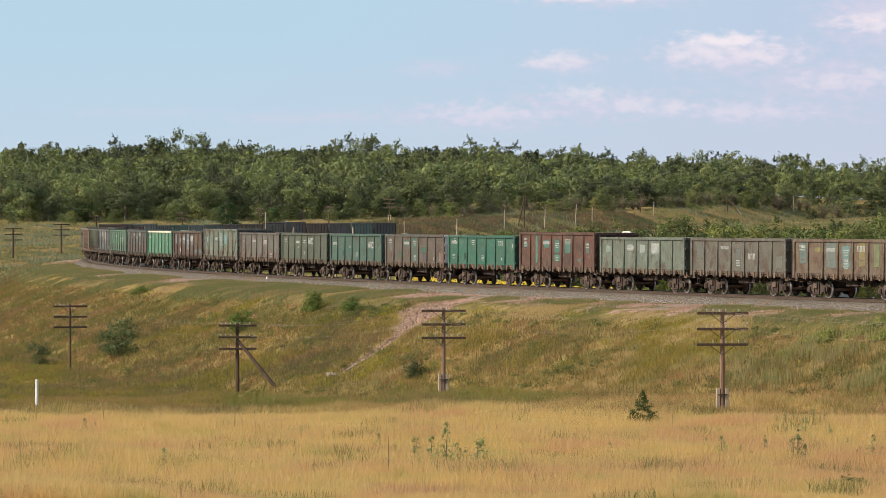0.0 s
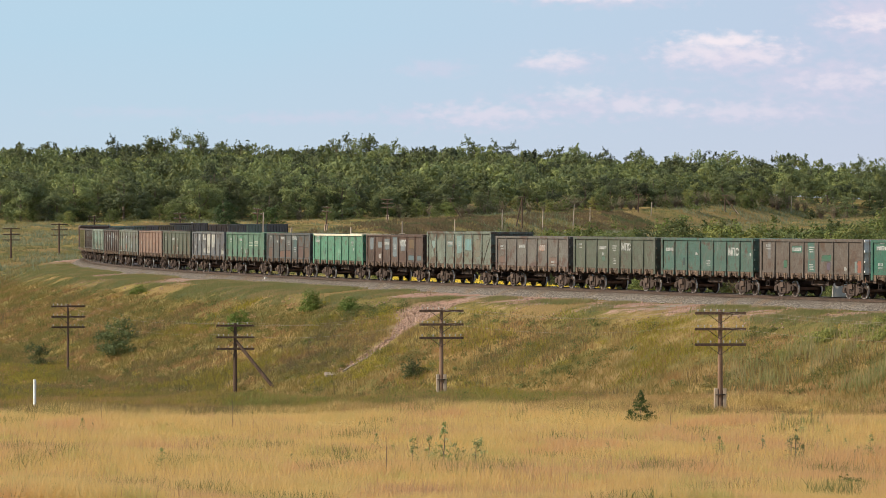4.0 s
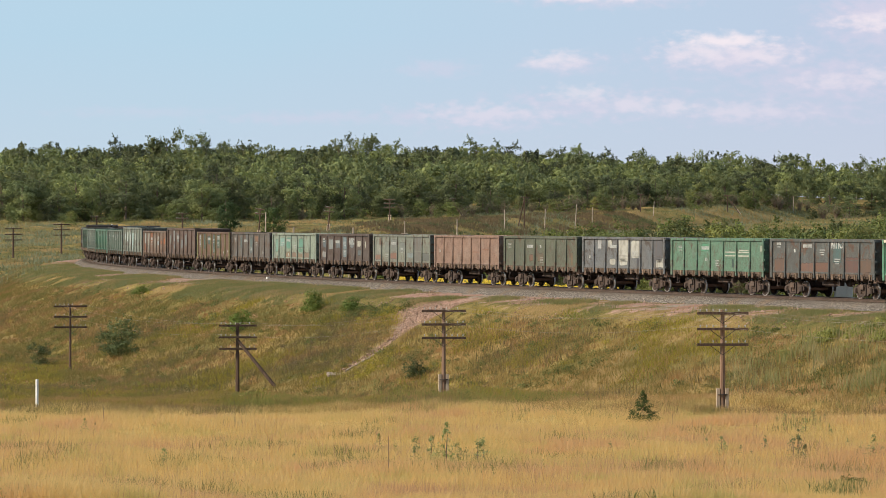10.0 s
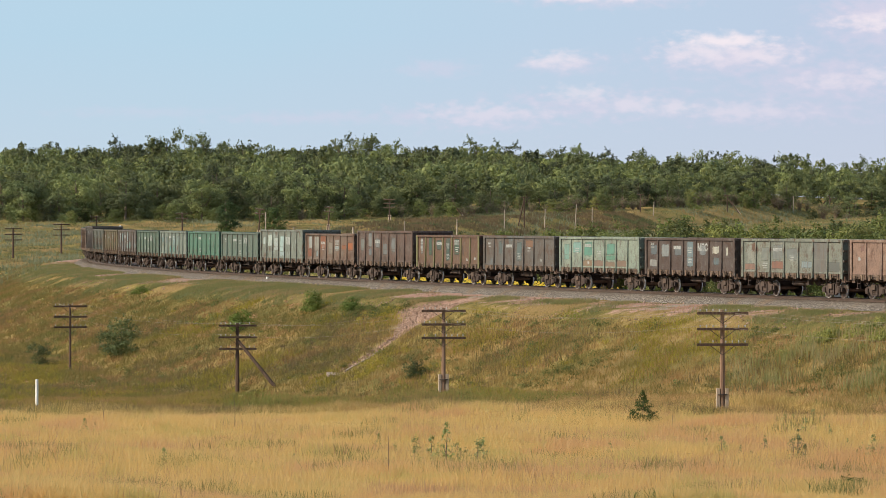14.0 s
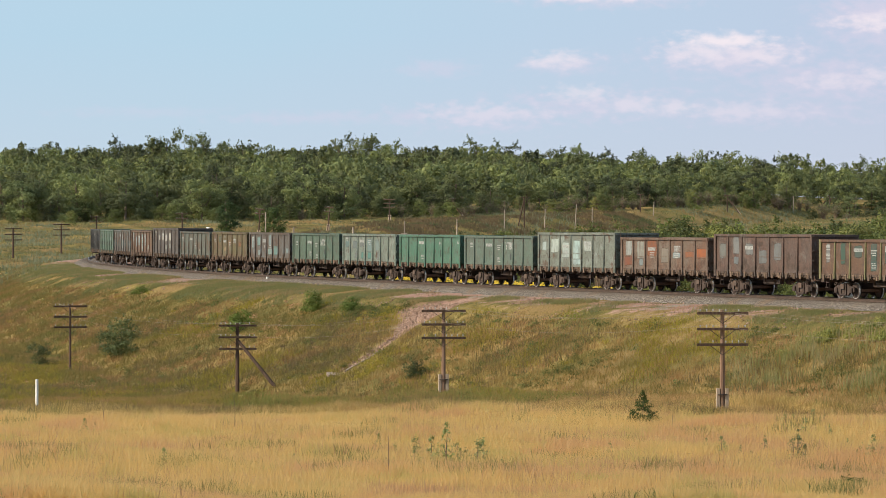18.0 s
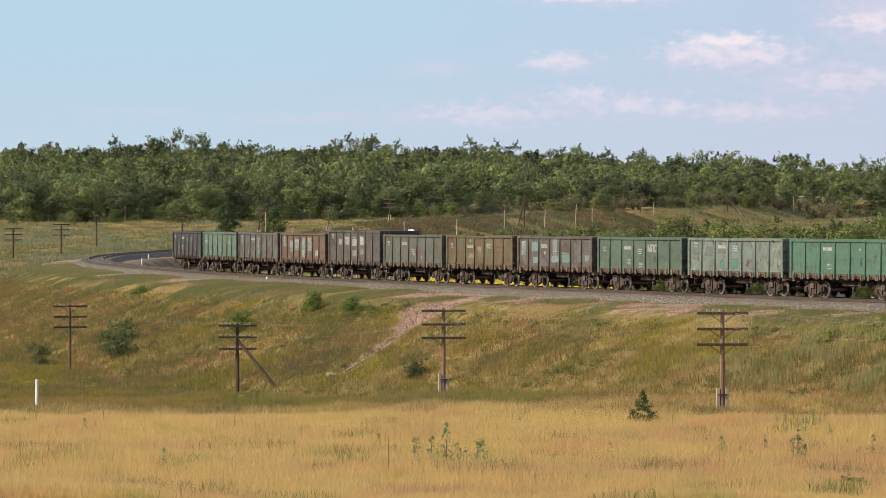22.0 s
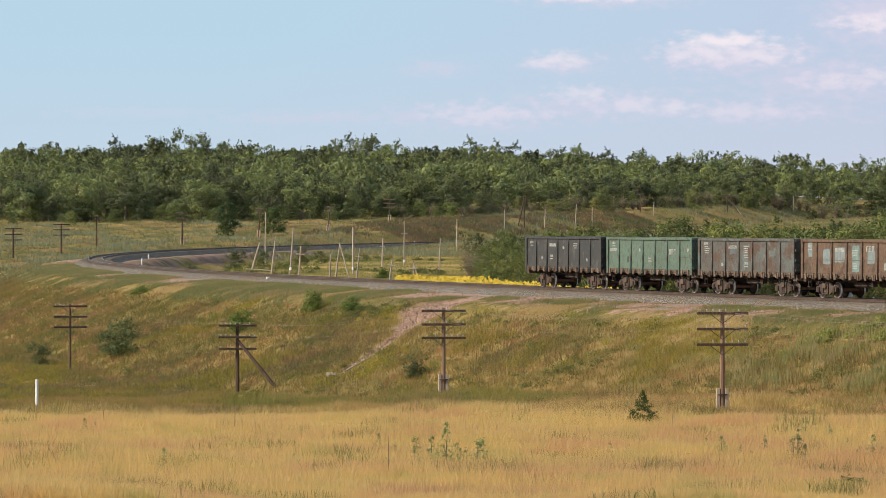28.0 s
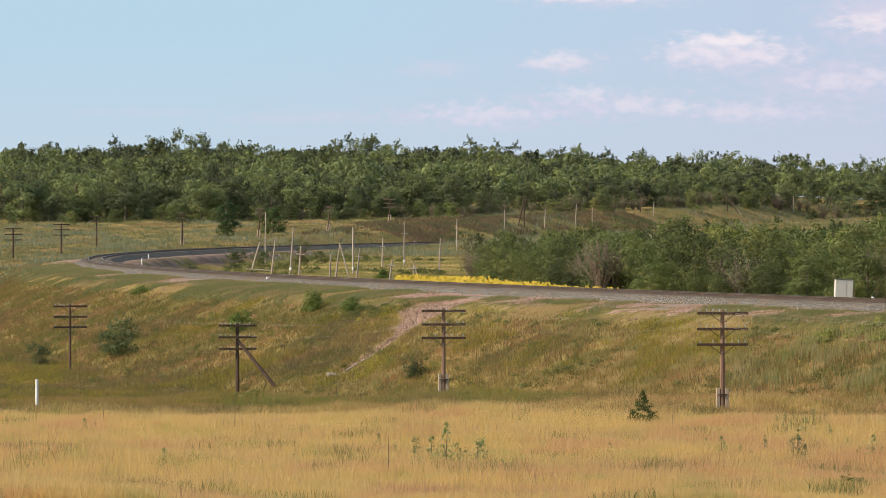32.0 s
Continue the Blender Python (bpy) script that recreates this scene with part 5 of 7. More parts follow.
    dict(label="saturated teal-green open gondola wagon, freshly painted", paint=((0.045, 0.235, 0.165), (0.04, 0.21, 0.15), (0.05, 0.18, 0.13), 0.05), patches=[(1, 0.4, 0.28, 0.32, 0.5, (0.02, 0.03, 0.035)), (6, 0.5, 0.66, 0.3, 0.35, (0.75, 0.75, 0.72))], marks=[(0, 0.1, 0.76, "number"), (0, 0.2, 0.92, "code"), (5, 0, 0.74, "big"), (2, 0.2, 0.76, "lines"), (3, 0.2, 0.22, "table"), (0, 0, 0.3, "code"), (5, 0.2, 0.2, "tick")]),
    dict(label="tall rust-brown gondola wagon with teal patches and white bar", tall=1, arch=1, paint=((0.165, 0.078, 0.058), (0.15, 0.075, 0.058), (0.10, 0.05, 0.04), 0.4), patches=[(0, 0, 0.62, 0.7, 0.4, (0.10, 0.32, 0.28)), (1, 0.1, 0.5, 0.4, 1.8, (0.12, 0.32, 0.28)), (2, 0, 0.66, 0.9, 0.6, (0.08, 0.30, 0.25)), (3, 0, 0.6, 0.9, 0.9, (0.07, 0.28, 0.23)), (3, 0, 0.26, 1.0, 0.5, (0.06, 0.28, 0.20)), (4, 0, 0.58, 0.9, 0.9, (0.08, 0.29, 0.25)), (6, -0.3, 0.55, 0.7, 0.8, (0.15, 0.22, 0.20)), (5, 0.1, 0.2, 0.5, 0.2, (0.10, 0.30, 0.26))], marks=STD + [(0, 0, 0.68, "code"), (6, -0.3, 0.66, "code")]),
    dict(label="pale grey-green open gondola wagon, scuffed and stained", paint=((0.28, 0.345, 0.28), (0.25, 0.31, 0.26), (0.18, 0.15, 0.12), 0.36, (0.35, 0.42, 0.36)), patches=[(2, 0, 0.66, 0.9, 0.5, (0.42, 0.47, 0.44)), (3, 0, 0.64, 0.8, 0.6, (0.46, 0.52, 0.50)), (4, 0.1, 0.66, 1.2, 0.7, (0.55, 0.60, 0.57)), (0, 0.2, 0.62, 0.8, 0.5, (0.36, 0.46, 0.45))], marks=[(2, 0, 0.66, "number"), (4, 0, 0.72, "code")]),
    dict(label="grey-brown faded open gondola wagon with a cream mark", paint=((0.235, 0.225, 0.19), (0.21, 0.195, 0.165), (0.17, 0.12, 0.09), 0.36), patches=[(0, 0.2, 0.6, 0.9, 0.9, (0.17, 0.19, 0.18)), (3, 0, 0.4, 0.7, 1.2, (0.16, 0.19, 0.17)), (6, 0, 0.3, 0.9, 0.8, (0.20, 0.22, 0.20))], marks=[(2, 0, 0.72, "number"), (4, 0, 0.46, "big"), (3, 0, 0.25, "table")]),
    dict(label="brown-grey open gondola wagon with turquoise and olive patches", paint=((0.20, 0.165, 0.13), (0.22, 0.195, 0.15), (0.20, 0.105, 0.065), 0.5), patches=[(0, 0.2, 0.6, 0.9, 1.2, (0.17, 0.26, 0.25)), (2, 0, 0.55, 1.2, 1.5, (0.21, 0.28, 0.27)), (3, 0, 0.5, 0.9, 1.3, (0.18, 0.36, 0.38)), (4, 0.1, 0.6, 0.8, 1.5, (0.32, 0.28, 0.12)), (5, 0, 0.55, 0.7, 1.3, (0.24, 0.30, 0.15)), (1, 0.2, 0.7, 0.6, 0.3, (0.38, 0.34, 0.12))], marks=STD + [(0, 0.2, 0.78, "code"), (3, 0, 0.4, "code")]),
]
PITCH = 13.92
TRAIN = []
for i, spec in enumerate(WAGONS):
    TRAIN.append(make_wagon(spec, i))


def wagon_pose(k, t):
    s = -205.02 + 16.441 * (t - 13) + 0.0019 * (t - 13) ** 2 + k * PITCH
    (xa, ya, _), (xb, yb, _) = on_line(s - 4.325), on_line(s + 4.325)
    za, zb = line_z(s - 4.325), line_z(s + 4.325)
    return pose((xa + xb) / 2, (ya + yb) / 2, float(za + zb) / 2, 0, 0, degrees(atan2(yb - ya, xb - xa)))


def motions():
    """The train runs round the bend; its wheels roll."""
    for k, wagon in enumerate(TRAIN):
        walk(wagon, [(t / 2, wagon_pose(k, t / 2)) for t in range(65)])
    turns = [(f / FPS, degrees(16.441 * f / FPS / 0.4785)) for f in range(32 * FPS + 1)]
    lead = {}
    for w in WHEELS:
        x = round(w.location.x, 3)
        if x not in lead:
            walk(w, [(t, pose(x, 0, 0.4785, 0, a % 360, 0)) for t, a in turns])
            lead[x] = w
        else:
            keys = w.animation_data_create()
            w.rotation_mode = "QUATERNION"
            keys.action = lead[x].animation_data.action
            keys.action_slot = lead[x].animation_data.action_slot

# ---- white stones left beside the rails ----
for s, side, w in ((-25.3, 1.7, 0.26), (-24.7, -2.4, 0.26)):
    x, y, t = (float(q) for q in on_line(s, side))
    st = tagged(new("white_stone", Build().box((0, 0, 0.06), (w, 0.22, 0.2), cut=0.05).mesh("white_stone", WHITE)), "small whitewashed stone lying on the ballast", "stone", "white stones by the track")
    st.matrix_basis = pose(x, y, -0.30 - (abs(side) - 1.7) * 0.36 + float(line_z(s)), 4, 3, 25)

# ---- telegraph poles ----
def insulator(b, x, z, y=0.0):
    b.tube([(x, y, z), (x, y, z + 0.12)], 0.012, 5)
    b.turned([(0.04, 0.02), (0.06, 0.036), (0.09, 0.032), (0.11, 0.036), (0.14, 0.02), (0.155, 0.0)], (x, y, z), "z", 8, mat=0)


ARM_HEIGHTS = (0.10, 0.87, 1.63)


def line_pole(x, y, tall, turn, arms=3, span=2.5, radius=0.10, lean=0.0, stub=True, brace=None, pale=0, missing=(), label=None, group="poles along the line"):
    """A telegraph pole with crossarms, their struts and insulators, on a stub."""
    wood = WOOD_PALE if pale == 2 else WOOD
    shaft = POLE_BROWN if pale == 1 else wood
    z = gz(x, y)
    pole = tagged(new("telegraph_pole"), label or "dark wooden telegraph pole with crossarms and white insulators", "pole", group)
    pole.matrix_basis = pose(x, y, z, 0, lean, turn)
    part("shaft", Build().tube([(0, 0, -0.4), (0, 0, tall * 0.5), (0, 0, tall)], [radius * 1.15, radius, radius * 0.82], 10).mesh("shaft", shaft), pole)
    for k in range(arms):
        h = tall - ARM_HEIGHTS[k] - 0.06
        if k in missing:
            continue
        arm = part("crossarm", Build().box((0, -radius - 0.03, 0), (span, 0.10, 0.13)).mesh("crossarm", wood), pole, (0, 0, h))
        for sx in (-1, 1):
            if span > 1.2:
                part("strut", Build().tube([(sx * span * 0.24, -radius - 0.03, -0.05), (0, -radius * 0.9, -0.5)], 0.016, 5).mesh("strut", IRON), arm)
        for i in range(8 if span > 2 else 4):
            n = 8 if span > 2 else 4
            if (i * 7 + k * 3) % 11 in (2, 5):
                continue
            b = Build()
            insulator(b, (i - (n - 1) / 2) * span / n, 0.06, -radius - 0.03)
            part("insulator", b.mesh("insulator", CERAMIC), arm)
    if stub:
        for sx in (-1, 1):
            part("stub_post", Build().box((sx * (radius + 0.09), 0, 0.5), (0.18, 0.24, 1.5), cut=0.02).mesh("stub_post", CONCRETE), pole, label="pale concrete stub")
        part("binding", Build().turned([(-0.03, 0.24), (-0.03, 0.27), (0.03, 0.27), (0.03, 0.24)], (0, 0, 0.95), "z", 10).mesh("binding", IRON), pole)
    if brace:
        bx, by, h = brace
        part("raking_brace", Build().tube([(0, 0, h), (bx, by, -0.45)], [0.11, 0.14], 8).mesh("raking_brace", wood), pole)
        foot_a, foot_b = Vector((bx * 0.72, by * 0.72, h * 0.28 - 0.45)), Vector((bx * 1.06, by * 1.06, -0.75))
        part("brace_foot", Build().tube([foot_a + Vector((0.1, 0.0, 0.16)), foot_b + Vector((0.1, 0.0, 0.16))], 0.11, 4).mesh("brace_foot", CONCRETE), pole, label="pale concrete foot of the brace")
    return pole


near_group = "poles at the foot of the embankment"
line_pole(-27.4, 318.5, 4.95, 14, radius=0.085, stub=False, group=near_group)
line_pole(-13.52, 285.0, 5.0, 8, brace=(3.35, -2.0, 3.9), stub=False, radius=0.125, group=near_group, label="dark wooden telegraph pole held by a raking brace")
line_pole(0.03, 245.5, 5.0, 3, pale=1, radius=0.115, group=near_group, label="brown wooden telegraph pole on pale twin stubs")
line_pole(13.6, 211.0, 5.07, 2, pale=1, radius=0.12, group=near_group, label="weathered telegraph pole on a concrete stub in dry grass")
# outer line that follows the bend
for x, y, tall, turn, arms in ((-58.7, 592, 4.2, 25, 3), (-55.2, 627, 4.6, 20, 3), (-53.3, 667, 5.2, 12, 2), (-41.5, 690, 5.0, -10, 2), (-31.6, 742, 5.0, -35, 2), (-20.9, 788, 4.4, -32, 2), (-10.5, 853, 4.4, -25, 3)):
    line_pole(x, y, tall, turn, arms, lean=5.0 if y in (742, 788) else 0.0, stub=y > 680, radius=0.13, span=2.5 if arms == 3 else 2.1, group="poles beyond the bend")
for x, y, tall, lean, brace in ((2.1, 908, 4.0, 0, (2.6, 0, 3.2)), (16.5, 880, 6.6, 0, (-1.6, 0.3, 6.2)), (44.1, 969, 4.0, 2, None), (66.6, 1016, 3.9, 0, (3.0, 0, 3.4)), (95.5, 1072, 4.8, 4, (-2.6, 0, 4.0))):
    line_pole(x, y, tall, -20, 1 if y < 1060 else 2, span=1.6, stub=False, radius=0.13, lean=lean, brace=brace, group="poles beyond the bend", label="old wooden telegraph pole with a single crossarm")


def bare_pole(x, y, tall, lean=0.0, thick=0.085, arm=0.0, second=None, band=False):
    """A plain grey stake, some with one short arm or a leaning mate."""
    p = tagged(new("pole"), "bare grey wooden pole in the grass inside the bend", "pole", "bare poles inside the bend")
    p.matrix_basis = pose(x, y, gz(x, y), 0, lean, 0)
    part("shaft", Build().tube([(0, 0, -0.4), (0, 0, tall * 0.5), (0.02, 0, tall)], [thick * 1.15, thick, thick * 0.8], 8).mesh("shaft", WOOD_PALE), p)
    if arm:
        part("crossarm", Build().box((0, -thick, 0), (arm, 0.09, 0.10)).mesh("crossarm", WOOD_PALE), p, (0, 0, tall * 0.72))
    if second:
        part("raking_brace", Build().tube([(0.03, 0, tall * 0.97), (second, 0, -0.2)], thick * 0.9, 7).mesh("raking_brace", WOOD_PALE), p)
    if band:
        part("painted_band", Build().turned([(0, thick * 1.05), (0, thick * 1.25), (0.3, thick * 1.22), (0.3, thick)], (0, 0, 0.5), "z", 10).mesh("painted_band", WHITE), p, label="white painted band")


for row in ((-21.3, 481, 3.5, 16), (-22.0, 537, 6.8, 0), (-18.7, 473, 4.1, 6), (-16.0, 454, 5.0, 4, 0.1, 0, None, True), (-15.0, 452, 3.1, 3, 0.09, 0.9), (-11.7, 448, 2.3, 2), (-11.0, 444.5, 3.5, 7, 0.085, 0, 1.5),
            (-9.6, 462, 5.0, 0, 0.085, 0, None, True), (-8.8, 442, 3.0, 6, 0.085, 0.8), (-7.5, 535, 3.6, 1, 0.09, 0.6), (-5.3, 430, 2.0, 8, 0.08, 0.8), (-4.9, 549, 5.7, 0, 0.09, 0.8, None, True),
            (-2.9, 425, 1.7, 0, 0.08, 0.9, 0.6), (-0.4, 469, 3.8, 2), (2.2, 687, 5.2, 0), (12.3, 869, 4.0, 0), (20.8, 888, 4.2, 2), (27.8, 911, 4.6, 3), (31.8, 924, 3.6, 0), (47.0, 969, 3.2, 3), (84.7, 1048, 4.0, 0), (102.7, 1078, 5.2, 0)):
    bare_pole(*row)

# a low fallen rail beside the leaning poles
fence = tagged(new("fallen_rail", Build().tube([(-1.6, 0, 0.45), (1.4, -0.4, 0.25)], 0.07, 7).mesh("fallen_rail", WOOD_PALE)), "fallen grey wooden rail among weeds", "rail")
fence.matrix_basis = pose(-20.2, 478, gz(-20.2, 478), 0, 0, 10)


# ---- line wires ----
def wire(a, b, sag):
    pts = [Vector(a).lerp(Vector(b), t / 14) - Vector((0, 0, sag * 4 * (t / 14) * (1 - t / 14))) for t in range(15)]
    return pts


spans = [((-27.4, 318.5), 4.95, 14), ((-13.52, 285.0), 5.0, 8), ((0.03, 245.5), 5.0, 3), ((13.6, 211.0), 5.07, 2), ((27.5, 172.0), 4.9, 2)]
for (pa, ta, ra), (pb, tb, rb) in zip(spans[:-1], spans[1:]):
    for arm, off in ((0, -0.95), (0, 0.9), (1, -0.6)):
        ends = []
        for p, tall, r in ((pa, ta, ra), (pb, tb, rb)):
            x, y = p[0] + off * cos(radians(r)), p[1] + off * sin(radians(r))
            ends.append((x, y, gz(*p) + tall - ARM_HEIGHTS[arm] + 0.15))
        tagged(new("line_wire", Build().tube(wire(ends[0], ends[1], 0.55), 0.0042, 4).mesh("line_wire", WIRE)), "thin sagging steel line wire between telegraph poles", "wire", "wires of the pole line")

# ---- line-side markers and the cabinet ----
def white_post(x, y, tall, w=0.14, top_dark=True):
    p = tagged(new("marker_post"), "short white concrete marker post beside the line", "post", "marker posts")
    p.matrix_basis = pose(x, y, gz(x, y), 0, 0, 38)
    part("shaft", Build().box((0, 0, tall / 2 - 0.15), (w, w, tall + 0.3), cut=0.02).mesh("shaft", WHITE), p)
    if top_dark:
        part("cap", Build().box((0, 0, tall + 0.03), (w + 0.01, w + 0.01, 0.06)).mesh("cap", IRON), p)
    return p


tagged(white_post(-21.55, 230.0, -3.8 - gz(-21.55, 230.0), 0.13, False), "tall white concrete boundary post at the field's edge")
for s, side, h in ((-237, -2.9, 0.6), (-194, -5.0, 0.65), (-348.5, 2.9, 0.6), (-452, 3.4, 0.8), (76, -4.0, 0.85)):
    x, y, _ = on_line(s, side)
    white_post(float(x), float(y), h)

CABINET = plain("cabinet_paint", (0.66, 0.60, 0.52), (0.56, 0.51, 0.45), 1.2, 0.6, 0, 0.1, stain=(0.42, 0.36, 0.30), stain_at=0.62)
cab = tagged(new("relay_cabinet"), "white painted steel relay cabinet behind the track", "cabinet")
cab.matrix_basis = pose(24.63, 267.25, gz(24.63, 267.25) - 0.04, 0, 3.0, 2)
part("body", Build().box((0, 0, 0.98), (1.1, 0.6, 1.72), cut=0.03).mesh("body", CABINET), cab)
part("door", Build().box((-0.2, -0.315, 0.98), (0.66, 0.03, 1.62)).mesh("door", CABINET), cab)
part("door", Build().box((0.34, -0.315, 0.98), (0.36, 0.03, 1.62)).mesh("door", CABINET), cab)
part("roof", Build().extrude([(-0.34, 1.85), (0.34, 1.85), (0.34, 1.87), (0, 1.89), (-0.34, 1.87)], "x", -0.58, 0.58).mesh("roof", IRON), cab, label="thin rusty roof plate")
part("plinth", Build().box((0, 0, 0.03), (1.2, 0.7, 0.2)).mesh("plinth", CONCRETE), cab)

# broken stone chute in the washed-out gully
STONE = plain("chute_stone", (0.32, 0.245, 0.185), (0.22, 0.165, 0.125), 1.5, 0.9, 0, 0.5, vary=0.3)
chute = tagged(new("drain_chute"), "broken pale concrete drain chute down the bank", "chute")
foot, crest = Vector((-6.05, 279.9, 0)), Vector((-3.55, 284.4, 0))
foot.z, crest.z = gz(foot.x, foot.y) - 0.1, gz(crest.x, crest.y) - 0.2
run = (crest - foot).normalized()
across = run.cross(Vector((0, 0, 1))).normalized()
up = across.cross(run)
chute_turn = Matrix((across, run, up)).transposed()
rs = random.Random(5)
for k in range(4):
    at = foot + run * (crest - foot).length * (k + 0.5) / 4 + across * rs.uniform(-0.06, 0.06)
    long = (crest - foot).length / 4 - 0.06
    tilt = Matrix.Rotation(rs.uniform(-0.05, 0.05), 3, "Z")
    part("channel_floor", Build().box((0, 0, -0.02), (0.56, long, 0.1), chute_turn @ tilt).mesh("channel_floor", STONE), chute, at)
    for sx in (-1, 1):
        part("channel_wall", Build().box(chute_turn @ tilt @ Vector((sx * 0.32, 0, 0.03)), (0.12, long, 0.2), chute_turn @ tilt).mesh("channel_wall", STONE), chute, at)
part("outfall_slab", Build().box((0, 0, 0), (1.5, 0.8, 0.16), Euler((0.18, 0.06, 0.15)).to_matrix(), cut=0.06).mesh("outfall_slab", STONE), chute, (foot.x - 0.7, foot.y + 0.1, gz(foot.x - 0.7, foot.y + 0.1) - 0.05))

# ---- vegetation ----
# forest greens bluer than the thicket's: distance haze put into the leaf colour
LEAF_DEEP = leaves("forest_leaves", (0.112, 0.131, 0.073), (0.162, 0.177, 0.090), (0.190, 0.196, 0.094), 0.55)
LEAF_BUSH = leaves("thicket_leaves", (0.092, 0.110, 0.047), (0.140, 0.156, 0.062), (0.168, 0.162, 0.068), 0.52)
LEAF_DARK = leaves("sapling_leaves", (0.045, 0.07, 0.025), (0.08, 0.105, 0.035), (0.08, 0.10, 0.035), 0.1)
LEAF_GREEN = leaves("bush_leaves", (0.085, 0.118, 0.035), (0.14, 0.178, 0.052), (0.15, 0.17, 0.055), 0.15)
LEAF_SAGE = leaves("sage_leaves", (0.17, 0.20, 0.10), (0.25, 0.275, 0.15), (0.24, 0.24, 0.12), 0.2)
TWIG = plain("dry_twigs", (0.16, 0.115, 0.085), (0.24, 0.18, 0.13), 2.0, 0.95, 0, 0.3)


def cards(rs, c, nrm, size):
    """Leaf sprays as small three-cornered cards at c, facing nrm."""
    n = len(c)
    nrm = nrm / np.linalg.norm(nrm, axis=1)[:, None]
    a = np.cross(nrm, rs.normal(size=(n, 3)))
    a /= np.linalg.norm(a, axis=1)[:, None]
    b = np.cross(nrm, a)
    s = size * rs.uniform(0.55, 1.35, n)[:, None]
    V = np.stack([c - a * s * 0.62, c + b * s * 0.62 - nrm * s * 0.1, c + a * s * 0.45 - b * s * 0.45], 1).reshape(-1, 3)
    return V, np.arange(3 * n).reshape(n, 3)


def crown_clumps(rs, tall, wide, base, n, full=0.75, lumps=4):
    """Leaf clumps over an uneven crown of a few large masses: x, y, z, radius."""
    masses = []
    for k in range(lumps):
        a, t = rs.uniform(0, 2 * pi), rs.uniform(0.3, 0.78) if k else 0.66
        o = wide * (rs.uniform(0.12, 0.28) if k else 0.04)
        r = wide * rs.uniform(0.24, 0.36)
        masses.append((o * cos(a), o * sin(a), tall * (base + (1 - base) * t), r, min(r * rs.uniform(0.8, 1.15), tall * (1 - base) * 0.42)))
    masses.append((0, 0, tall * (base + (1 - base) * 0.3), wide * 0.36, tall * (1 - base) * 0.30))
    if base <= 0:
        masses.append((wide * rs.uniform(-0.08, 0.08), wide * rs.uniform(-0.08, 0.08), tall * 0.13, wide * 0.42, tall * 0.16))
    M = np.array(masses)
    pick = rs.choice(len(M), n, p=M[:, 3] ** 2 / (M[:, 3] ** 2).sum())
    d = rs.normal(size=(n, 3))
    d[:, 2] += 0.15
    d /= np.linalg.norm(d, axis=1)[:, None]
    r = rs.uniform(full, 1.0, n)
    c = M[pick, :3] + d * M[pick][:, [3, 3, 4]] * r[:, None]
    c[:, 2] = np.maximum(c[:, 2], tall * max(base, 0) * 0.6)
    return np.concatenate([c, (wide * rs.uniform(0.06, 0.15, n))[:, None]], 1), masses


def crown_leaves(rs, clumps, per, size, tall, shoots=0):
    n = len(clumps)
    weight = clumps[:, 3] ** 1.6
    pick = rs.choice(n, n * per, p=weight / weight.sum())
    d = rs.normal(size=(n * per, 3))
    d[:, 2] += 0.45
    d /= np.linalg.norm(d, axis=1)[:, None]
    c = clumps[pick, :3] + d * clumps[pick, 3][:, None] * np.array([1.25, 1.25, 0.75]) * (rs.uniform(0.1, 1.0, n * per) ** 0.5)[:, None]
    out = clumps[pick, :3] - np.array([0, 0, tall * 0.45])
    out /= np.linalg.norm(out, axis=1)[:, None] + 0.01
    nrm = d + out * 0.45 + rs.normal(0, 0.26, d.shape)
    # leafy shoots reaching out of the crown's top
    top = clumps[np.argsort(-clumps[:, 2])[:max(4, n // 4)]]
    for k in range(shoots):
        q = top[rs.randint(len(top))]
        m, up = 16, q[3] * rs.uniform(0.6, 1.6)
        t = rs.uniform(0, 1, m)
        lean = rs.normal(0, 0.3, 2)
        p = q[None, :3] + np.stack([lean[0] * up * t, lean[1] * up * t, q[3] * 0.3 + up * t], 1) + rs.normal(0, 0.12 * q[3] + 0.02, (m, 3))
        c, nrm = np.concatenate([c, p]), np.concatenate([nrm, rs.normal(size=(m, 3)) + np.array([0, 0, 0.4])])
    return cards(rs, c, nrm, size)


def tree_meshes(seed, tall, wide, n, per, size, leaf, base=0.1, shoots=0, full=0.7, lumps=4, cone=False):
    """Trunk with limbs, and a crown of leaf clumps; cone: broad at the foot, pointed at the top."""
    rs = np.random.RandomState(seed)
    clumps, masses = crown_clumps(rs, tall, wide, base, n, full, lumps)
    if cone:
        t, a = rs.uniform(0, 1, n) ** 1.4, rs.uniform(0, 2 * pi, n)
        o = wide / 2 * (1.02 - t) * rs.uniform(0.35, 1.05, n)
        clumps = np.stack([o * np.cos(a), o * np.sin(a), tall * (0.04 + 0.94 * t), wide * (0.05 + 0.09 * (1 - t))], 1)
    V, F = crown_leaves(rs, clumps, per, size, tall, shoots)
    crown = big_mesh("crown", V, F, leaf)
    t = Build()
    r = (0.02 if tall > 6 else 0.011) * tall
    t.tube([(0, 0, -0.3), (0.02 * tall * rs.uniform(-1, 1), 0, tall * 0.35), (0.04 * tall * rs.uniform(-1, 1), 0.02 * tall, tall * 0.8)], [r * 1.3, r, r * 0.35], 6)
    for x, y, z, rr, _ in masses[:lumps]:
        z0 = min(z * 0.55, tall * 0.4)
        t.tube([(0, 0, z0), (x * 0.6, y * 0.6, z0 + (z - z0) * 0.5), (x, y, z + rr * 0.4)], [r * 0.5, r * 0.35, r * 0.12], 5)
    return t.mesh("trunk", BARK), crown


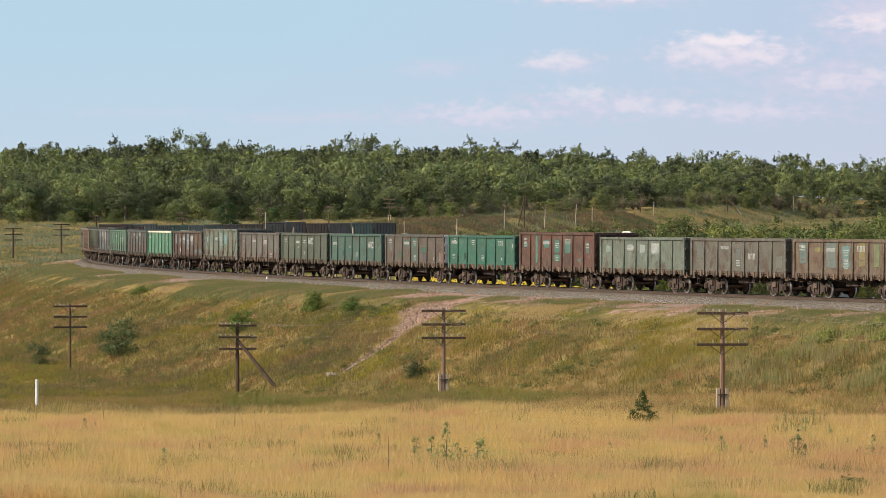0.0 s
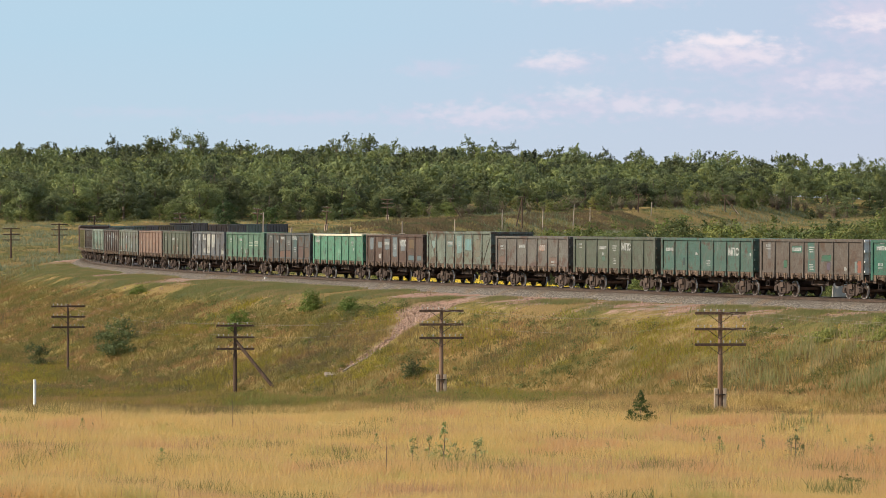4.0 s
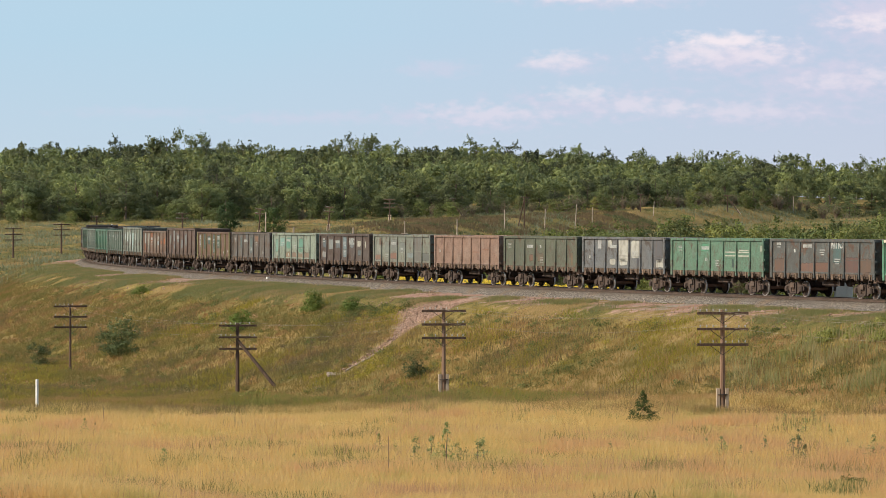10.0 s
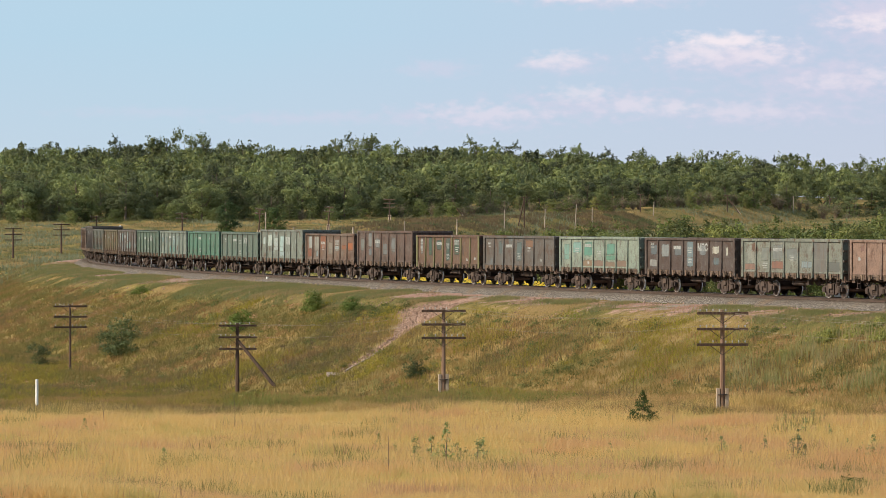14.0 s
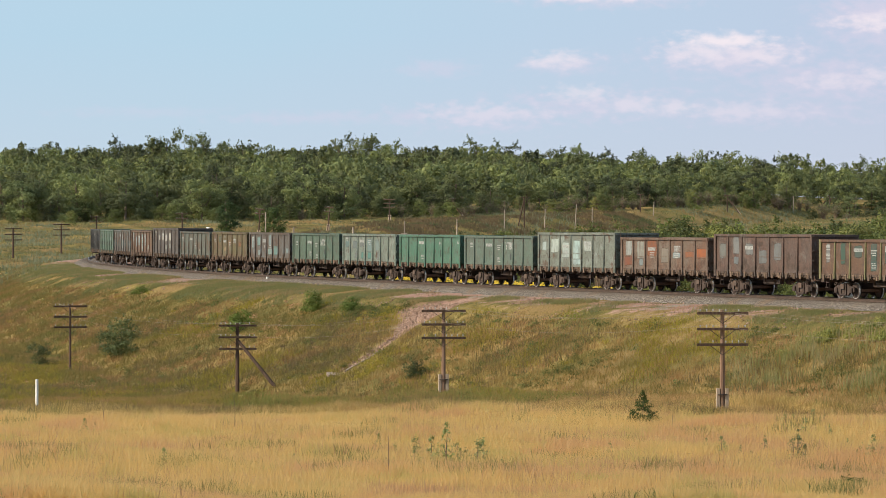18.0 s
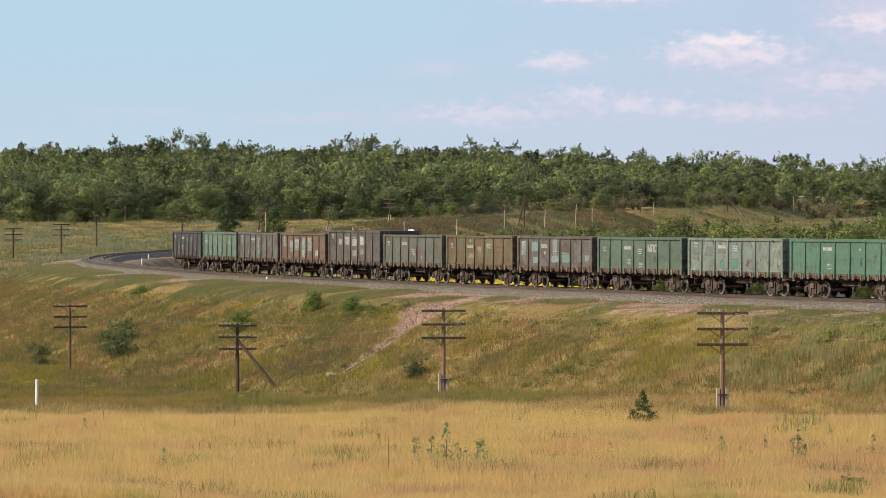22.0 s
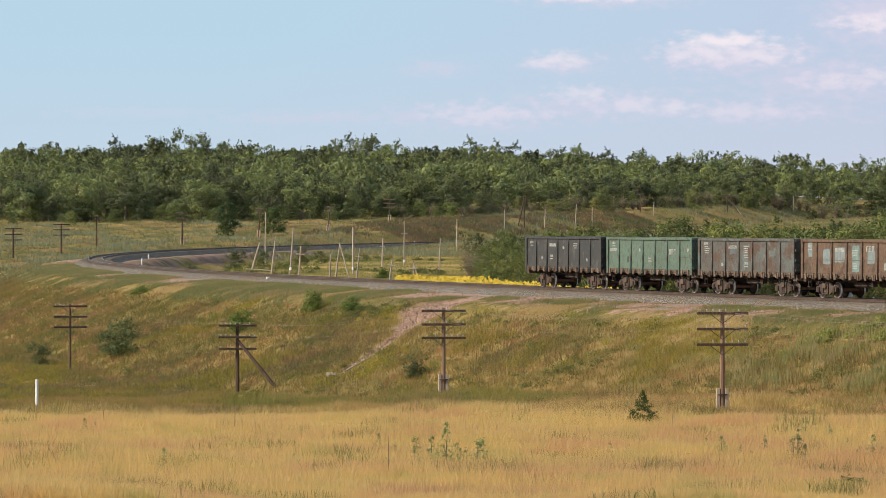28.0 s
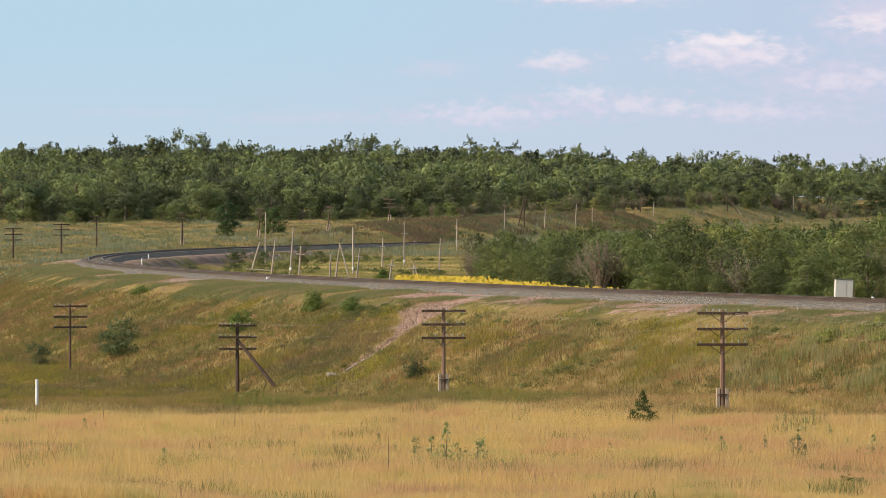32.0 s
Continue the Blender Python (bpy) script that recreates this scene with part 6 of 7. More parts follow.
def twig_meshes(seed, tall, wide, n, leaf, per=4):
    """A half-bare bush: fanning stems, each with forking twigs, a few leaves at their tips."""
    rs = np.random.RandomState(seed)
    t, tips = Build(), []
    for k in range(n):
        a, o = rs.uniform(0, 2 * pi), rs.uniform(0.1, 0.5) * wide
        h = tall * rs.uniform(0.55, 1.0) * (1 - 0.35 * o / (0.5 * wide))
        p = [Vector((0.1 * o * cos(a), 0.1 * o * sin(a), -0.1)), Vector((0.45 * o * cos(a), 0.45 * o * sin(a), h * 0.55)), Vector((o * cos(a), o * sin(a), h))]
        t.tube(p, [0.009 * tall, 0.006 * tall, 0.002 * tall], 3, caps=False)
        for j in range(5):
            q = p[1].lerp(p[2], rs.uniform(-0.3, 0.9))
            e = q + Vector((rs.normal(0, 0.09) * wide, rs.normal(0, 0.09) * wide, rs.uniform(-0.06, 0.16) * tall))
            t.tube([q, e], [0.004 * tall, 0.0018 * tall], 3, caps=False)
            tips.append(e)
    c = np.repeat(np.array(tips), per, 0) + rs.normal(0, 0.03 * tall, (len(tips) * per, 3))
    V, F = cards(rs, c, rs.normal(size=c.shape) + np.array([0, 0, 0.5]), 0.028 * tall)
    return t.mesh("stem", TWIG), big_mesh("crown", V, F, leaf)


def plant(kinds, rs, x, y, name, label, category, group, scale=None):
    trunk, crown = kinds[rs.randint(len(kinds))]
    ob = tagged(new(name), label, category, group)
    k = scale or rs.uniform(0.8, 1.2)
    ob.matrix_basis = pose(x, y, gz(x, y), 0, 0, rs.uniform(0, 360)) @ Matrix.Diagonal((k, k, k * rs.uniform(0.9, 1.1), 1))
    part(trunk.name.split(".")[0], trunk, ob)
    part("crown", crown, ob)
    return ob


rsv = np.random.RandomState(11)
LEAF_GREYB = leaves("grey_bush_leaves", (0.064, 0.080, 0.042), (0.100, 0.116, 0.061), (0.102, 0.110, 0.052), 0.15)
LEAF_LONE = leaves("lone_tree_leaves", (0.052, 0.08, 0.034), (0.085, 0.115, 0.048), (0.10, 0.12, 0.05), 0.1)
LONE = [tree_meshes(145 + i, 8.0, 6.0, 90, 60, 0.20, LEAF_LONE, -0.08, 3, 0.6, 4) for i in range(2)]
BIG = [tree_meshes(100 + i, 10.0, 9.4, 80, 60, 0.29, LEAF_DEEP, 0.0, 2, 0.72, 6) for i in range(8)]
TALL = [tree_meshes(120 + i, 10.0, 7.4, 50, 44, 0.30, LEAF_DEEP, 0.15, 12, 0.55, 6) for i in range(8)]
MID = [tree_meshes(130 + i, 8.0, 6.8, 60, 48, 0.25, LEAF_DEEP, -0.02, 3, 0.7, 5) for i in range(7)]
SHRUB = [tree_meshes(160 + i, 5.0, 4.9, 95, 54, 0.135, LEAF_BUSH, -0.05, 5, 0.75, 5) for i in range(8)]
SHRUB_DEEP = [tree_meshes(170 + i, 5.0, 4.8, 60, 36, 0.19, LEAF_BUSH, 0.0, 5, 0.7, 5) for i in range(6)]
BARE = [twig_meshes(180 + i, 4.6, 4.4, 60, LEAF_SAGE, 2) for i in range(3)]
SMALL = [tree_meshes(190 + i, 1.12, 2.15, 90, 40, 0.075, LEAF_GREEN, -0.3, 3, 0.55, 5) for i in range(4)]
SAPLING = [tree_meshes(240, 1.35, 1.45, 80, 34, 0.055, LEAF_DARK, -0.15, 8, 0.5, 4, True)]
GREYB = [tree_meshes(200 + i, 2.0, 2.9, 100, 40, 0.09, LEAF_GREYB, -0.2, 8, 0.5, 6) for i in range(3)]


def wood_edge(x):
    """Northing of the forest's front edge."""
    return np.interp(x, [-140, -95, -50, -20, 0, 40, 80, 150], [862, 862, 880, 890, 925, 1000, 1050, 1090])


# the front ranks of the forest, tree by tree
for k in range(180):
    x = -112 + 262 * (k + rsv.uniform(-0.4, 0.4)) / 180
    y = wood_edge(x) + rsv.uniform(0, 30)
    if abs(x) > y * 0.106:
        continue
    plant(BIG if x < 5 and rsv.rand() < 0.7 else MID, rsv, x, y, "tree", "leafy deciduous tree at the forest edge", "tree", "trees of the forest edge", rsv.choice((0.4, 0.55, 0.7, 0.8, 0.95, 1.08)) * (1.0 if x < 10 else 0.9))


for k in range(90):
    x = rsv.uniform(-105, 120)
    y = wood_edge(x) + rsv.uniform(-12, 6)
    if abs(x) < y * 0.106:
        plant(SHRUB_DEEP, rsv, x, y, "bush", "low leafy bush at the forest's edge", "bush", "bushes of the forest edge", rsv.uniform(0.35, 0.8))


for k in range(70):
    x = -30 + 160 * (k + rsv.uniform(-0.5, 0.5)) / 70
    y = wood_edge(x) + rsv.uniform(-6, 3)
    if abs(x) < y * 0.106 and (x > 5 or k % 3 == 0):
        plant(BARE, rsv, x, y, "bush", "half-bare grey bush at the forest's foot", "bush", "bushes of the forest edge", rsv.uniform(0.55, 0.95))


def far_wood():
    """The wood behind, too many trees to count."""
    rs = np.random.RandomState(21)
    Vs, Fs, tones, base = [], [], [], 0
    pool = []
    for i in range(10):
        r2 = np.random.RandomState(300 + i)
        pool.append(crown_leaves(r2, crown_clumps(r2, 8.5, 7.8, 0.1, 40, 0.68, 5)[0], 23, 0.45, 8.5, 3))
    y = 905.0
    while y < 1900:
        half = y * 0.108
        step = 5.2 if y < 1100 else 6.5
        for x in np.arange(-half, half, step):
            xx, yy = x + rs.uniform(-2.5, 2.5), y + rs.uniform(-6, 6)
            if yy < wood_edge(xx) + 22:
                continue
            V, F = pool[rs.randint(10)]
            a, k = rs.uniform(0, 2 * pi), rs.uniform(0.75, 1.26) * (1.0 if xx > 20 else 1.06)
            R = np.array([[cos(a), -sin(a), 0], [sin(a), cos(a), 0], [0, 0, rs.uniform(0.85, 1.2)]]) * k
            Vs.append(V @ R.T + np.array([xx, yy, gz(xx, yy)]))
            Fs.append(F + base)
            tones.append(np.full(len(V), rs.uniform(0.0, 1.0)))
            base += len(V)
        y += 15 if y < 1100 else 24 if y < 1400 else 36
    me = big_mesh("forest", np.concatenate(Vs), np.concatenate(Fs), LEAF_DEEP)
    me.attributes.new("tone", "FLOAT", "POINT").data.foreach_set("value", np.concatenate(tones).astype(np.float32))
    tagged(new("forest", me), "dense mixed deciduous forest over the rising hill", "forest", kind="stuff")


far_wood()

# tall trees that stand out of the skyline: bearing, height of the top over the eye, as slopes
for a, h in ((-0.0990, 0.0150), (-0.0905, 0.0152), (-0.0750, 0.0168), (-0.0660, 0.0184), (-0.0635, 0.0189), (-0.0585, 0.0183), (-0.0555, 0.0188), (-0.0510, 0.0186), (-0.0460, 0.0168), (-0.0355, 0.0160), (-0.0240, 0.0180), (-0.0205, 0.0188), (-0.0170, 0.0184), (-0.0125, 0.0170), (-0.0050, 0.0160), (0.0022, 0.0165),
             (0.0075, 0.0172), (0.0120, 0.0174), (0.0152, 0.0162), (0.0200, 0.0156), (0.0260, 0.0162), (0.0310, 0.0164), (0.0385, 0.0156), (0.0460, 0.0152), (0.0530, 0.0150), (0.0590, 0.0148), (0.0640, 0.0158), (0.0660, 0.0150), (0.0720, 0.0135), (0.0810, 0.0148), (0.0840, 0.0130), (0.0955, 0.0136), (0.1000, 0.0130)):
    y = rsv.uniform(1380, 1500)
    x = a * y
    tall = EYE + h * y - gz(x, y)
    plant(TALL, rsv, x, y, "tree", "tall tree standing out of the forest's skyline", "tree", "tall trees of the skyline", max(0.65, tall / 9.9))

# the thicket inside the bend
count = 0
taken = []
for k in range(2600):
    y = rsv.uniform(268, 500)
    x = rsv.uniform(0, 56)
    d, s = beside(x, y)
    left = np.interp(y, [300, 400, 430, 500], [14, 4.2, 1.6, 3.5])
    if d[0] > -21.5 or x < left or x > y * 0.108 or any((x - a) ** 2 + (y - b) ** 2 < 9.5 for a, b in taken):
        continue
    taken.append((x, y))
    bare = rsv.rand() < 0.14
    plant(BARE if bare else SHRUB if d[0] > -34 else SHRUB_DEEP, rsv, x, y, "shrub", "half-bare twiggy grey shrub" if bare else "dense leafy green shrub of the line-side thicket", "shrub", "shrubs of the thicket", rsv.uniform(0.6, 1.25) * (0.8 + 0.25 * np.clip((x - 5) / 40, 0, 1)))
    count += 1
    if count > 205:
        break
for k in range(45):
    y = rsv.uniform(500, 700)
    x = rsv.uniform(y * 0.012, y * 0.108)
    d, s = beside(x, y)
    if d[0] > -12:
        continue
    plant(SHRUB_DEEP, rsv, x, y, "shrub", "leafy green shrub deep in the thicket", "shrub", "shrubs of the thicket", rsv.uniform(0.5, 0.85))

for k in range(95):
    s = rsv.uniform(-75, 112)
    x, y, _ = (float(q) for q in on_line(s, -rsv.uniform(20.0, 23.5)))
    if x > np.interp(y, [300, 400, 430, 500], [13, 4.2, 1.6, 3.5]) and x < y * 0.108:
        plant(SHRUB, rsv, x, y, "shrub", "low bright green shrub along the thicket's front", "shrub", "shrubs of the thicket", rsv.uniform(0.25, 0.55))

# grey, half-dead bushes in the thicket's front
for x, y, k in ((12.5, 346.0, 1.15), (13.7, 346.5, 0.95), (22.2, 321.5, 0.85), (11.6, 353.0, 0.9)):
    plant(BARE, rsv, x, y, "shrub", "large grey half-dead shrub with drooping twigs", "shrub", "shrubs of the thicket", k)

# single trees and bushes that stand apart
for x, y, kind, k, label in ((-37.4, 748, LONE, 0.92, "lone leafy tree in the grass beyond the bend"), (-30.2, 772, LONE, 0.92, "lone leafy tree in the grass beyond the bend")):
    plant(kind, rsv, x, y, "tree", label, "tree", "", k)
for x, y, kind, k, label in ((-24.1, 324.3, GREYB, 1.25, "grey-green rounded bush on the bank"), (-30.1, 325.7, GREYB, 0.72, "low dark bush on the bank"), (-15.0, 316, SMALL, 1.1, "green bush on the bank behind a pole"),
                             (-6.5, 306.7, SMALL, 0.95, "bright green bush at the top of the bank"), (-9.5, 313.7, SMALL, 1.0, "bright green bush at the top of the bank"), (-25.4, 364.5, SMALL, 0.75, "green bush at the top of the bank"),
                             (-1.7, 269, GREYB, 0.62, "dark green weed bush by a pole"), (8.9, 192.7, SAPLING, 1.0, "small dark green sapling in the dry grass"), (-6.0, 436, SMALL, 0.95, "round green bush inside the bend"),
                             (-18.5, 566, SHRUB, 0.5, "green bush inside the bend"), (-16.0, 570, SHRUB, 0.4, "green bush inside the bend"), (-30, 520, GREYB, 0.8, "grey bush inside the bend"), (-26, 540, GREYB, 1.0, "grey bush inside the bend"), (-22, 530, GREYB, 0.9, "grey bush inside the bend"),
                             (2.0, 905, SHRUB, 0.8, "bush in the far meadow"), (-1.0, 890, SHRUB, 0.6, "bush in the far meadow"), (24.0, 945, SHRUB, 0.7, "bush in the far meadow"), (-72, 840, SHRUB, 0.6, "bush in the far meadow"), (-45, 862, SHRUB, 0.6, "bush in the far meadow"), (36, 960, SHRUB, 0.9, "bush in the far meadow"), (58, 1000, SHRUB, 0.9, "bush in the far meadow")):
    plant(kind, rsv, x, y, "bush", label, "bush", "", k)


WEEDS = [(0.11, 146.5, 1.53), (-0.98, 154.0, 0.94), (0.6, 149.25, 0.58), (1.39, 150.0, 1.06), (9.73, 151.5, 0.73), (11.75, 143.5, 1.12), (14.85, 177.75, 0.7), (14.37, 182.0, 0.59), (-14.73, 178.25, 0.7), (-8.84, 137.25, 0.68), (15.6, 182.5, 0.71), (10.46, 147.0, 0.33), (13.08, 164.25, 0.43), (3.81, 241.5, 0.47), (3.28, 143.0, 0.37), (6.51, 136.5, 0.36), (-14.3, 165.25, 0.22), (-5.14, 149.25, 0.39), (16.55, 232.5, 0.61), (-8.1, 277.5, 0.65), (6.01, 155.75, 0.41), (15.07, 161.5, 0.53), (14.06, 141.75, 0.83)]
RODS = [(-1.6, 126.25, 1.17), (-8.61, 179.0, 1.2), (-14.63, 186.5, 0.81), (9.91, 187.25, 0.64)]
for x, y, k in ((11.0, 116.2, 0.42), (11.9, 117.0, 0.34), (10.3, 115.6, 0.28)):
    plant(SMALL, rsv, x, y, "bush", "leafy green bramble in the near grass", "bush", "", k)
THISTLE = [tree_meshes(220 + i, 1.0, 0.8, 56, 6, 0.042, LEAF_SAGE, 0.0, 6, 0.2, 4, True) for i in range(4)]
for x, y, k in WEEDS:
    plant(THISTLE, rsv, x, y, "thistle", "grey-green thistle standing in the dry grass", "weed", "thistles in the field", k)
    for j in range(3 if k > 0.5 else 1):
        plant(THISTLE, rsv, x + rsv.normal(0, 0.55), y + rsv.normal(0, 2.0), "thistle", "small grey-green thistle in the dry grass", "weed", "thistles in the field", k * rsv.uniform(0.4, 0.75))
for x, y, h in RODS:
    rod = tagged(new("stake", Build().tube([(0, 0, -0.1), (0.02, 0, h * 0.5), (0.0, 0, h)], [0.014, 0.012, 0.009], 6).mesh("stake", BARK)), "thin dark dry stake upright in the grass", "stake", "stakes in the field")
    rod.location = (x, y, gz(x, y))

# ---- grass and herbs, as stuff ----
def straw_mat(name, a, b, c, d, at=0.56, where=0.12):
    n = Nodes(name)
    p = n.position()
    i = n.island()
    col = n.mix(i, a, b)
    col = n.mix(n.ramp(n.noise(p, where, 4, 0.6), at, at + 0.08), col, c)
    col = n.mix(n.ramp(n.noise(p, where * 2.3, 4, 0.6), at + 0.04, at + 0.12), col, d)
    n.done(col, 0.8, 0, 0.15)
    tr = n.t.nodes.new("ShaderNodeBsdfTranslucent")
    n.set(tr.inputs[0], col)
    ms = n.t.nodes.new("ShaderNodeMixShader")
    ms.inputs[0].default_value = 0.45
    n.t.links.new(n.bsdf.outputs[0], ms.inputs[1])
    n.t.links.new(tr.outputs[0], ms.inputs[2])
    n.t.links.new(ms.outputs[0], n.out.inputs[0])
    return n.mat


DRY = straw_mat("dry_grass", (0.635, 0.44, 0.175), (0.71, 0.50, 0.21), (0.64, 0.395, 0.195), (0.54, 0.43, 0.16), 0.5, 0.16)
BANK_GREEN = straw_mat("green_bank_grass", (0.212, 0.168, 0.055), (0.285, 0.213, 0.078), (0.335, 0.198, 0.088), (0.20, 0.175, 0.052), 0.5, 0.16)
BANK = straw_mat("bank_grass", (0.31, 0.212, 0.075), (0.42, 0.29, 0.11), (0.42, 0.25, 0.11), (0.27, 0.215, 0.070), 0.5, 0.14)
MEADOW = straw_mat("meadow_grass", (0.16, 0.165, 0.07), (0.24, 0.22, 0.10), (0.30, 0.22, 0.10), (0.20, 0.23, 0.135), 0.48, 0.06)
HERB = straw_mat("green_herbs", (0.115, 0.14, 0.045), (0.19, 0.205, 0.075), (0.22, 0.20, 0.07), (0.15, 0.175, 0.07))
REED = straw_mat("reeds", (0.25, 0.255, 0.09), (0.40, 0.36, 0.17), (0.42, 0.33, 0.17), (0.21, 0.22, 0.075), 0.5, 0.3)
YELLOW = straw_mat("yellow_herbs", (0.26, 0.22, 0.04), (0.40, 0.32, 0.05), (0.20, 0.21, 0.05), (0.32, 0.27, 0.06))
BROWN = straw_mat("seed_heads", (0.42, 0.25, 0.14), (0.52, 0.33, 0.19), (0.46, 0.28, 0.16), (0.46, 0.30, 0.15))
BENCH = straw_mat("bench_turf", (0.205, 0.205, 0.078), (0.285, 0.265, 0.11), (0.35, 0.27, 0.13), (0.24, 0.25, 0.12), 0.5, 0.3)
WEED = straw_mat("dark_weeds", (0.09, 0.105, 0.034), (0.16, 0.165, 0.056), (0.20, 0.17, 0.065), (0.14, 0.155, 0.055))
FRESH = straw_mat("fresh_grass", (0.20, 0.22, 0.06), (0.31, 0.29, 0.085), (0.28, 0.23, 0.08), (0.17, 0.19, 0.06))
GREYWEED = straw_mat("grey_weeds", (0.19, 0.21, 0.12), (0.29, 0.30, 0.19), (0.30, 0.26, 0.14), (0.20, 0.22, 0.13))
SCRUB = straw_mat("scrub", (0.13, 0.10, 0.06), (0.21, 0.155, 0.085), (0.21, 0.148, 0.085), (0.13, 0.14, 0.065), 0.5, 0.06)


def blades(name, label, x, y, tall, wide, lean, mat, rs, category="grass", base=0.0):
    """One three-sided blade a point, thin, leaning by chance and a little to the wind."""
    n = len(x)
    z = ground_z(x, y) - path_mask(x, y) * 0.3 + base
    d, _ = beside(x, y)
    tall = tall * np.where(d > 0, np.clip(0.15 + (d - 8.6) / 5.0, 0.18, 1.0), 1.0) if name.startswith("bank") else tall
    h = tall * rs.uniform(0.55, 1.25, n)
    a = rs.uniform(0, 2 * pi, n)
    w = wide * rs.uniform(0.6, 1.4, n)
    dx, dy = np.cos(a) * w / 2, np.sin(a) * w / 2 * 0.4
    tx, ty = rs.normal(0.03, lean, n) * h, rs.normal(0, lean, n) * h
    V = np.stack([np.stack([x - dx, y - dy, z - 0.05], 1), np.stack([x + dx, y + dy, z - 0.05], 1), np.stack([x + tx, y + ty, z + h], 1)], 1).reshape(-1, 3)
    i = np.arange(n) * 3
    me = big_mesh(name, V, np.stack([i, i + 1, i + 2], 1), mat)
    return tagged(new(name, me), label, category, kind="stuff")


def clumped(rs, n, x, y, spread):
    """Points gathered into tussocks round the given ones."""
    k = rs.randint(len(x), size=n)
    return x[k] + rs.normal(0, spread, n), y[k] + rs.normal(0, spread, n)


def fan(rs, n, lo, hi, power=1.0, left=-0.107, right=0.107):
    """Points in the stretch between two northings, evenly over the ground."""
    y = np.sqrt(rs.uniform(lo * lo, hi * hi, n)) if power == 1.0 else lo + (hi - lo) * rs.uniform(0, 1, n) ** power
    return y * rs.uniform(left, right, n), y


def keep(x, y, ok):
    return x[ok], y[ok]


rg = np.random.RandomState(31)
tx, ty = fan(rg, 30000, 98, 246, 1.25)
d, s = beside(tx, ty)
tx, ty = keep(tx, ty, (d > 20) & (ty < 214 + 22 * np.clip((tx + 6) / 12, 0, 1) + 3 * rg.rand(len(tx))))
gx1, gy1 = clumped(rg, 660000, tx, ty, 0.32)
blades("dry_grass", "tall golden dry steppe grass of the field", gx1, gy1, 0.20 + 0.38 * vnoise(gx1, gy1 * 0.35, 2.2, 21), 0.017, 0.5, DRY, rg)
w = vnoise(tx, ty * 0.4, 3.0, 11)
sx, sy = keep(tx, ty, w > 0.56)
gx1, gy1 = clumped(rg, 17000, sx, sy, 0.45)
blades("seed_stalks", "reddish-brown dry seed stalks among the grass", gx1, gy1, 0.52, 0.02, 0.2, BROWN, rg, "stalks")
sx, sy = keep(tx, ty, (vnoise(tx, ty * 0.4, 2.6, 12) > 0.66))
gx1, gy1 = clumped(rg, 14000, sx, sy, 0.25)
blades("field_herbs", "low green herbs scattered through the dry field", gx1, gy1, 0.4, 0.04, 0.35, HERB, rg, "herbs")

# the bank, the gully and the slope beyond
bx, by = fan(rg, 90000, 190, 470)
d, s = beside(bx, by)
on = (d > 8.0 + np.where(bx > 0, 1.6, 3.0) * vnoise(bx, by * 0.6, 3.0, 22)) & (d < 60) & (by > 208) & (path_mask(bx, by) < 0.2) & (path_mask(bx, by + 1.8) < 0.5)
bx, by = keep(bx, by, on)
gx1, gy1 = clumped(rg, 380000, bx, by, 0.28)
green = gx1 < -5 + 9 * (vnoise(gx1, gy1 * 0.5, 6.0, 25) - 0.5) - 4 * (gy1 < 275)
blades("bank_grass", "rough tawny and straw-coloured grass on the embankment", gx1[~green], gy1[~green], 0.40, 0.03, 0.36, BANK, rg)
blades("bank_sward", "rough olive-green grass on the embankment", gx1[green], gy1[green], 0.36, 0.032, 0.42, BANK_GREEN, rg)
w = vnoise(bx, by * 0.5, 4.0, 13)
sx, sy = keep(bx, by, w > 0.58)
gx1, gy1 = clumped(rg, 26000, sx, sy, 0.45)
blades("bank_herbs", "clumps of dark green weeds on the embankment", gx1, gy1, 0.34, 0.05, 0.7, WEED, rg, "herbs")
sx, sy = keep(bx, by, (vnoise(bx, by * 0.5, 3.5, 14) > 0.57) & (by > 240) & (by < 330))
gx1, gy1 = clumped(rg, 44000, sx, sy, 0.3)
blades("yellow_weeds", "yellow-flowering weeds on the lower bank", gx1, gy1, 0.36, 0.045, 0.6, YELLOW, rg, "herbs")
sx, sy = keep(bx, by, (vnoise(bx, by * 0.5, 5.0, 15) + 0.16 * np.exp(-((bx + 7) / 3.5) ** 2 - ((by - 290) / 9) ** 2) > 0.585))
gx1, gy1 = clumped(rg, 46000, sx, sy, 0.3)
blades("bank_stalks", "brown dead stalks on the bank", gx1, gy1, 0.45, 0.03, 0.14, SCRUB, rg, "stalks")
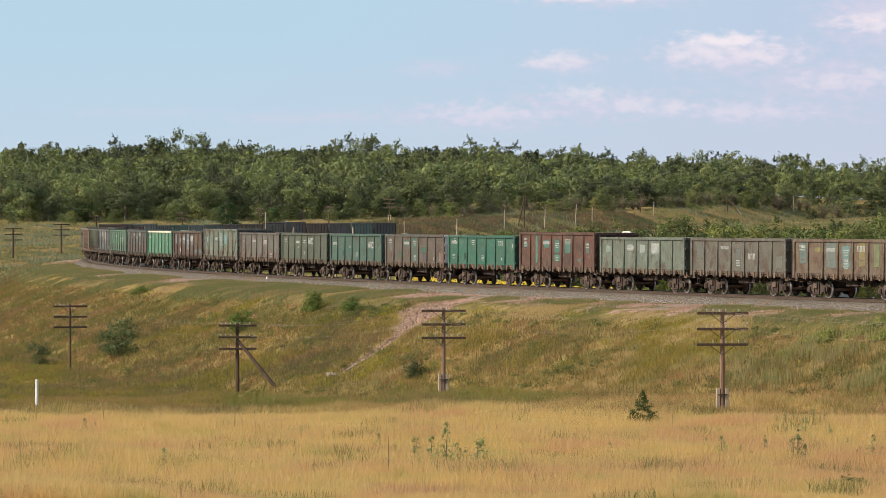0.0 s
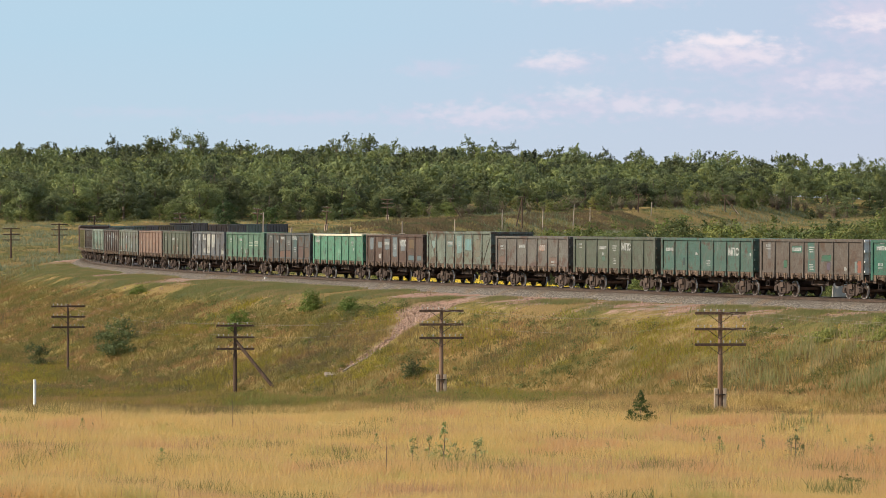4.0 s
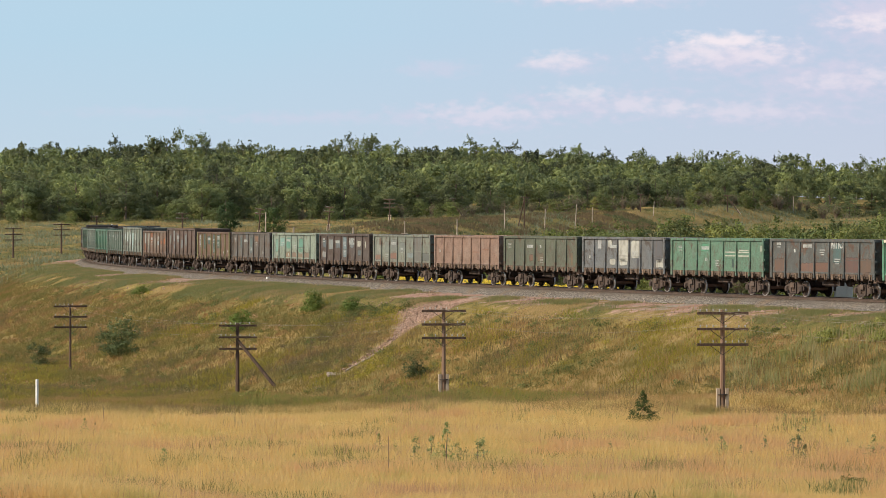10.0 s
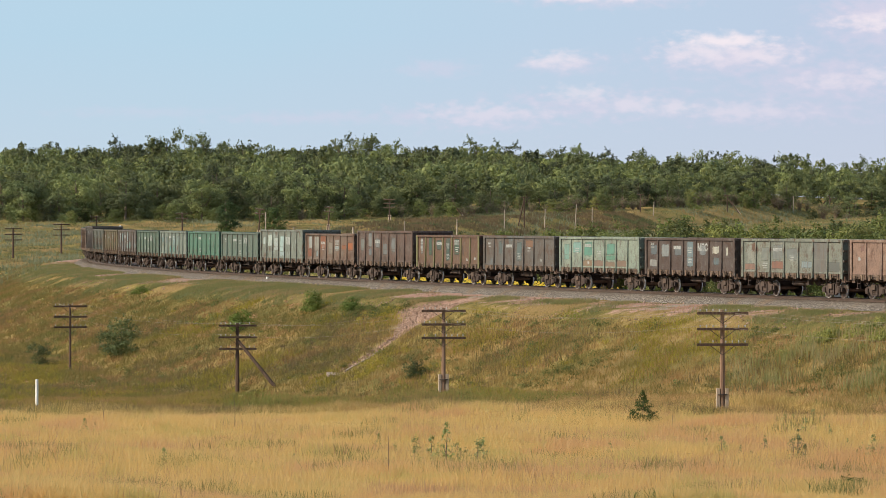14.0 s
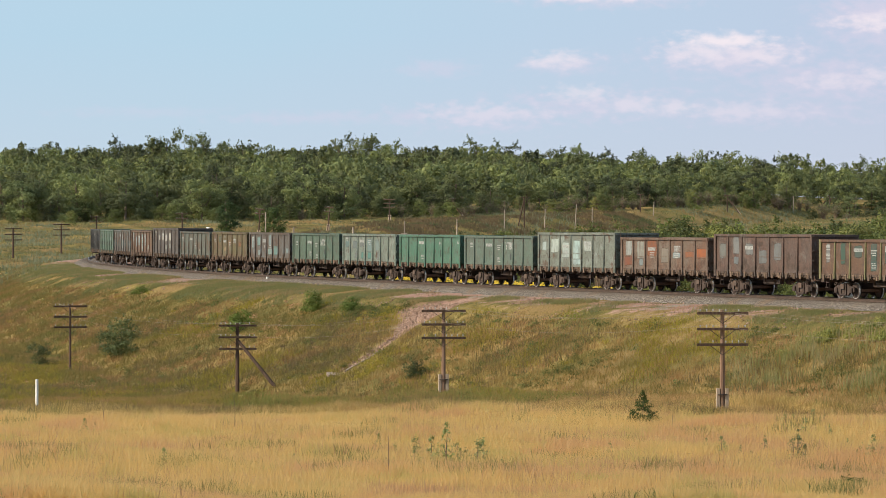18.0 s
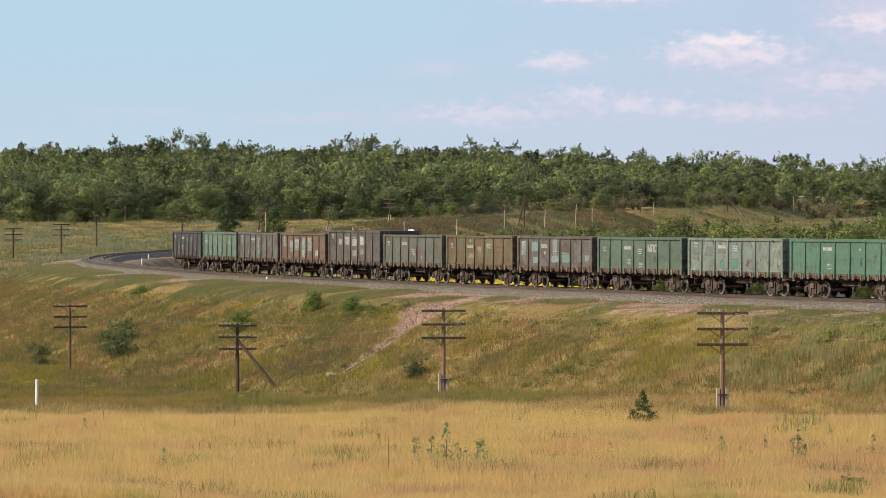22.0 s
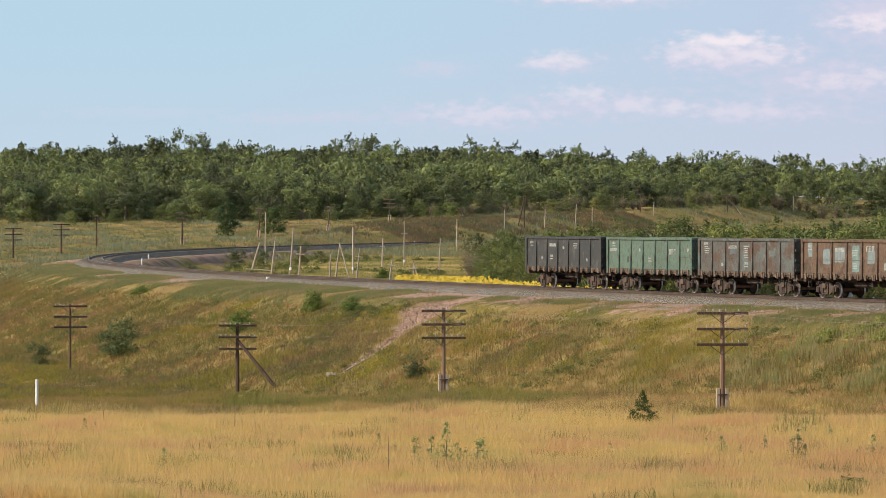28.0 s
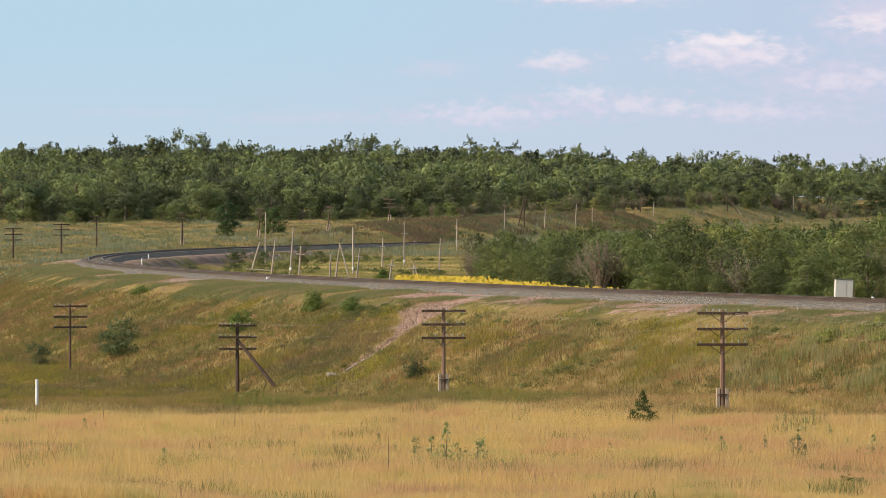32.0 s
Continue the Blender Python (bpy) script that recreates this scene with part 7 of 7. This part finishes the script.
# weeds that stand in rounded clumps all over the bank
def weed_clumps(name, label, x, y, size, leaf, mat, per, rs):
    """Leafy clumps: small bent cards through low mounds."""
    n = len(x)
    z = ground_z(x, y) - path_mask(x, y) * 0.3
    r = size * rs.uniform(0.5, 1.5, n)
    d = rs.normal(size=(n, per, 3))
    d[..., 2] = np.abs(d[..., 2]) * 0.9
    d /= np.linalg.norm(d, axis=2)[..., None]
    c = np.stack([x, y, z], 1)[:, None] + d * (r[:, None] * rs.uniform(0.35, 1.05, (n, per)))[..., None] * np.array([1.25, 1.25, 0.95])
    nr = d + rs.normal(0, 0.35, d.shape)
    nr /= np.linalg.norm(nr, axis=2)[..., None]
    a = np.cross(nr, rs.normal(size=d.shape))
    a /= np.linalg.norm(a, axis=2)[..., None]
    b = np.cross(nr, a)
    s = leaf * rs.uniform(0.6, 1.4, (n, per, 1))
    V = np.stack([c - a * s * 0.6, c + b * s * 0.6, c + a * s * 0.5 - b * s * 0.5], 2).reshape(-1, 3)
    tagged(new(name, big_mesh(name, V, np.arange(len(V)).reshape(-1, 3), mat)), label, "weeds", kind="stuff")


def bank_spots(n, seed, size, over, lo=9.5, hi=40):
    x, y = fan(rg, n * 6, 215, 400)
    d, s = beside(x, y)
    ok = (d > lo) & (d < hi) & (vnoise(x, y * 0.6, size, seed) > over) & (path_mask(x, y) < 0.15) & (path_mask(x, y + 1.8) < 0.4) & (y > 222 + 12 * np.clip((x + 6) / 12, 0, 1))
    x, y = keep(x, y, ok)
    return x[:n], y[:n]


for name, label, n, seed, size, over, r, leaf, mat, per in (
        ("olive_weeds", "knee-high olive weed clumps on the bank", 800, 61, 5.0, 0.50, 0.36, 0.075, WEED, 70),
        ("tawny_weeds", "dry tawny weed clumps on the bank", 800, 62, 4.5, 0.50, 0.32, 0.07, BANK, 60),
        ("russet_weeds", "russet-brown dock and dead weeds on the bank", 520, 63, 4.0, 0.56, 0.28, 0.07, BROWN, 50),
        ("goldenrod", "yellow-flowering weed clumps on the lower bank", 260, 64, 4.0, 0.58, 0.32, 0.07, YELLOW, 60),
        ("green_weeds", "fresh dark green weed clumps on the bank", 380, 65, 4.0, 0.59, 0.40, 0.08, HERB, 90)):
    wx, wy = bank_spots(n, seed, size, over)
    weed_clumps(name, label, wx, wy, r, leaf, mat, per, rg)


def gathered(rs, n, *places):
    """Points gathered round places: easting, northing and the spread along each."""
    P = np.array(places, float)[rs.randint(len(places), size=n)]
    return P[:, 0] + rs.normal(size=n) * P[:, 2], P[:, 1] + rs.normal(size=n) * P[:, 3]


# stands of one kind of weed at their places on the bank
for name, label, mat, n, r, leaf, per, places in (
        ("ragwort", "dense yellow-flowering weeds beside the drain chute", YELLOW, 150, 0.34, 0.06, 80, ((-3.4, 279.0, 1.1, 1.8), (-4.6, 276.5, 1.2, 1.2), (-18.0, 283.0, 3.0, 2.5), (-20.5, 288.0, 2.5, 2.5), (-4.4, 300.0, 0.9, 1.0))),
        ("nettles", "dark green nettles beside the drain chute", WEED, 110, 0.42, 0.075, 110, ((-2.2, 276.0, 0.6, 1.2), (-4.0, 299.5, 1.0, 1.4), (-5.6, 303.5, 0.9, 1.0), (7.2, 254.0, 1.6, 1.5), (16.0, 238.0, 2.5, 1.6), (20.5, 228.0, 1.4, 1.0))),
        ("dock", "red-brown dead dock stalks above the drain chute", SCRUB, 330, 0.32, 0.055, 50, ((-5.6, 288.5, 1.0, 2.2), (-7.4, 286.0, 1.2, 2.0), (-9.0, 290.0, 1.6, 2.5), (-11.5, 296.0, 2.2, 3.5), (-8.5, 298.0, 1.8, 3.0))),
        ("rush_tops", "bright green leafy reeds on the upper bank", FRESH, 90, 0.42, 0.11, 90, ((22.9, 237.6, 1.3, 0.7), (21.2, 239.2, 0.4, 0.4), (24.4, 234.5, 0.9, 0.8)))):
    wx, wy = gathered(rg, n, *places)
    weed_clumps(name, label, wx, wy, r, leaf, mat, per, rg)
# low bushes and rank weeds inside the bend
wx, wy = fan(rg, 5000, 440, 640, 1.0, -0.05, 0.0)
d, s = beside(wx, wy)
wx, wy = keep(wx, wy, (d < -13) & (vnoise(wx, wy * 0.5, 9.0, 66) > 0.56))
weed_clumps("rank_weeds", "rank dark green weeds on the waste ground inside the bend", wx[:120], wy[:120], 0.6, 0.16, WEED, 90, rg)
# reeds at the foot of the bank
sx, sy = fan(rg, 9000, 200, 244, 1.0, 0.066, 0.107)
d, s = beside(sx, sy)
sx, sy = keep(sx, sy, (d > 10.0 + 5.0 * np.clip((0.090 - sx / sy) / 0.03, 0, 1)) & (d < 17.0) & (vnoise(sx, sy, 2.0, 26) > 0.52 + 0.12 * (sx / sy < 0.084)))
gx1, gy1 = clumped(rg, 1500, sx, sy, 0.3)
blades("reeds", "tall pale green reeds at the foot of the bank", gx1, gy1, 1.05, 0.04, 0.16, REED, rg, "reeds")

# sparse turf on the bench, far meadows, inside of the bend
sx, sy = fan(rg, 40000, 225, 480)
d, s = beside(sx, sy)
sx, sy = keep(sx, sy, (d > np.where(sx > 0, 4.0, 2.8)) & (d < np.where(sx > 3, 8.5, 10.0)) & (vnoise(sx * 0.6, sy * 0.5, 3.0, 16) > 0.46 + 0.10 * (sx > 4)) & (path_mask(sx, sy) < 0.12))
gx1, gy1 = clumped(rg, 150000, sx, sy, 0.4)
blades("bench_turf", "short green turf along the ballast", gx1, gy1, 0.2, 0.05, 0.4, BENCH, rg)
sx, sy = fan(rg, 30000, 225, 480)
d, s = beside(sx, sy)
sx, sy = keep(sx, sy, (d > 4.5) & (d < 11) & (path_mask(sx, sy) < 0.2))
gx1, gy1 = clumped(rg, 14000, sx, sy, 0.5)
blades("bench_straw", "thin short straw and dry turf on the bench", gx1, gy1, 0.13, 0.03, 0.5, BANK, rg)
sx, sy = fan(rg, 16000, 216, 268, 1.0, -0.107, 0.05)
d, s = beside(sx, sy)
sx, sy = keep(sx, sy, (d > 21) & (d < 46) & (vnoise(sx, sy * 0.5, 6.0, 23) > 0.25) & (sy > 219 + 16 * np.clip((sx + 6) / 12, 0, 1)))
foot = sx / sy < -0.048 + 0.03 * (vnoise(sx, sy * 0.5, 5.0, 27) - 0.5)
ax, ay = clumped(rg, 60000, *keep(sx, sy, foot), 0.35)
blades("foot_grass", "tawny and olive grass in the hollow below the bank", ax, ay, 0.36, 0.035, 0.4, BANK, rg)
sx, sy = keep(sx, sy, ~foot)
gx1, gy1 = clumped(rg, 52000, sx, sy, 0.3)
blades("gully_grass", "fresh green grass along the foot of the bank", gx1, gy1, 0.34, 0.045, 0.35, FRESH, rg)
mx, my = fan(rg, 120000, 380, 1080)
d, s = beside(mx, my)
mx, my = keep(mx, my, (np.abs(d) > 6.5) & ((d < 0) | (my > 450)) & (my < wood_edge(mx) + 30))
inside = (beside(mx, my)[0] < 0) & (my < 640)
ax, ay = clumped(rg, 60000, *keep(mx, my, inside), 0.5)
blades("waste_grass", "short yellow-green grass on the waste ground inside the bend", ax, ay, 0.2, 0.07, 0.5, FRESH, rg)
mx, my = keep(mx, my, ~inside)
gx1, gy1 = clumped(rg, 120000, mx, my, 0.5)
blades("meadow_grass", "pale green and straw meadow grass beyond the bend", gx1, gy1, 0.36, 0.13, 0.45, MEADOW, rg)
sx, sy = keep(mx, my, vnoise(mx, my * 0.35, 12.0, 17) > 0.56)
gx1, gy1 = clumped(rg, 30000, sx, sy, 1.0)
blades("meadow_weeds", "patches of tall grey-green weeds in the far meadow", gx1, gy1, 0.75, 0.15, 0.4, GREYWEED, rg, "weeds")

sx, sy = fan(rg, 30000, 680, 960, 1.0, -0.04, 0.107)
d, s = beside(sx, sy)
sx, sy = keep(sx, sy, (d > 7) & (d < 42) & (sy < wood_edge(sx) - 25) & (vnoise(sx, sy * 0.4, 9.0, 18) > 0.42 + 0.3 * np.clip((0.005 - sx / sy) / 0.03, 0, 1)))
gx1, gy1 = clumped(rg, 40000, sx, sy, 0.8)
blades("scrub", "brown and dark green scrub on the far bank", gx1, gy1, 0.55, 0.2, 0.4, SCRUB, rg, "scrub")



def rubble():
    """Loose stones on the bench and in the washed-out gully."""
    rs = np.random.RandomState(51)
    x, y = fan(rs, 60000, 225, 420)
    d, s = beside(x, y)
    pm = path_mask(x, y)
    x, y = keep(x, y, ((d > 3.0) & (d < 9.5) & (vnoise(x, y * 0.5, 4.0, 24) > 0.44)) | (pm > 0.15))
    px, py = rs.uniform(-9, 5, 30000), rs.uniform(281, 299.5, 30000)
    px, py = keep(px, py, path_mask(px, py) > 0.2 + 0.5 * rs.rand(30000))
    x, y = np.concatenate([x[:14000], px[:6000]]), np.concatenate([y[:14000], py[:6000]])
    n = len(x)
    z = ground_z(x, y) - path_mask(x, y) * 0.35
    r = 0.025 + 0.07 * rs.rand(n) ** 3
    c = np.stack([x, y, z + r * 0.3], 1)
    dirs = np.array([(1, 0, 0), (-1, 0, 0), (0, 1, 0), (0, -1, 0), (0, 0, 1), (0, 0, -1)], float)
    V = (c[:, None] + dirs[None] * (r[:, None] * rs.uniform(0.6, 1.3, (n, 6)))[..., None]).reshape(-1, 3)
    f = np.array([(0, 2, 4), (2, 1, 4), (1, 3, 4), (3, 0, 4), (2, 0, 5), (1, 2, 5), (3, 1, 5), (0, 3, 5)])
    F = (np.arange(n)[:, None, None] * 6 + f[None]).reshape(-1, 3)
    m = Nodes("rubble_stone")
    stone = m.done(m.mix(m.island(), (0.20, 0.125, 0.09), (0.40, 0.27, 0.205)), 0.95, 0, 0.1)
    tagged(new("rubble", big_mesh("rubble", V, F, stone)), "loose pinkish-grey stones on the bench and gully", "rubble", kind="stuff")


rubble()


# ---- sunflowers behind the track ----
def sunflowers():
    rs = np.random.RandomState(41)
    x, y = fan(rs, 16000, 240, 390, 1.0, -0.02, 0.107)
    d, s = beside(x, y)
    x, y = keep(x, y, (d < -8) & (d > -19 + 9.5 * np.clip((x / y - 0.005) / 0.036, 0, 1)) & (x / y > -0.011) & ((x / y < 0.041) | (rs.rand(len(x)) < 0.02)))
    x, y = x[:1700], y[:1700]
    petal = plain("petal_yellow", (0.55, 0.39, 0.02), (0.44, 0.31, 0.02), 3.0, 0.7, 0, 0.1)
    disc = plain("seed_disc", (0.10, 0.06, 0.02), (0.2, 0.12, 0.03), 9.0, 0.9)
    stem = plain("sunflower_leaf", (0.10, 0.16, 0.035), (0.15, 0.20, 0.05), 4.0, 0.7)
    V, F, M = [], [], []
    z = ground_z(x, y)
    for i in range(len(x)):
        h = rs.uniform(0.8, 1.05)
        a = rs.normal(-2.2, 0.5)
        n = Vector((cos(a), sin(a), 0.25)).normalized()
        u = n.cross(Vector((0, 0, 1))).normalized()
        v = u.cross(n)
        c = Vector((x[i], y[i], z[i] + h))
        b = len(V)
        r = rs.uniform(0.09, 0.14)
        for k in range(10):
            rr = r * (1.0 if k % 2 else 0.72)
            V.append(c + (u * cos(k * pi / 5) + v * sin(k * pi / 5)) * rr)
        F.append(tuple(range(b, b + 10)))
        M.append(0)
        b = len(V)
        for k in range(6):
            V.append(c + n * 0.02 + (u * cos(k * pi / 3) + v * sin(k * pi / 3)) * r * 0.36)
        F.append(tuple(range(b, b + 6)))
        M.append(1)
        b = len(V)
        g = Vector((x[i], y[i], z[i] - 0.05))
        V += [g, g + u * 0.03, c - n * 0.03 + u * 0.015, c - n * 0.03]
        F.append((b, b + 1, b + 2, b + 3))
        M.append(2)
        for k in range(4):
            b = len(V)
            t = rs.uniform(0, 2 * pi)
            q = g.lerp(c, rs.uniform(0.3, 0.85))
            o = Vector((cos(t), sin(t), 0.1)) * 0.28
            e = Vector((-sin(t), cos(t), 0)) * 0.1
            V += [q, q + o * 0.5 + e, q + o - Vector((0, 0, 0.08)), q + o * 0.5 - e]
            F.append((b, b + 1, b + 2, b + 3))
            M.append(2)
    me = bpy.data.meshes.new("sunflowers")
    me.from_pydata(V, [], F)
    for m in (petal, disc, stem):
        me.materials.append(m)
    me.polygons.foreach_set("material_index", M)
    me.update()
    tagged(new("sunflowers", me), "strip of yellow sunflowers in bloom behind the track", "sunflowers", kind="stuff")


sunflowers()

# ---- sleepers, the nearest ones as pieces of the line ----
bed = tagged(new("track_bed"), "row of weathered concrete sleepers under the rails", "sleepers", kind="structure")
SV = np.array([v.co[:] for v in SLEEP_MESH.vertices])
SF = [tuple(p.vertices) for p in SLEEP_MESH.polygons]
rest_v, rest_f, n0 = [], [], 0
for k, s in enumerate(np.arange(-560, 150, 0.56)):
    x, y, t = (float(q) for q in on_line(s))
    if -62 <= s < 104:
        ob = part("sleeper", SLEEP_MESH, bed)
        ob.matrix_basis = pose(x, y, float(line_z(s)), 0, 0, degrees(t))
    else:
        R = np.array([[cos(t), -sin(t), 0], [sin(t), cos(t), 0], [0, 0, 1]])
        rest_v.append(SV @ R.T + np.array([x, y, float(line_z(s))]))
        rest_f.append(np.array(SF) + n0)
        n0 += len(SV)
far_sleepers = part("far_sleepers", big_mesh("far_sleepers", np.concatenate(rest_v), np.concatenate(rest_f), SLEEPER), bed)
far_sleepers["kind"] = "stuff"

motions()
